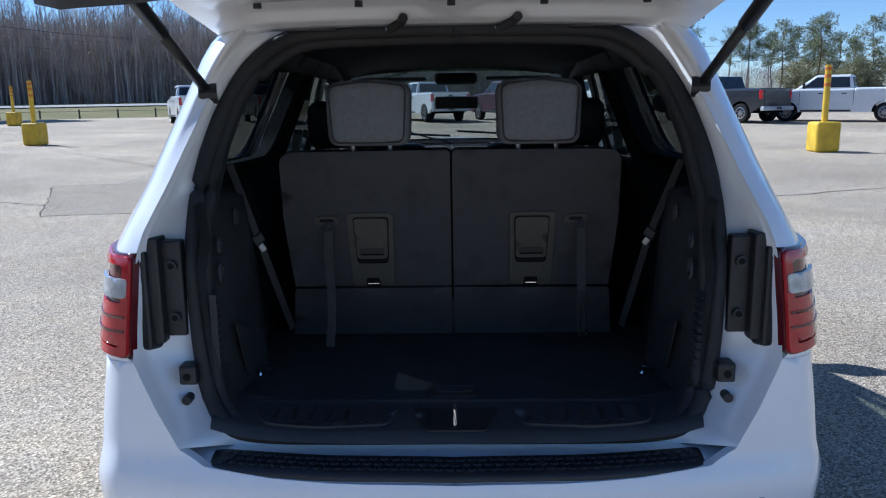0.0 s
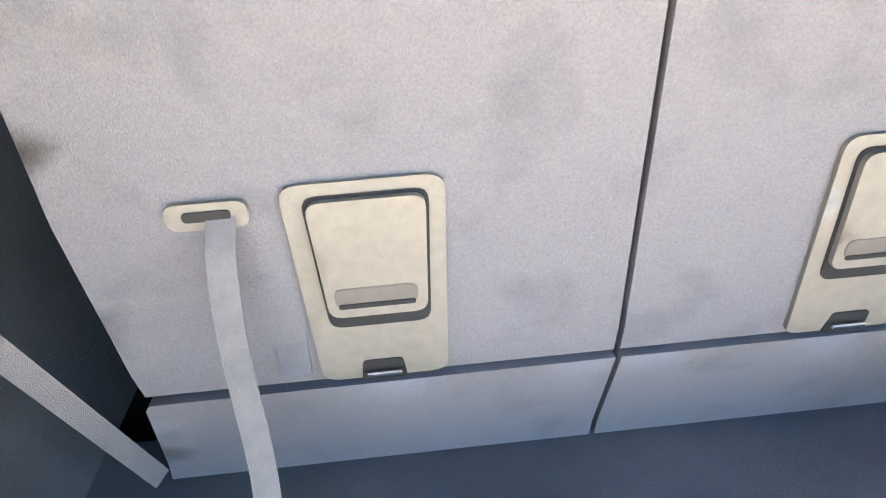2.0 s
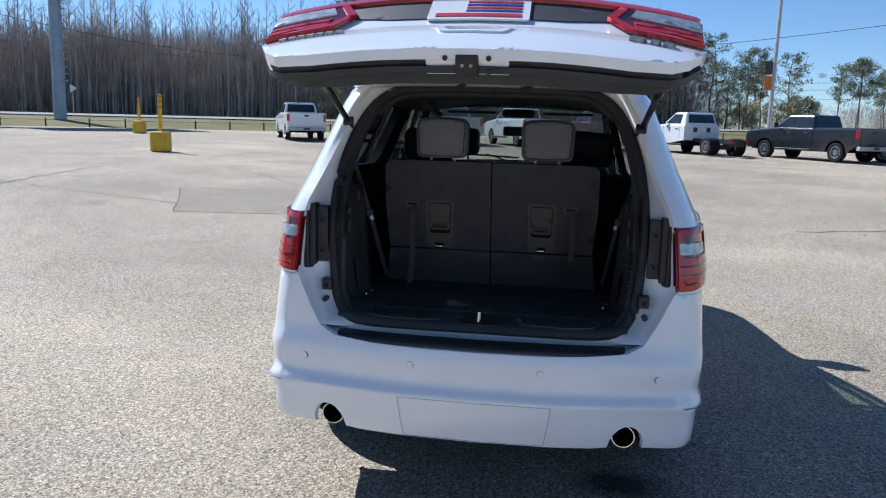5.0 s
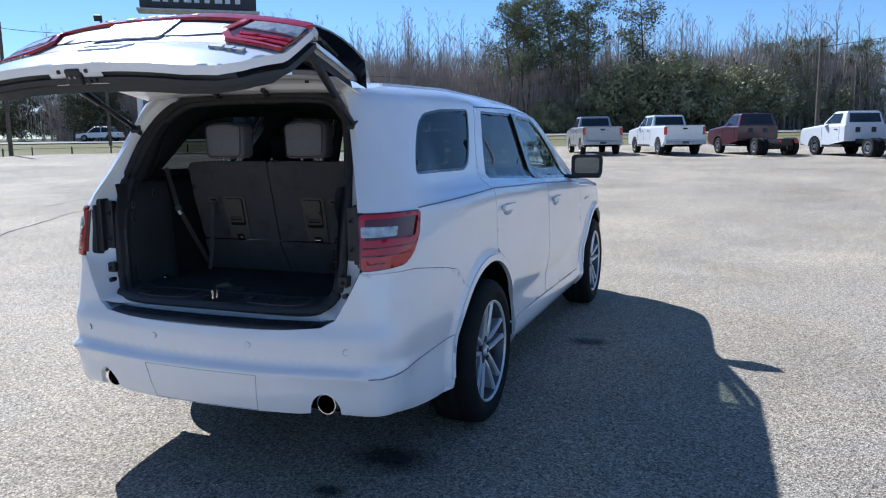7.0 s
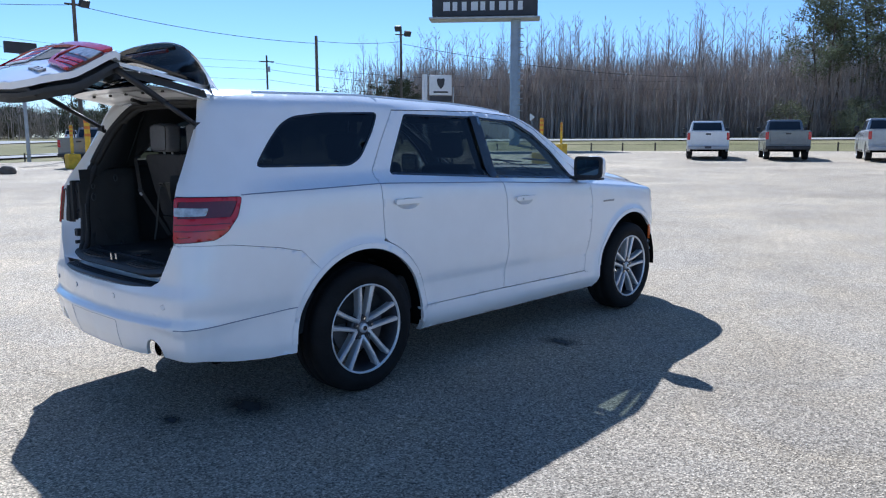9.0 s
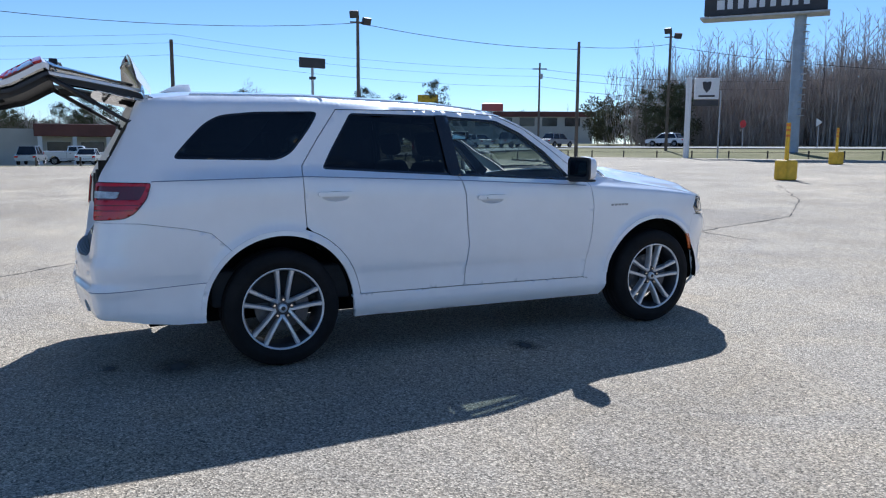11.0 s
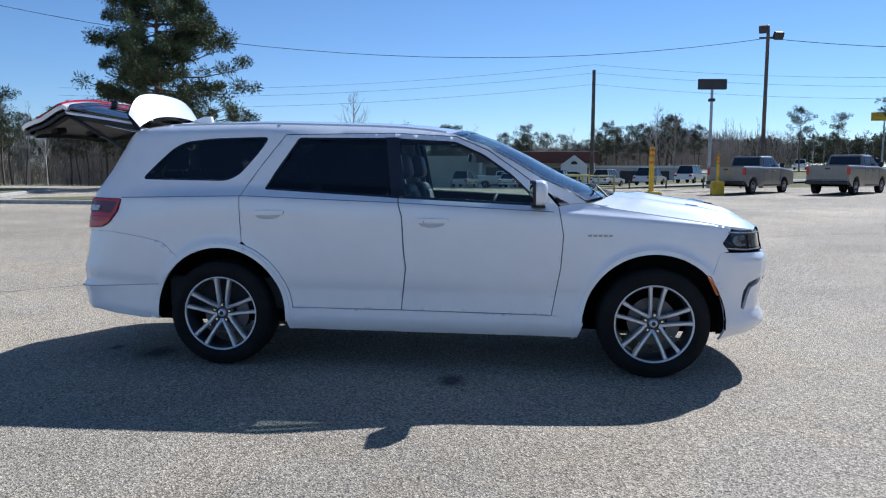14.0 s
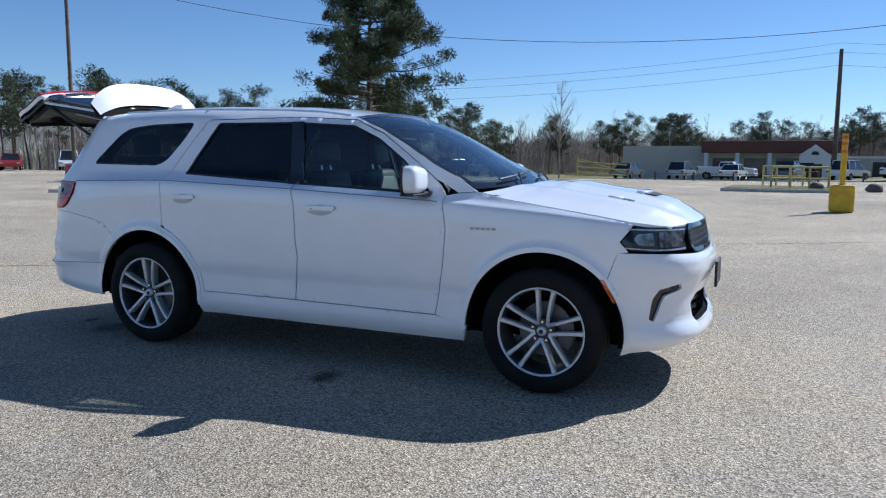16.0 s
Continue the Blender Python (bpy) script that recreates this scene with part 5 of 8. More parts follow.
LIN = sym([(0.0, 0.795), (0.40, 0.80), (0.50, 0.83), (0.57, 0.90), (0.605, 1.0), (0.61, 1.24), (0.0, 1.255)])
PULLS = [rounded([(a * 0.18, 0.86), (a * 0.33, 0.86), (a * 0.33, 0.925), (a * 0.18, 0.925)], 0.02) for a in (-1, 1)]
lin = skin("inner_lining", LIN, GI, TRIM, gate, [*PULLS], du=0.06, dv=0.03, depth=-0.03, label="dark plastic inner lining")
for pl_ in PULLS:
    skin("pull_cup", shrink(pl_, -0.005), GI, BLACK, lin, off=-0.035, depth=0.0)
skin("steel_rim", GOUT, lambda x, z, off=0: GI(x * 0.985, min(z, 1.25), off - 0.03), TRIM, gate, [shrink(LIN, 0.02)], du=0.06, dv=0.03, depth=-0.02)
for a in (-1, 1):
    skin("pillar_lining", rounded([(a * 0.62, 1.26), (a * 0.56, 1.26), (a * 0.48, 1.62), (a * 0.53, 1.67)], 0.01), GI, TRIM, gate, du=0.06, dv=0.05, depth=-0.04)
    skin("steel_edge", [(a * 0.665, 1.24), (a * 0.615, 1.24), (a * 0.52, 1.66), (a * 0.555, 1.68)], GI, WHITE, gate, off=-0.03, du=0.06, dv=0.05, depth=-0.02)
BACK = HINGE.inverted()


def header(v, u):
    stamp = 0.012 * (1 if 0.30 < v < 0.72 and 0.10 < abs(u) < 0.86 else 0)
    fold = 0.03 * (1 if v < 0.01 else 0)
    return BACK @ Vector((u * (0.560 + 0.03 * v), 0.372 - 0.27 * v - 0.03 * u * u * (1 - v) * 0 + 0.03 * abs(u) ** 3, 1.697 + 0.058 * v + stamp + fold - 0.018 * abs(u) ** 4))


sheet("header_steel", header, [-1 + k / 15 for k in range(31)], [0.0, 0.02, 0.1, 0.2, 0.29, 0.32, 0.45, 0.6, 0.70, 0.73, 0.85, 1.0], WHITE, gate, "bare white painted inner steel", thick=0.006)
for x in (-0.13, 0.13):
    bm = bmesh.new()
    pipe(bm, [BACK @ Vector(p) for p in ((x - 0.02, 0.375, 1.690), (x - 0.015, 0.34, 1.688), (x + 0.012, 0.31, 1.70), (x + 0.02, 0.27, 1.706))], 0.011, 8)
    part("rubber_stop", bm, RUBBER, gate)
for x in (-0.42, -0.2, 0.0, 0.2, 0.42):
    part("grommet", bar(BACK @ Vector((x, 0.19, 1.735)), BACK @ Vector((x, 0.19, 1.722)), 0.009, n=10), BLACK, gate)


# the closing edge of the gate: dark lining, white latch plate, two grip slots
def closing(v, x):
    p = G(x, table(abs(x), [0.0, 0.45, 0.55, 0.60], [0.776, 0.779, 0.80, 0.845]))
    return p + Vector((0, 0.006 + 0.076 * v, 0.004 + 0.022 * v * v))


sheet("lower_lining", closing, [-0.585 + 1.17 * k / 28 for k in range(29)], [0, 0.15, 0.4, 0.7, 1.0], TRIM, gate, "dark plastic lower lining", flip=True, thick=0.01, down=Vector((0, 0, 1)))
lp = sheet("latch_plate", lambda v, x: closing(v, x) + Vector((0, 0, -0.006)), [-0.115, -0.10, -0.05, 0, 0.05, 0.10, 0.115], [0.05, 0.3, 0.6, 0.95], WHITE, gate, "white painted latch plate", flip=True)
part("latch", cube(-0.032, 0.032, closing(0.15, 0).y, closing(0.9, 0).y, 0.764, 0.785, bevel=0.006), BLACK, lp)
for x, v in ((-0.06, 0.25), (0.06, 0.25), (0.085, 0.7), (0.06, 0.75), (-0.012, 0.5), (0.012, 0.5)):
    c = closing(v, x)
    part("screw", bar((x, c.y, 0.780), (x, c.y, 0.768 if abs(x) > 0.02 else 0.760), 0.0075 if abs(x) > 0.02 else 0.005, n=10), BLACK if abs(x) > 0.02 else STEEL, lp)
for a in (-1, 1):
    sheet("grip_slot", lambda v, x: closing(v, x) + Vector((0, 0, -0.005)), [a * 0.26 + 0.085 * k / 4 for k in range(-4, 5)], [0.25, 0.5, 0.8], BLACK, gate, flip=True)
for x in (-0.34, 0.34):
    h = new("gate_hinge")
    h.parent = car
    bm = bmesh.new()
    box(bm, x - 0.03, x - 0.018, 0.34, 0.46, 1.700, 1.728, bevel=0.003)
    box(bm, x + 0.018, x + 0.03, 0.34, 0.46, 1.700, 1.728, bevel=0.003)
    tube(bm, (x - 0.035, 0.42, 1.722), (x + 0.035, 0.42, 1.722), 0.012, n=10)
    part("hinge_arm", bm, WHITE, h)
    part("hinge_cover", cube(x - 0.06, x + 0.06, 0.395, 0.425, 1.690, 1.71, bevel=0.008), BLACK, h)

# ---- wheels ----
def lathe(bm, prof, n=48, closed=False):
    """Turns a profile of (x, r) round the x axis."""
    rings = []
    for x, r in prof:
        rings.append([bm.verts.new((x, r * math.cos(2 * math.pi * k / n), r * math.sin(2 * math.pi * k / n))) for k in range(n)])
    for a, b in zip(rings, rings[1:] + (rings[:1] if closed else [])):
        for k in range(n):
            bm.faces.new((a[k], b[k], b[(k + 1) % n], a[(k + 1) % n]))
    return bm


def wheel(parent):
    w = new("wheel")
    w.parent = parent
    bm = bmesh.new()
    lathe(bm, [(-0.13, 0.262), (-0.135, 0.30), (-0.128, 0.345), (-0.10, 0.372), (-0.085, 0.377), (-0.078, 0.370), (-0.07, 0.378), (-0.03, 0.380), (-0.026, 0.371), (-0.018, 0.380),
               (0.03, 0.380), (0.036, 0.371), (0.044, 0.379), (0.085, 0.375), (0.10, 0.370), (0.118, 0.352), (0.127, 0.32), (0.130, 0.305), (0.127, 0.300), (0.125, 0.28), (0.112, 0.262)], 64)
    part("tyre", bm, TYRE, w, "black road tyre", smooth=True)
    bm = bmesh.new()
    lathe(bm, [(0.108, 0.254), (0.116, 0.258), (0.118, 0.266), (0.110, 0.270), (0.085, 0.268)], 64)
    rim = part("rim", bm, ALLOY, w, "polished alloy rim with ten paired spokes", smooth=True)
    bm = bmesh.new()
    lathe(bm, [(0.108, 0.255), (0.085, 0.246), (0.02, 0.242), (-0.10, 0.25)], 48)
    part("barrel", bm, ALLOYDARK, rim, smooth=True)
    for k in range(5):
        for e in (-1, 1):
            a0 = radians(90 + 72 * k + e * 11.5)
            bm = bmesh.new()
            secs = []
            for r, a, wd, x in ((0.030, a0 + e * radians(26), 0.013, 0.070), (0.062, a0 + e * radians(15), 0.0140, 0.082), (0.10, a0 + e * radians(6), 0.0128, 0.092),
                                (0.18, a0 + e * radians(1.0), 0.0130, 0.101), (0.235, a0, 0.0145, 0.105), (0.259, a0, 0.0190, 0.107)):
                c, sn_ = math.cos(a), math.sin(a)
                t = (-sn_, c)
                secs.append([bm.verts.new((x + dx, r * c + t[0] * ww, r * sn_ + t[1] * ww)) for ww, dx in (
                    (-wd, -0.010), (-wd * 0.55, 0), (wd * 0.55, 0), (wd, -0.010), (wd * 0.8, -0.055), (-wd * 0.8, -0.055))])
            for p, q in zip(secs, secs[1:]):
                for i in range(6):
                    bm.faces.new((p[i], p[(i + 1) % 6], q[(i + 1) % 6], q[i]))
            bmesh.ops.recalc_face_normals(bm, faces=bm.faces)
            part("spoke", bm, ALLOY, rim)
    bm = bmesh.new()
    lathe(bm, [(0.078, 0.0005), (0.078, 0.040), (0.070, 0.050), (0.066, 0.072), (0.055, 0.078), (0.02, 0.078)], 40)
    part("hub", bm, ALLOYDARK, rim, smooth=True)
    bm = bmesh.new()
    lathe(bm, [(0.096, 0.0005), (0.095, 0.022), (0.091, 0.028), (0.070, 0.030)], 28)
    part("centre_cap", bm, ALLOY, rim, smooth=True)
    part("cap_emblem", bar((0.0955, 0, 0), (0.0975, 0, 0), 0.014, n=16), BLACK, rim)
    for k in range(5):
        a = radians(90 + 72 * k)
        bm = bmesh.new()
        lathe(bm, [(0.080, 0.017), (0.086, 0.017), (0.086, 0.012), (0.070, 0.012)], 14)
        ob = part("nut_well", bm, ALLOYDARK, rim)
        ob.location = (0, 0.058 * math.cos(a), 0.058 * math.sin(a))
        part("wheel_nut", bar((0.065, 0.058 * math.cos(a), 0.058 * math.sin(a)), (0.090, 0.058 * math.cos(a), 0.058 * math.sin(a)), 0.0095, 0.008, n=6), CHROME, rim)
    bm = bmesh.new()
    lathe(bm, [(0.0, 0.07), (0.0, 0.165), (-0.025, 0.165), (-0.025, 0.07)], 40)
    part("brake_disc", bm, DISC, w)
    bm = bmesh.new()
    prism(bm, [(0.10 * math.cos(radians(a)), 0.10 * math.sin(radians(a))) for a in range(-32, 33, 8)] + [(0.185 * math.cos(radians(a)), 0.185 * math.sin(radians(a))) for a in range(32, -33, -8)], -0.05, 0.035,
          m=Matrix(((0, 0, 1, 0), (1, 0, 0, 0), (0, 1, 0, 0), (0, 0, 0, 1))))
    part("caliper", bm, ALLOYDARK, w)
    return w


for hy, hz in HUBS:
    for a in (1, -1):
        w = wheel(car)
        w.location = (a * 0.795, hy, 0.380)
        w.rotation_euler = (radians(-5 if hy > 2 else -3), 0, 0 if a > 0 else math.pi)
        # dark wheel housing
        bm = bmesh.new()
        n = 22
        prev = None
        for k in range(n + 1):
            t = radians(-4 + 188 * k / n)
            cy, cz = hy + 0.475 * math.cos(t), hz + 0.475 * math.sin(t)
            row = [bm.verts.new((a * x, cy, cz)) for x in (0.885, 0.55)]
            if prev:
                bm.faces.new((prev[0], row[0], row[1], prev[1]))
            prev = row
        vsb = [bm.verts.new((a * 0.55, hy + 0.475 * math.cos(radians(-4 + 188 * k / n)), hz + 0.475 * math.sin(radians(-4 + 188 * k / n)))) for k in range(n + 1)]
        bm.faces.new(vsb)
        part("wheel_housing", bm, DARK, car)
# underbody
bm = bmesh.new()
box(bm, -0.54, 0.54, 0.35, 4.75, 0.26, 0.42)
box(bm, -0.84, 0.84, 1.72, 3.60, 0.27, 0.42)
box(bm, -0.60, 0.60, 4.68, 4.86, 0.32, 0.5)
box(bm, -0.70, 0.70, 0.14, 0.60, 0.40, 0.62)
# plate added under the nose to stop sun leaking through
prism(bm, [(0.0, 4.96), (0.35, 4.93), (0.55, 4.88), (0.70, 4.76), (0.74, 4.66), (-0.74, 4.66), (-0.70, 4.76), (-0.55, 4.88), (-0.35, 4.93)][::-1], 0.33, 0.36)
prism(bm, [(0.0, 0.05), (0.50, 0.12), (0.66, 0.20), (0.74, 0.36), (0.76, 0.62), (-0.76, 0.62), (-0.74, 0.36), (-0.66, 0.20), (-0.50, 0.12)][::-1], 0.42, 0.45)
part("underbody", bm, DARK, car)
part("axle", bar((-0.7, 1.13, 0.34), (0.7, 1.13, 0.34), 0.05), DARK, car)
# unseen filler added inside the nose to block leaking sunlight
bm = bmesh.new()
prism(bm, [(0.0, 4.95), (0.30, 4.93), (0.50, 4.87), (0.66, 4.77), (0.74, 4.66), (0.74, 4.0), (-0.74, 4.0), (-0.74, 4.66), (-0.66, 4.77), (-0.50, 4.87), (-0.30, 4.93)][::-1], 0.36, 0.90)
part("nose_light_block", bm, DARK, car)
skin("bumper_liner", [(S(4.62), 0.30), (S(4.62), 1.0), (-S(4.62), 1.0), (-S(4.62), 0.30)], P, DARK, car, off=-0.04, depth=0.0, du=0.08, dv=0.05)

# ---- mirrors ----
for a in (1, -1):
    mir = new("door_mirror")
    mir.parent = car
    bm = bmesh.new()
    bmesh.ops.create_uvsphere(bm, u_segments=28, v_segments=16, radius=1.0)
    for v in bm.verts:
        x, y, z = v.co
        sx, sy, sz = (math.copysign(abs(t) ** 0.55, t) for t in (x, y, z))
        v.co = Vector((a * (0.985 + 0.118 * sx), 3.37 + 0.075 * (sy if sy > 0 else sy * 0.35) - 0.02 * sx * 0, 1.262 + 0.088 * sz * (1 - 0.12 * (sx < 0))))
    if a < 0:
        bmesh.ops.reverse_faces(bm, faces=bm.faces)
    part("mirror_shell", bm, WHITE, mir, smooth=True)
    bm = bmesh.new()
    prism(bm, rounded([(-0.092, -0.060), (0.092, -0.060), (0.097, 0.060), (-0.088, 0.060)], 0.028), 0.0, 0.008, m=pose(a * 0.985, 3.3405, 1.262, 91, 0, a * 6))
    part("mirror_glass", bm, MIRROR, mir, "mirror glass")
    bm = bmesh.new()
    prism(bm, rounded([(-0.118, -0.084), (0.118, -0.084), (0.122, 0.084), (-0.116, 0.084)], 0.035), -0.012, 0.004, m=pose(a * 0.985, 3.3405, 1.262, 91, 0, a * 6), bevel=0.003)
    part("bezel", bm, BLACK, mir)
    part("mirror_foot", cube(min(a * 0.80, a * 0.93), max(a * 0.80, a * 0.93), 3.36, 3.43, 1.158, 1.19, bevel=0.01), BLACK, mir)
    part("mirror_base", cube(a * 0.985 - 0.10, a * 0.985 + 0.10, 3.335, 3.43, 1.165, 1.182, bevel=0.008), BLACK, mir)


# ---- inside the car ----
def lining(y0, y1, z0, z1):
    return yz((y0, z0), (y1, z0), (y1, z1), (y0, z1))


for surf, _ in BOTH:
    skin("cabin_lining", yz((0.40, 0.88), (1.60, 0.88), (1.75, 0.62), (3.50, 0.62), (3.50, 1.20), (3.20, 1.44), (2.8, 1.625), (2.2, 1.685), (1.39, 1.70), (0.52, 1.68), (0.44, 1.30)), surf, TRIM, car,
         [shrink(QWIN, 0.015), shrink(DWIN_R, 0.012), shrink(DWIN_F, 0.012)], off=-0.055, depth=0.045, du=0.10, dv=0.06, edge=0.05, flip=True)
for a in (-1, 1):
    # pillar trim beside the tail opening
    vs, fs = [], []
    zs = [0.83 + 0.045 * k for k in range(20)]
    for z in zs:
        xi = table(z, [0.79, 0.86, 1.1, 1.25, 1.40, 1.52, 1.61, 1.69], [0.52, 0.565, 0.592, 0.594, 0.575, 0.54, 0.49, 0.41]) * 0.965
        yi = REAR_Y(z) + 0.01
        q = P(S(0.50), max(z, 0.85), -0.06)
        vs += [(a * xi, yi, z), (a * (xi - 0.012), yi + 0.04, z), (a * (0.35 * xi + 0.65 * q.x - 0.03), yi * 0.4 + 0.6 * q.y, z), (a * q.x, q.y + 0.02, z)]
    for i in range(len(zs) - 1):
        for k in range(3):
            q = (i * 4 + k, i * 4 + k + 1, i * 4 + k + 5, i * 4 + k + 4)
            fs.append(q if a > 0 else q[::-1])
    raw("pillar_trim", vs, fs, TRIM, car, "dark plastic pillar trim", smooth=True)
    # carpeted side panel of the boot
    vs, fs = [], []
    ys = [0.13, 0.17, 0.22, 0.30, 0.38, 0.44, 0.47, 0.52, 0.80, 1.0, 1.25]
    zz = [0.826, 0.86, 0.95, 1.05, 1.15, 1.24, 1.29, 1.31]
    for y in ys:
        for z in zz:
            x = table(z, [0.826, 0.90, 1.05, 1.2, 1.29, 1.31], [0.505, 0.515, 0.525, 0.535, 0.55, 0.555 + 0.085 * min(1, max(0, (y - 0.2) / 0.3))]) + table(y, [0.13, 0.2, 0.4, 0.44, 0.47, 0.52, 1.25], [0.045 if z < 1.2 else 0.02, 0.02, 0.0, 0.0, 0.02, 0.075, 0.08])
            vs.append((a * x, y, z + (0.02 * (y - 0.6) if z > 1.2 else 0)))
    for i in range(len(ys) - 1):
        for k in range(len(zz) - 1):
            q = (i * 8 + k, i * 8 + k + 1, i * 8 + k + 9, i * 8 + k + 8)
            fs.append(q if a > 0 else q[::-1])
    sidep = raw("boot_side_panel", vs, fs, CARPET, car, "charcoal carpeted side panel of the boot", smooth=True)
    # row of notches, clips and a storage pocket on the side panel
    for k in range(11):
        z = 0.90 + 0.0185 * k
        bm = bmesh.new()
        prism(bm, [(-0.008, -0.009), (0.014, 0.0), (-0.008, 0.009)], -0.006, 0.010, m=Matrix.Translation((a * 0.553, 0.155 + 0.0, z)) @ pose(0, 0, 0, 90, 0, 90 if a < 0 else -90))
        part("notch", bm, TRIM, sidep)
    for y, z, r in ((0.20, 1.135, 0.016), (0.20, 1.20, 0.012), (0.34, 1.245, 0.014)):
        bm = bmesh.new()
        lathe(bm, [(0.0, r), (0.006, r * 0.95), (0.006, r * 0.55), (0.002, r * 0.5)], 18)
        ob = part("clip", bm, TRIM, sidep)
        ob.matrix_local = Matrix.Translation((a * 0.545, y, z)) @ pose(0, 0, 0, 0, 0, 180 if a > 0 else 0) @ Matrix.Diagonal((1, 1, 1.6, 1))
    bm = bmesh.new()
    prism(bm, rounded([(0.20, 1.01), (0.21, 0.99), (0.265, 0.865), (0.46, 0.90), (0.455, 0.91)], 0.008), -0.002, 0.0012, m=Matrix(((0, 0, -a, a * 0.517), (1, 0, 0, 0), (0, 1, 0, 0), (0, 0, 0, 1))))
    part("storage_pocket", bm, CARPET, sidep)
    # cargo hook
    bm = bmesh.new()
    pipe(bm, [(a * 0.475, 0.335, 0.833), (a * 0.475, 0.33, 0.85), (a * 0.505, 0.33, 0.85), (a * 0.505, 0.335, 0.833)], 0.006, 6)
    hk = part("cargo_hook", bm, CHROME, car, "chrome cargo tie-down loop")
    # seat belt
    belt = new("seat_belt")
    belt.parent = car
    top, buck, low = Vector((a * 0.598, 0.50, 1.36)), Vector((a * 0.53, 0.49 if a < 0 else 0.53, 1.160)), Vector((a * 0.487, 0.65, 0.86))
    for p, q in ((top, buck), (buck, low)):
        d = (q - p).normalized()
        sdv = d.cross(Vector((-a * 0.8, -0.6, 0))).normalized() * 0.011
        nv = d.cross(sdv).normalized() * 0.0012
        vs = [p - sdv - nv, p + sdv - nv, q + sdv - nv, q - sdv - nv, p - sdv + nv, p + sdv + nv, q + sdv + nv, q - sdv + nv]
        raw("webbing", [tuple(v) for v in vs], [(0, 1, 2, 3), (7, 6, 5, 4), (0, 4, 5, 1), (1, 5, 6, 2), (2, 6, 7, 3), (3, 7, 4, 0)], BELT, belt)
    bm = cube(-0.016, 0.016, -0.005, 0.005, -0.014, 0.014, bevel=0.004, m=Matrix.Translation(buck) @ pose(0, 0, 0, 0, a * 30, a * -35))
    part("buckle_stop", bm, BLACK, belt)
    bm = cube(-0.008, 0.008, -0.002, 0.002, -0.012, 0.010, bevel=0.002, m=Matrix.Translation(buck + Vector((-a * 0.01, -0.004, -0.022))) @ pose(0, 0, 0, 0, a * 35, a * -35))
    part("tongue", bm, STEEL, belt, "steel belt tongue")
# floor of the boot with its handle, and the sill behind it
bm = cube(-0.60, 0.60, 0.168, 0.76, 0.78, 0.830, bevel=0.006)
floor_ob = part("boot_floor", bm, CARPET, car, "black carpeted boot floor")
bm = bmesh.new()
prism(bm, rounded([(-0.062, 0.185), (0.052, 0.185), (0.050, 0.262), (-0.060, 0.262)], 0.02), 0.826, 0.8335)
fh = part("floor_handle", bm, BLACK, floor_ob)
bm = bmesh.new()
prism(bm, rounded([(-0.048, 0.206), (0.038, 0.206), (0.038, 0.232), (-0.048, 0.232)], 0.01), 0.832, 0.8365)
prism(bm, rounded([(-0.052, 0.242), (0.042, 0.242), (0.042, 0.252), (-0.052, 0.252)], 0.004), 0.832, 0.836)
part("grip", bm, TRIM, fh)
vs, fs = [], []
prof = [(0.030, 0.785), (0.040, 0.803), (0.055, 0.809), (0.150, 0.820), (0.172, 0.826)]
for k in range(25):
    x = -0.55 + 1.10 * k / 24
    for y, z in prof:
        vs.append((x, y + 0.035 * (x / 0.55) ** 4, z + 0.02 * (x / 0.55) ** 6))
for i in range(24):
    for k in range(4):
        q = i * 5 + k
        fs.append((q, q + 5, q + 6, q + 1))
sill = raw("boot_sill", vs, fs, TRIM, car, "dark plastic boot sill trim", smooth=True)
SILL_Y, SILL_Z = [p[0] for p in prof], [p[1] for p in prof]


def on_sill(x, y, lift=0.0):
    return Vector((x, y + 0.035 * (x / 0.55) ** 4, table(y, SILL_Y, SILL_Z) + 0.02 * (x / 0.55) ** 6 + lift))


for a in (-1, 1):
    pad = skin("sill_pad", rounded([(a * 0.15, 0.066), (a * 0.30, 0.052), (a * 0.43, 0.056), (a * 0.47, 0.130), (a * 0.125, 0.150)], 0.02), on_sill, TRIM, sill, off=0.006, depth=0.006, du=0.03, dv=0.02)
    for k in range(7):
        x = a * (0.17 + 0.04 * k)
        skin("slot", [(x - 0.006, 0.070), (x + 0.006, 0.070), (x + 0.009, 0.128), (x - 0.003, 0.128)], on_sill, BLACK, pad, off=0.0085, depth=0.003, du=0.05, dv=0.03)
rc = skin("striker_recess", rounded([(-0.07, 0.046), (0.07, 0.046), (0.10, 0.140), (-0.10, 0.140)], 0.014), on_sill, BLACK, sill, off=0.003, depth=0.003, du=0.03, dv=0.02)
bm = bmesh.new()
pipe(bm, [(-0.0, 0.052, 0.82), (0.0, 0.05, 0.855), (0.0, 0.075, 0.855), (0.0, 0.078, 0.82)], 0.005, 8)
part("striker", bm, CHROME, rc, "chrome latch striker")


# third-row seats, seen from behind
# dark plate added behind the seat gap to stop slits of light
part("seat_gap_block", cube(-0.035, 0.02, 0.63, 0.70, 1.02, 1.36, bevel=0.004), BLACKVINYL, car)


def back_y(z):
    return table(z, [0.84, 0.99, 1.02, 1.21, 1.39, 1.5], [0.69, 0.606, 0.592, 0.546, 0.502, 0.475])


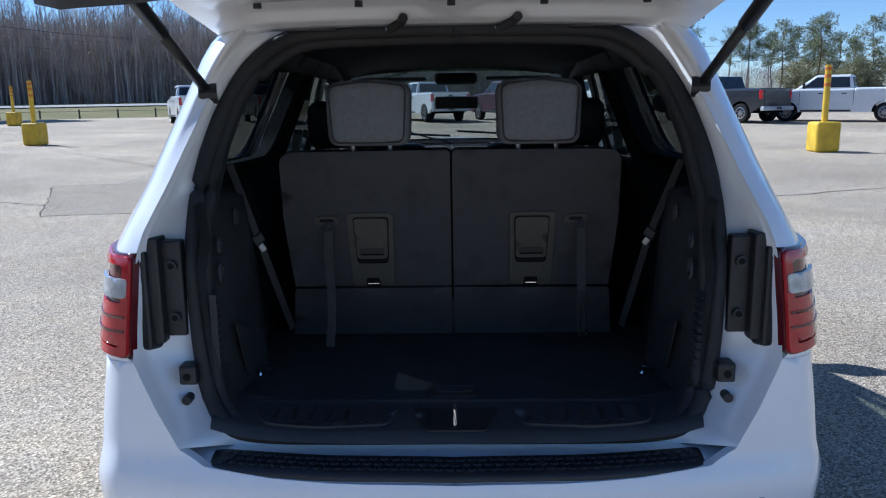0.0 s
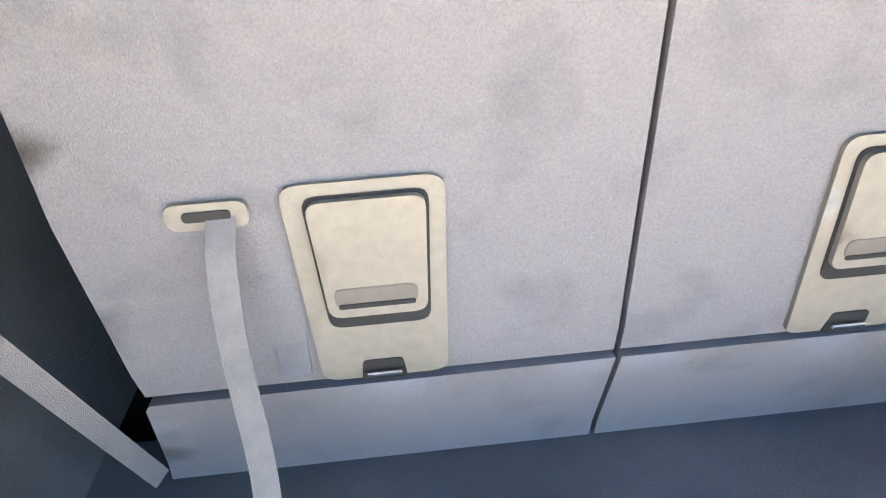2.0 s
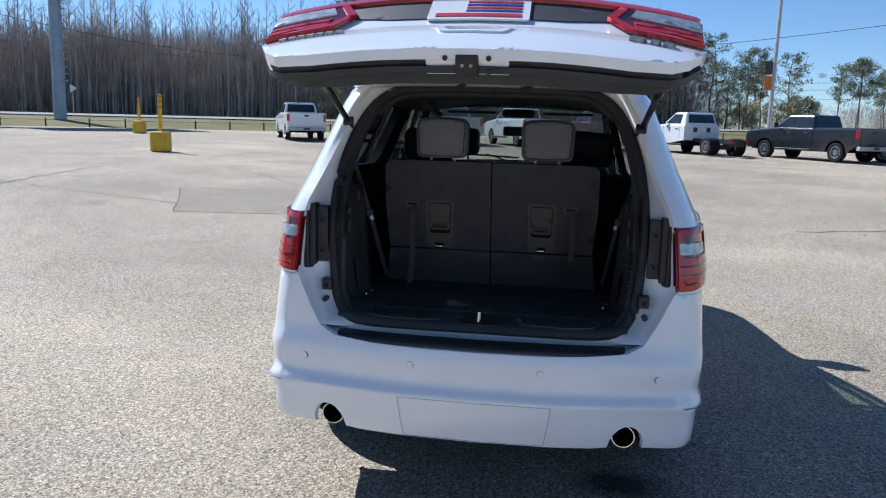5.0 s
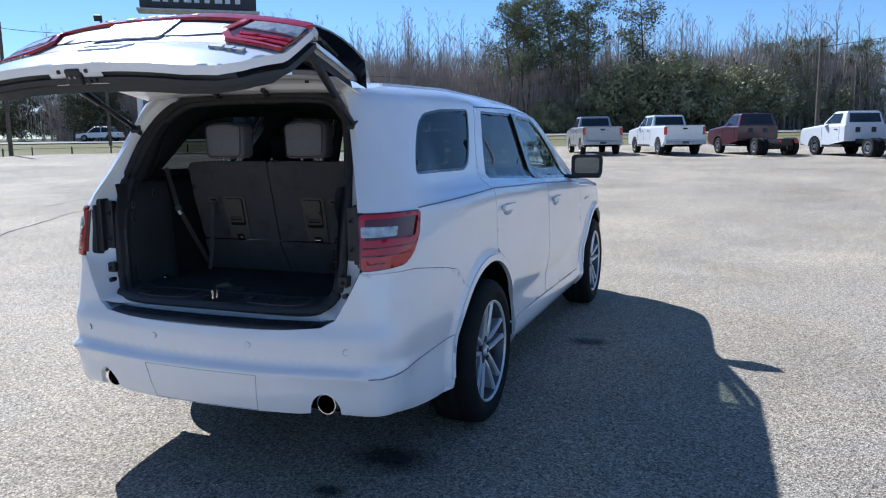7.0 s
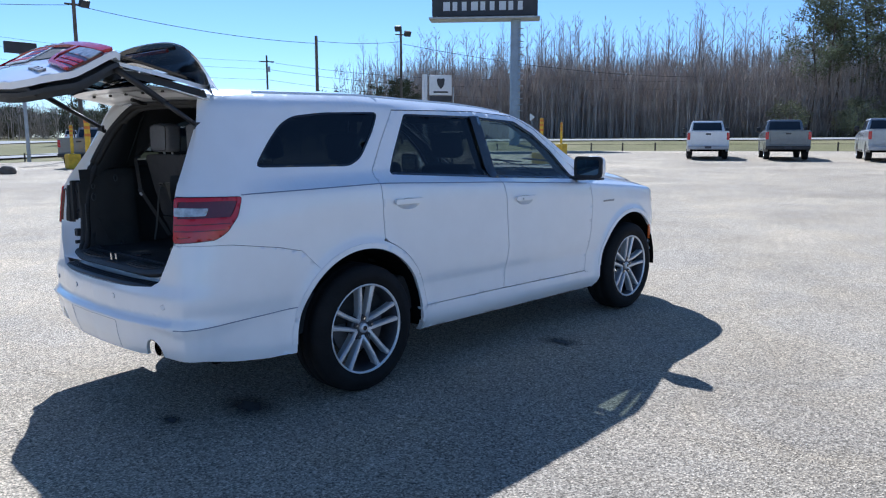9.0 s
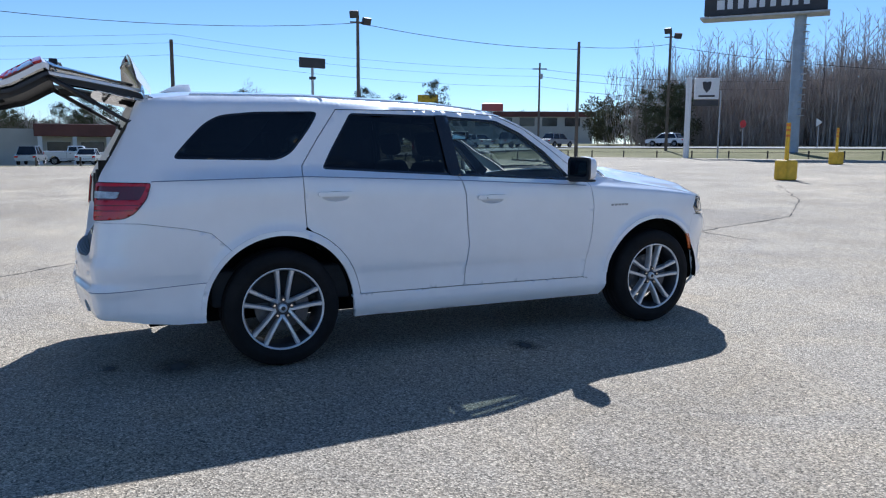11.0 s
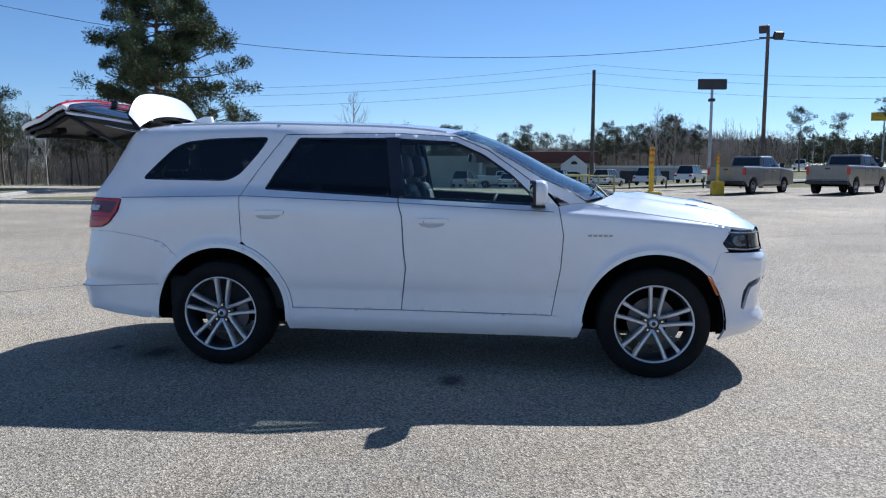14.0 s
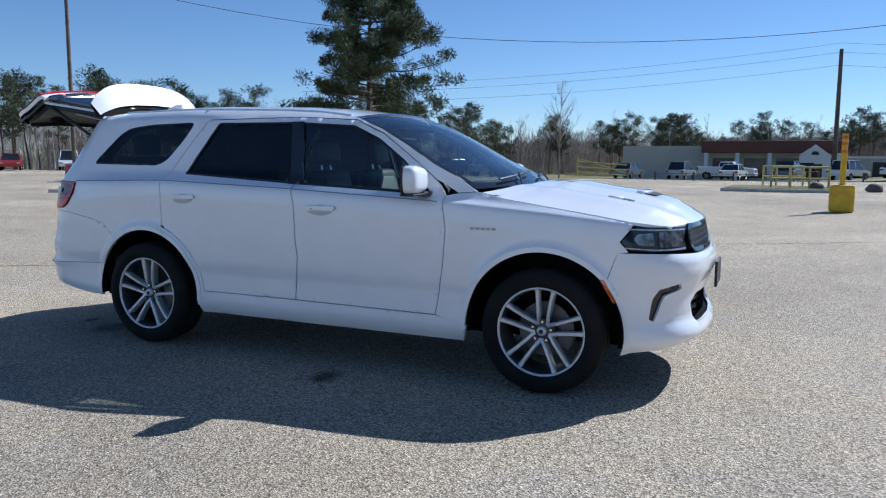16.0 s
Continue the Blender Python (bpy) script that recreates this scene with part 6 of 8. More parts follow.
for a in (-1, 1):
    seat = new("rear_seat")
    seat.parent = car
    seat["label"] = "folding third-row seat with grey carpeted back and headrest"
    xo = lambda z: table(z, [0.84, 1.0, 1.2, 1.36, 1.385], [0.445, 0.45, 0.458, 0.455, 0.435])

    def bk(u, z, off=0.0):
        return Vector((-0.008 + a * u * (1.005 if a < 0 else 0.985), back_y(z) - off + 0.010 * (1 - min(1, (1.39 - z) / 0.03)) ** 2, z))

    out = [(0.003, 1.0), (0.450, 1.0), (0.462, 1.2), (0.458, 1.36), (0.452, 1.376), (0.438, 1.387), (0.40, 1.390), (0.012, 1.392), (0.003, 1.384)]
    skin("seat_back", out, bk, SEATBACK, seat, du=0.05, dv=0.03, depth=0.11)
    flap = [(0.003, 0.832), (0.478, 0.832), (0.452, 0.985), (0.446, 0.994), (0.003, 0.996)]
    skin("lower_flap", flap, lambda u, z, off=0.0: bk(u, z, off + 0.010), SEATBACK, seat, du=0.06, dv=0.03, depth=0.02)
    pan = skin("latch_panel", rounded([(0.165, 1.002), (0.281, 1.002), (0.288, 1.220), (0.160, 1.220)], 0.016), bk, TAUPE, seat, off=0.006, depth=0.008, du=0.03, dv=0.02, label="taupe plastic release panel")
    # recess and slots are thin sheets; their shade is in the colour
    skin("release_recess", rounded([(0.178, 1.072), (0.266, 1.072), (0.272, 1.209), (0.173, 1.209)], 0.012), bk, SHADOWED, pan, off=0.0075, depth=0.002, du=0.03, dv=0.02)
    skin("release_lever", rounded([(0.180, 1.088), (0.264, 1.088), (0.269, 1.206), (0.176, 1.206)], 0.012), bk, TAUPE, pan, off=0.0145, depth=0.010, du=0.03, dv=0.02)
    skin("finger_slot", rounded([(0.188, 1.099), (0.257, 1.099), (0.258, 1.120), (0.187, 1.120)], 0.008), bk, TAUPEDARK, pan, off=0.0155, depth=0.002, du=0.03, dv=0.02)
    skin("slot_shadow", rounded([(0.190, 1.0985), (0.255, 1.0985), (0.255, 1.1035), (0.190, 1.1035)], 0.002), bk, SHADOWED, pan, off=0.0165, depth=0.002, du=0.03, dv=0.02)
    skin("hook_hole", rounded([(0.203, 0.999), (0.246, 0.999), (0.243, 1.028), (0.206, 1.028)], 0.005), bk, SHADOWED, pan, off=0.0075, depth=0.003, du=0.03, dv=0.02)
    part("anchor_bar", bar(bk(0.208, 1.012, 0.013), bk(0.240, 1.012, 0.013), 0.0022, n=6), CHROME, pan)
    bez = skin("strap_guide", rounded([(0.312, 1.188), (0.375, 1.188), (0.375, 1.212), (0.312, 1.212)], 0.010), bk, TAUPE, seat, off=0.007, depth=0.008, du=0.03, dv=0.02)
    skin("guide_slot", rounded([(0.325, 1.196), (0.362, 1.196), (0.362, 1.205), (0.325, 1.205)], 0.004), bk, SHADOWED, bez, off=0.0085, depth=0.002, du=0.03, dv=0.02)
    # pull strap hanging to the floor; one of the two hangs in a twisted loop
    if a < 0:
        way = [(0.343 + 0.004 * math.sin(k * 0.5), 1.20 - 0.34 * k / 14, 0.0) for k in range(15)]
    else:
        way = [(0.343, 1.20 - 0.19 * k / 8, 0.0) for k in range(9)]
        way += [(0.343 + 0.006 * math.sin(k * 1.57 / 3) + 0.008 * k / 5, 1.01 - 0.11 * k / 5, min(1.0, k / 2)) for k in range(1, 6)]
        way += [(0.349 - 0.012 * math.cos(t * math.pi / 6 + math.pi) * 1.0, 0.90 - 0.012 * math.sin(t * math.pi / 6), 1.0) for t in range(0, 7)]
        way += [(0.336 + 0.005 * k / 5, 0.90 + 0.11 * k / 5, max(0.3, 1.0 - k / 8)) for k in range(1, 6)]
    vs, fs = [], []
    for k, (x, z, tw) in enumerate(way):
        y = min(back_y(z) - 0.016, 0.53 - 0.16 * (1.20 - z)) - (0.004 if k > 13 and a > 0 else 0) if k else back_y(1.2) - 0.006
        cx, cy = math.cos(tw * 1.25), math.sin(tw * 1.25)
        for w, t in ((-0.0115, 0), (0.0115, 0), (0.0115, 0.0022), (-0.0115, 0.0022)):
            vs.append((a * x + w * cx - t * cy, y + t * cx + w * cy, z))
    for i in range(len(way) - 1):
        for k in range(4):
            p = i * 4 + k
            q = i * 4 + (k + 1) % 4
            fs.append((p, q, q + 4, p + 4))
    raw("pull_strap", vs, fs, STRAP, seat, "grey webbing pull strap")
    bm = bmesh.new()
    box(bm, -0.106, 0.106, 0.470, 0.572, 1.406, 1.566, bevel=0.026, seg=5)
    bmesh.ops.subdivide_edges(bm, edges=[e for e in bm.edges if abs(e.verts[0].co.x - e.verts[1].co.x) > 0.1], cuts=6)
    for v in bm.verts:
        h = (v.co.z - 1.406) / 0.16
        v.co.z += 0.012 * h * (1 - (v.co.x / 0.106) ** 2)
        v.co.x *= 1 + 0.05 * math.sin(min(1.0, h * 1.1) * math.pi * 0.62)
        v.co.y -= 0.008 * (1 - (v.co.x / 0.11) ** 2) * (1 if v.co.y < 0.5 else 0)
    hr = part("headrest", bm, VINYL, seat, "grey leather headrest", smooth=True)
    hr.location.x = a * 0.222
    ring = rounded([(-0.092, 1.416), (0.092, 1.416), (0.100, 1.56), (0.0, 1.570), (-0.100, 1.56)], 0.022)
    bm = bmesh.new()
    pipe(bm, [(x, 0.470, z) for x, z in ring + ring[:1]], 0.0028, 6)
    part("piping", bm, BLACKVINYL, hr)
    for dx in (-0.05, 0.05):
        part("post", bar((dx, 0.54, 1.36), (dx, 0.53, 1.43), 0.007, n=8), STEEL, hr)
    bm = bmesh.new()
    box(bm, 0.02, 0.45, 0.68, 1.10, 0.80, 0.98, bevel=0.05, seg=3)
    if a < 0:
        bmesh.ops.scale(bm, vec=(-1, 1, 1), verts=bm.verts)
        bmesh.ops.reverse_faces(bm, faces=bm.faces)
    part("cushion", bm, BLACKVINYL, seat, smooth=True)
    part("tag", cube(a * 0.31 - 0.018, a * 0.31 + 0.010, back_y(1.05) - 0.001, back_y(1.05) + 0.004, 1.02, 1.065), TRIM, seat)


def car_seat(x, y, cover, face, label):
    s = new("seat")
    s.parent = car
    s["label"] = label
    s.location = (x, y, 0)
    bm = cube(-0.24, 0.24, -0.10, 0.42, 0.62, 0.78, bevel=0.05, seg=3)
    part("cushion", bm, cover, s, smooth=True)
    bm = cube(-0.235, 0.235, -0.08, 0.06, 0.0, 0.62, bevel=0.055, seg=3, m=Matrix.Translation((0, -0.08, 0.70)) @ pose(0, 0, 0, 14, 0, 0))
    part("backrest", bm, cover, s, smooth=True)
    bm = cube(-0.15, 0.15, 0.055, 0.075, 0.10, 0.55, bevel=0.02, m=Matrix.Translation((0, -0.08, 0.70)) @ pose(0, 0, 0, 14, 0, 0))
    part("insert", bm, face, s, smooth=True)
    bm = cube(-0.135, 0.135, -0.05, 0.05, 0.66, 0.84, bevel=0.04, seg=3, m=Matrix.Translation((0, -0.08, 0.70)) @ pose(0, 0, 0, 12, 0, 0))
    part("headrest", bm, cover, s, smooth=True)
    for dx in (-0.06, 0.06):
        part("post", bar((dx, -0.23, 1.28), (dx, -0.25, 1.38), 0.007, n=8), CHROME, s)


for x in (-0.42, 0.42):
    car_seat(x, 1.62, BLACKVINYL, VINYL, "black leather middle-row seat")
for x in (-0.38, 0.38):
    car_seat(x, 2.62, BLACKVINYL, VINYL, "black and grey leather front seat")
# dashboard, wheel, mirror, lining of the roof
bm = bmesh.new()
prism(bm, [(3.10, 0.70), (3.05, 0.95), (3.12, 1.06), (3.30, 1.10), (3.66, 1.13), (3.75, 0.7)], -0.74, 0.74, m=Matrix(((0, 0, 1, 0), (1, 0, 0, 0), (0, 1, 0, 0), (0, 0, 0, 1))), bevel=0.02)
part("dashboard", bm, shader("grey_dashboard", (0.09, 0.09, 0.095), 0.6, var=0.1), car)
bm = bmesh.new()
pts = [(0.185 * math.cos(2 * math.pi * k / 32), 0, 0.185 * math.sin(2 * math.pi * k / 32)) for k in range(33)]
pipe(bm, pts, 0.016, 10)
for ang in (0, 180, 270):
    tube(bm, (0, 0, 0), (0.18 * math.cos(radians(ang)), 0, 0.18 * math.sin(radians(ang))), 0.018, n=8)
tube(bm, (0, -0.02, 0), (0, 0.10, 0), 0.06, n=16)
sw = part("steering_wheel", bm, BLACKVINYL, car, smooth=True)
sw.matrix_local = pose(-0.37, 2.98, 1.03, -22, 0, 0)
bm = cube(-0.125, 0.125, -0.014, 0.014, -0.035, 0.035, bevel=0.014, seg=3)
rv = part("rear_view_mirror", bm, BLACK, car)
rv.matrix_local = pose(0.0, 2.86, 1.505, -8, 0, 0)
part("mirror_glass", cube(-0.115, 0.115, -0.017, -0.0145, -0.028, 0.028), CHROME, rv)
bm = cube(-0.11, 0.11, 2.45, 2.72, 1.60, 1.655, bevel=0.02)
part("roof_console", bm, TRIM, car)
sheet("headliner", lambda v, u: top_at(v, u) + Vector((0, 0, -0.045)), [u * 0.97 for u in U], [0.46 + 0.1 * k for k in range(23)], HEADLINER, car, flip=True)
for x in (-0.33, 0.33):
    part("sun_visor", cube(x - 0.17, x + 0.17, 2.60, 2.76, 1.622, 1.640, bevel=0.008, m=None), VINYL, car)
bm = cube(-0.80, 0.80, 0.70, 3.60, 0.40, 0.63, bevel=0.02)
part("cabin_floor", bm, CARPET, car)
bm = cube(-0.13, 0.13, 2.2, 3.15, 0.60, 0.92, bevel=0.04)
part("centre_console", bm, TRIM, car)


# ---- things round the car park ----
YELLOW = shader("yellow_paint", (0.62, 0.40, 0.02), 0.6, var=0.2, scale=3, bump=0.2)
ORANGE = shader("orange_band", (0.55, 0.16, 0.02), 0.6, var=0.15)
GALV = shader("galvanised_steel", (0.42, 0.43, 0.45), 0.5, metal=0.3, var=0.15, scale=2)
BLUEGREY = shader("blue_grey_paint", (0.30, 0.36, 0.45), 0.5, var=0.1, scale=1.5)
POLEWOOD = shader("weathered_pole", (0.13, 0.105, 0.085), 0.9, var=0.25, scale=2)
DARKPANEL = shader("dark_sign_back", (0.045, 0.045, 0.05), 0.6, var=0.2, scale=1)
SIGNWHITE = shader("sign_white", (0.70, 0.71, 0.72), 0.5, var=0.04)
WIRE = shader("cable", (0.03, 0.03, 0.03), 0.8)
WHEELALLOY = shader("truck_wheel_alloy", (0.30, 0.30, 0.31), 0.35, metal=0.7, var=0.1)
PANE = shader("dark_pane", (0.02, 0.024, 0.03), 0.12, var=0.3, scale=1.0)
PAINTS = {
    "white": shader("truck_white", (0.74, 0.74, 0.74), 0.3, var=0.03, coat=0.6),
    "silver": shader("truck_silver", (0.36, 0.37, 0.39), 0.35, metal=0.4, var=0.05, coat=0.6),
    "grey": shader("truck_grey", (0.16, 0.17, 0.18), 0.35, metal=0.3, var=0.05, coat=0.6),
    "pewter": shader("truck_pewter", (0.20, 0.19, 0.18), 0.35, metal=0.3, var=0.05, coat=0.6),
    "red": shader("truck_red", (0.055, 0.004, 0.010), 0.3, var=0.08, coat=0.6),
    "black": shader("truck_black", (0.014, 0.015, 0.02), 0.25, var=0.1, coat=0.6),
    "wine": shader("car_wine", (0.20, 0.014, 0.018), 0.3, var=0.08, coat=0.6),
    "bright red": shader("car_red", (0.35, 0.02, 0.02), 0.3, var=0.08, coat=0.6),
    "dark blue": shader("car_blue", (0.02, 0.03, 0.07), 0.3, var=0.08, coat=0.6),
}
SIDE = Matrix(((0, 0, 1, 0), (1, 0, 0, 0), (0, 1, 0, 0), (0, 0, 0, 1)))


def far_wheel(parent, x, y, r=0.40, w=0.26):
    ob = new("wheel")
    ob.parent = parent
    ob.location = (x, y, r)
    a = 1 if x > 0 else -1
    bm = bmesh.new()
    h = w / 2
    lathe(bm, [(-a * h, r * 0.55), (-a * h, r * 0.9), (-a * h * 0.8, r), (a * h * 0.8, r), (a * h, r * 0.92), (a * h, r * 0.66), (a * h * 0.9, r * 0.62)], 26)
    bmesh.ops.recalc_face_normals(bm, faces=bm.faces)
    part("tyre", bm, TYRE, ob)
    bm = bmesh.new()
    lathe(bm, [(a * h * 0.95, r * 0.64), (a * h * 0.98, r * 0.58), (a * h * 0.55, r * 0.50), (a * h * 0.62, r * 0.28), (a * h * 0.95, r * 0.22), (a * h * 0.98, 0.001)], 20)
    bmesh.ops.recalc_face_normals(bm, faces=bm.faces)
    rim = part("rim", bm, WHEELALLOY, ob)
    for k in range(8):
        bm = bmesh.new()
        t = math.pi * k / 4
        c = Vector((a * h * 0.585, r * 0.40 * math.cos(t), r * 0.40 * math.sin(t)))
        tube(bm, c - Vector((0.02, 0, 0)), c + Vector((0.02, 0, 0)), r * 0.085, n=8)
        part("rim_hole", bm, DARK, rim)
    return ob


def notched(pts, wheels, r):
    """A side profile (y, z) from nose to tail along the sill with wheel arches cut in."""
    out = []
    for y, z in pts:
        out.append((y, z))
    arch = []
    for c in wheels:
        arch += [(c + r * math.cos(radians(t)), 0.40 + r * math.sin(radians(t))) for t in range(180, -1, -20)]
    return out + arch


def pickup(x, y, turn, paint, label, bed=True):
    """A crew-cab pickup truck, or a chassis cab with a bare frame behind."""
    t = thing("pickup_truck" if bed else "chassis_cab_truck", label, "truck", "trucks parked along the grass", at=(x, y, rise(y) if beyond(x, y) <= 0 else ground_z(x, y) + 0.12), turn=turn)
    pm = PAINTS[paint]
    back = -2.95 if bed else -0.35
    bm = bmesh.new()
    prof = [(2.95, 0.55), (3.0, 0.75), (2.99, 1.14), (2.90, 1.24), (1.95, 1.33), (1.45, 1.38), (-0.75 if bed else back, 1.38)]
    if bed:
        prof += [(-0.78, 1.36), (-0.80, 1.41), (back, 1.42), (back, 0.68)]
    else:
        prof += [(back, 0.66)]
    wh = [-1.95, 1.85] if bed else [1.85]
    prism(bm, notched(prof, wh, 0.50), -0.99, 0.99, m=SIDE)
    soft = [e for e in bm.edges if abs(abs(e.verts[0].co.x) - 0.99) < 1e-4 and abs(e.verts[0].co.x - e.verts[1].co.x) < 1e-4 and min(e.verts[0].co.z, e.verts[1].co.z) > 1.0]
    bmesh.ops.bevel(bm, geom=soft, offset=0.09, segments=3, profile=0.5, affect="EDGES")
    part("body", bm, pm, t, smooth=False)
    # cab with its glass
    c0 = -0.78 if bed else back + 0.02
    bm = bmesh.new()
    lowr = [(-0.93, 1.62), (0.93, 1.62), (0.93, c0), (-0.93, c0)]
    topr = [(-0.76, 0.72), (0.76, 0.72), (0.76, c0 + 0.16), (-0.76, c0 + 0.16)]
    lv = [bm.verts.new((a, b, 1.30)) for a, b in lowr]
    tv = [bm.verts.new((a, b, 1.96)) for a, b in topr]
    bm.faces.new(tv[::-1])
    bm.faces.new(lv)
    for i in range(4):
        bm.faces.new((lv[i], tv[i], tv[(i + 1) % 4], lv[(i + 1) % 4]))
    bmesh.ops.bevel(bm, geom=[e for e in bm.edges], offset=0.085, segments=3, profile=0.5, affect="EDGES")
    bmesh.ops.recalc_face_normals(bm, faces=bm.faces)
    cab = part("cab", bm, pm, t)

    def at(fx, fy, fz):
        k = (fz - 1.30) / 0.66
        return (fx * (0.93 + (0.76 - 0.93) * k), fy, fz)

    def pane(name, q, out):
        vs = [Vector(v) + Vector(out) * 0.012 for v in q] + [Vector(v) - Vector(out) * 0.01 for v in q]
        raw(name, [tuple(v) for v in vs], [(0, 1, 2, 3), (7, 6, 5, 4), (0, 4, 5, 1), (1, 5, 6, 2), (2, 6, 7, 3), (3, 7, 4, 0)], PANE, cab)

    yb = lambda z: c0 + 0.16 * (z - 1.30) / 0.66
    yf = lambda z: 1.62 + (0.72 - 1.62) * (z - 1.30) / 0.66
    pane("rear_window", [(-0.74, yb(1.47), 1.47), (0.74, yb(1.47), 1.47), (0.68, yb(1.86), 1.86), (-0.68, yb(1.86), 1.86)], (0, -1, 0.1))
    pane("windscreen", [(-0.80, yf(1.42), 1.42), (0.80, yf(1.42), 1.42), (0.70, yf(1.88), 1.88), (-0.70, yf(1.88), 1.88)], (0, 1, 0.6))
    spans = [(c0 + 0.18, 0.20), (0.30, 1.22)] if bed else [(0.10, 1.22)]
    for a in (-1, 1):
        for y0, y1 in spans:
            front = y1 > 1
            pane("side_window", [at(a * 1.0, y0, 1.43), at(a * 1.0, y1, 1.43), at(a * 1.0, y1 - (0.52 if front else 0.0), 1.86), at(a * 1.0, y0 + (0.05 if not front else 0), 1.86)], (a, 0, 0.2))
        part("mirror", cube(min(a * 1.0, a * 1.22), max(a * 1.0, a * 1.22), 1.10, 1.20, 1.38, 1.62, bevel=0.04), BLACK, cab)
        for yd in ((0.25, 1.32, c0 + 0.02) if bed else (0.02, 1.32)):
            part("door_seam", cube(min(a * 0.985, a * 0.993), max(a * 0.985, a * 0.993), yd - 0.008, yd + 0.008, 0.70, 1.30), DARK, t)
        for yd in ((c0 + 0.28, 0.40) if bed else (0.16,)):
            part("door_handle", cube(min(a * 0.98, a * 1.015), max(a * 0.98, a * 1.015), yd, yd + 0.20, 1.16, 1.20, bevel=0.01), BLACK, t)
        part("side_step", cube(min(a * 0.90, a * 1.02), max(a * 0.90, a * 1.02), -0.7 if bed else -0.2, 1.25, 0.42, 0.50, bevel=0.02), BLACK, t)
        for zz in ((0.95,) if not bed else (0.95,)):
            part("headlamp", cube(min(a * 0.70, a * 0.98), max(a * 0.70, a * 0.98), 2.90, 2.995, 0.86, 1.02, bevel=0.02), SMOKE, t)
    if bed:
        for a in (-1, 1):
            part("tail_lamp", cube(min(a * 0.86, a * 1.0), max(a * 0.86, a * 1.0), back - 0.014, back + 0.10, 0.98, 1.34, bevel=0.02), REDLENS, t)
        part("tailgate", cube(-0.80, 0.80, back - 0.02, back + 0.03, 0.72, 1.40, bevel=0.025), pm, t)
        part("gate_handle", cube(-0.12, 0.12, back - 0.03, back, 1.22, 1.30, bevel=0.01), BLACK, t)
        bumperc = GALV if paint in ("white", "silver", "black") else BLACK
        part("rear_bumper", cube(-0.98, 0.98, back - 0.16, back + 0.02, 0.50, 0.68, bevel=0.03), bumperc, t)
        part("number_board", cube(-0.16, 0.16, back - 0.175, back - 0.155, 0.55, 0.66), DARKPANEL, t)
        part("bed_liner", cube(-0.84, 0.84, back + 0.06, -0.86, 1.415, 1.428), BLACK, t)
    else:
        for a in (-1, 1):
            part("frame_rail", cube(min(a * 0.38, a * 0.46), max(a * 0.38, a * 0.46), -3.1, back + 0.1, 0.55, 0.75), BLACK, t)
            part("rear_lamp", cube(min(a * 0.30, a * 0.45), max(a * 0.30, a * 0.45), -3.13, -3.09, 0.60, 0.70), REDLENS, t)
        part("fuel_tank", cube(-0.36, 0.36, -2.95, -2.35, 0.45, 0.75, bevel=0.04), BLACK, t)
        part("rear_axle", bar((-0.8, -1.95, 0.40), (0.8, -1.95, 0.40), 0.12), BLACK, t)
        for xv in (-0.48, 0.26):
            part("cab_vent", cube(xv, xv + 0.22, back - 0.02, back + 0.02, 1.04, 1.26, bevel=0.01), DARKPANEL, t)
    part("grille", cube(-0.68, 0.68, 2.93, 3.0, 0.80, 1.08, bevel=0.02), BLACK, t)
    part("front_bumper", cube(-0.98, 0.98, 2.88, 3.06, 0.45, 0.70, bevel=0.04), GALV, t)
    part("chassis", cube(-0.85, 0.85, -2.7 if bed else -0.4, 2.7, 0.40, 0.62), DARK, t)
    for yy in (1.85, -1.95):
        for a in (-1, 1):
            far_wheel(t, a * 0.86, yy)
            if not bed and yy < 0:
                far_wheel(t, a * 0.58, yy)
    return t


for x, y, turn, paint, label, bed in (
        (-13.7, 38.1, 26, "white", "white crew-cab pickup truck parked by the grass", True),
        (-10.0, 38.9, 24, "grey", "dark grey pickup truck seen from its tailgate", True),
        (-5.4, 39.2, 20, "silver", "silver pickup truck parked by the grass", True),
        (-1.6, 38.6, 24, "white", "white pickup truck with chrome bumper", True),
        (2.7, 37.6, 26, "red", "dark red chassis-cab truck with bare frame", False),
        (7.0, 35.6, 27, "white", "white chassis-cab truck with bare frame", False),
        (11.7, 33.6, 32, "black", "black crew-cab pickup truck with chrome wheels", True),
        (16.4, 32.5, 58, "white", "white crew-cab pickup truck parked askew", True),
        (22.8, 35.2, 58, "white", "white pickup truck beside another one", True),
        (-36.3, 15.2, 50, "pewter", "pewter grey pickup truck standing in the open car park", True),
        (-34.9, 19.6, 50, "pewter", "pewter grey pickup truck standing in the open car park", True),
        (-84.0, 0.4, -8, "white", "white crew-cab pickup truck outside the shop", True)):
    pickup(x, y, turn, paint, label, bed)


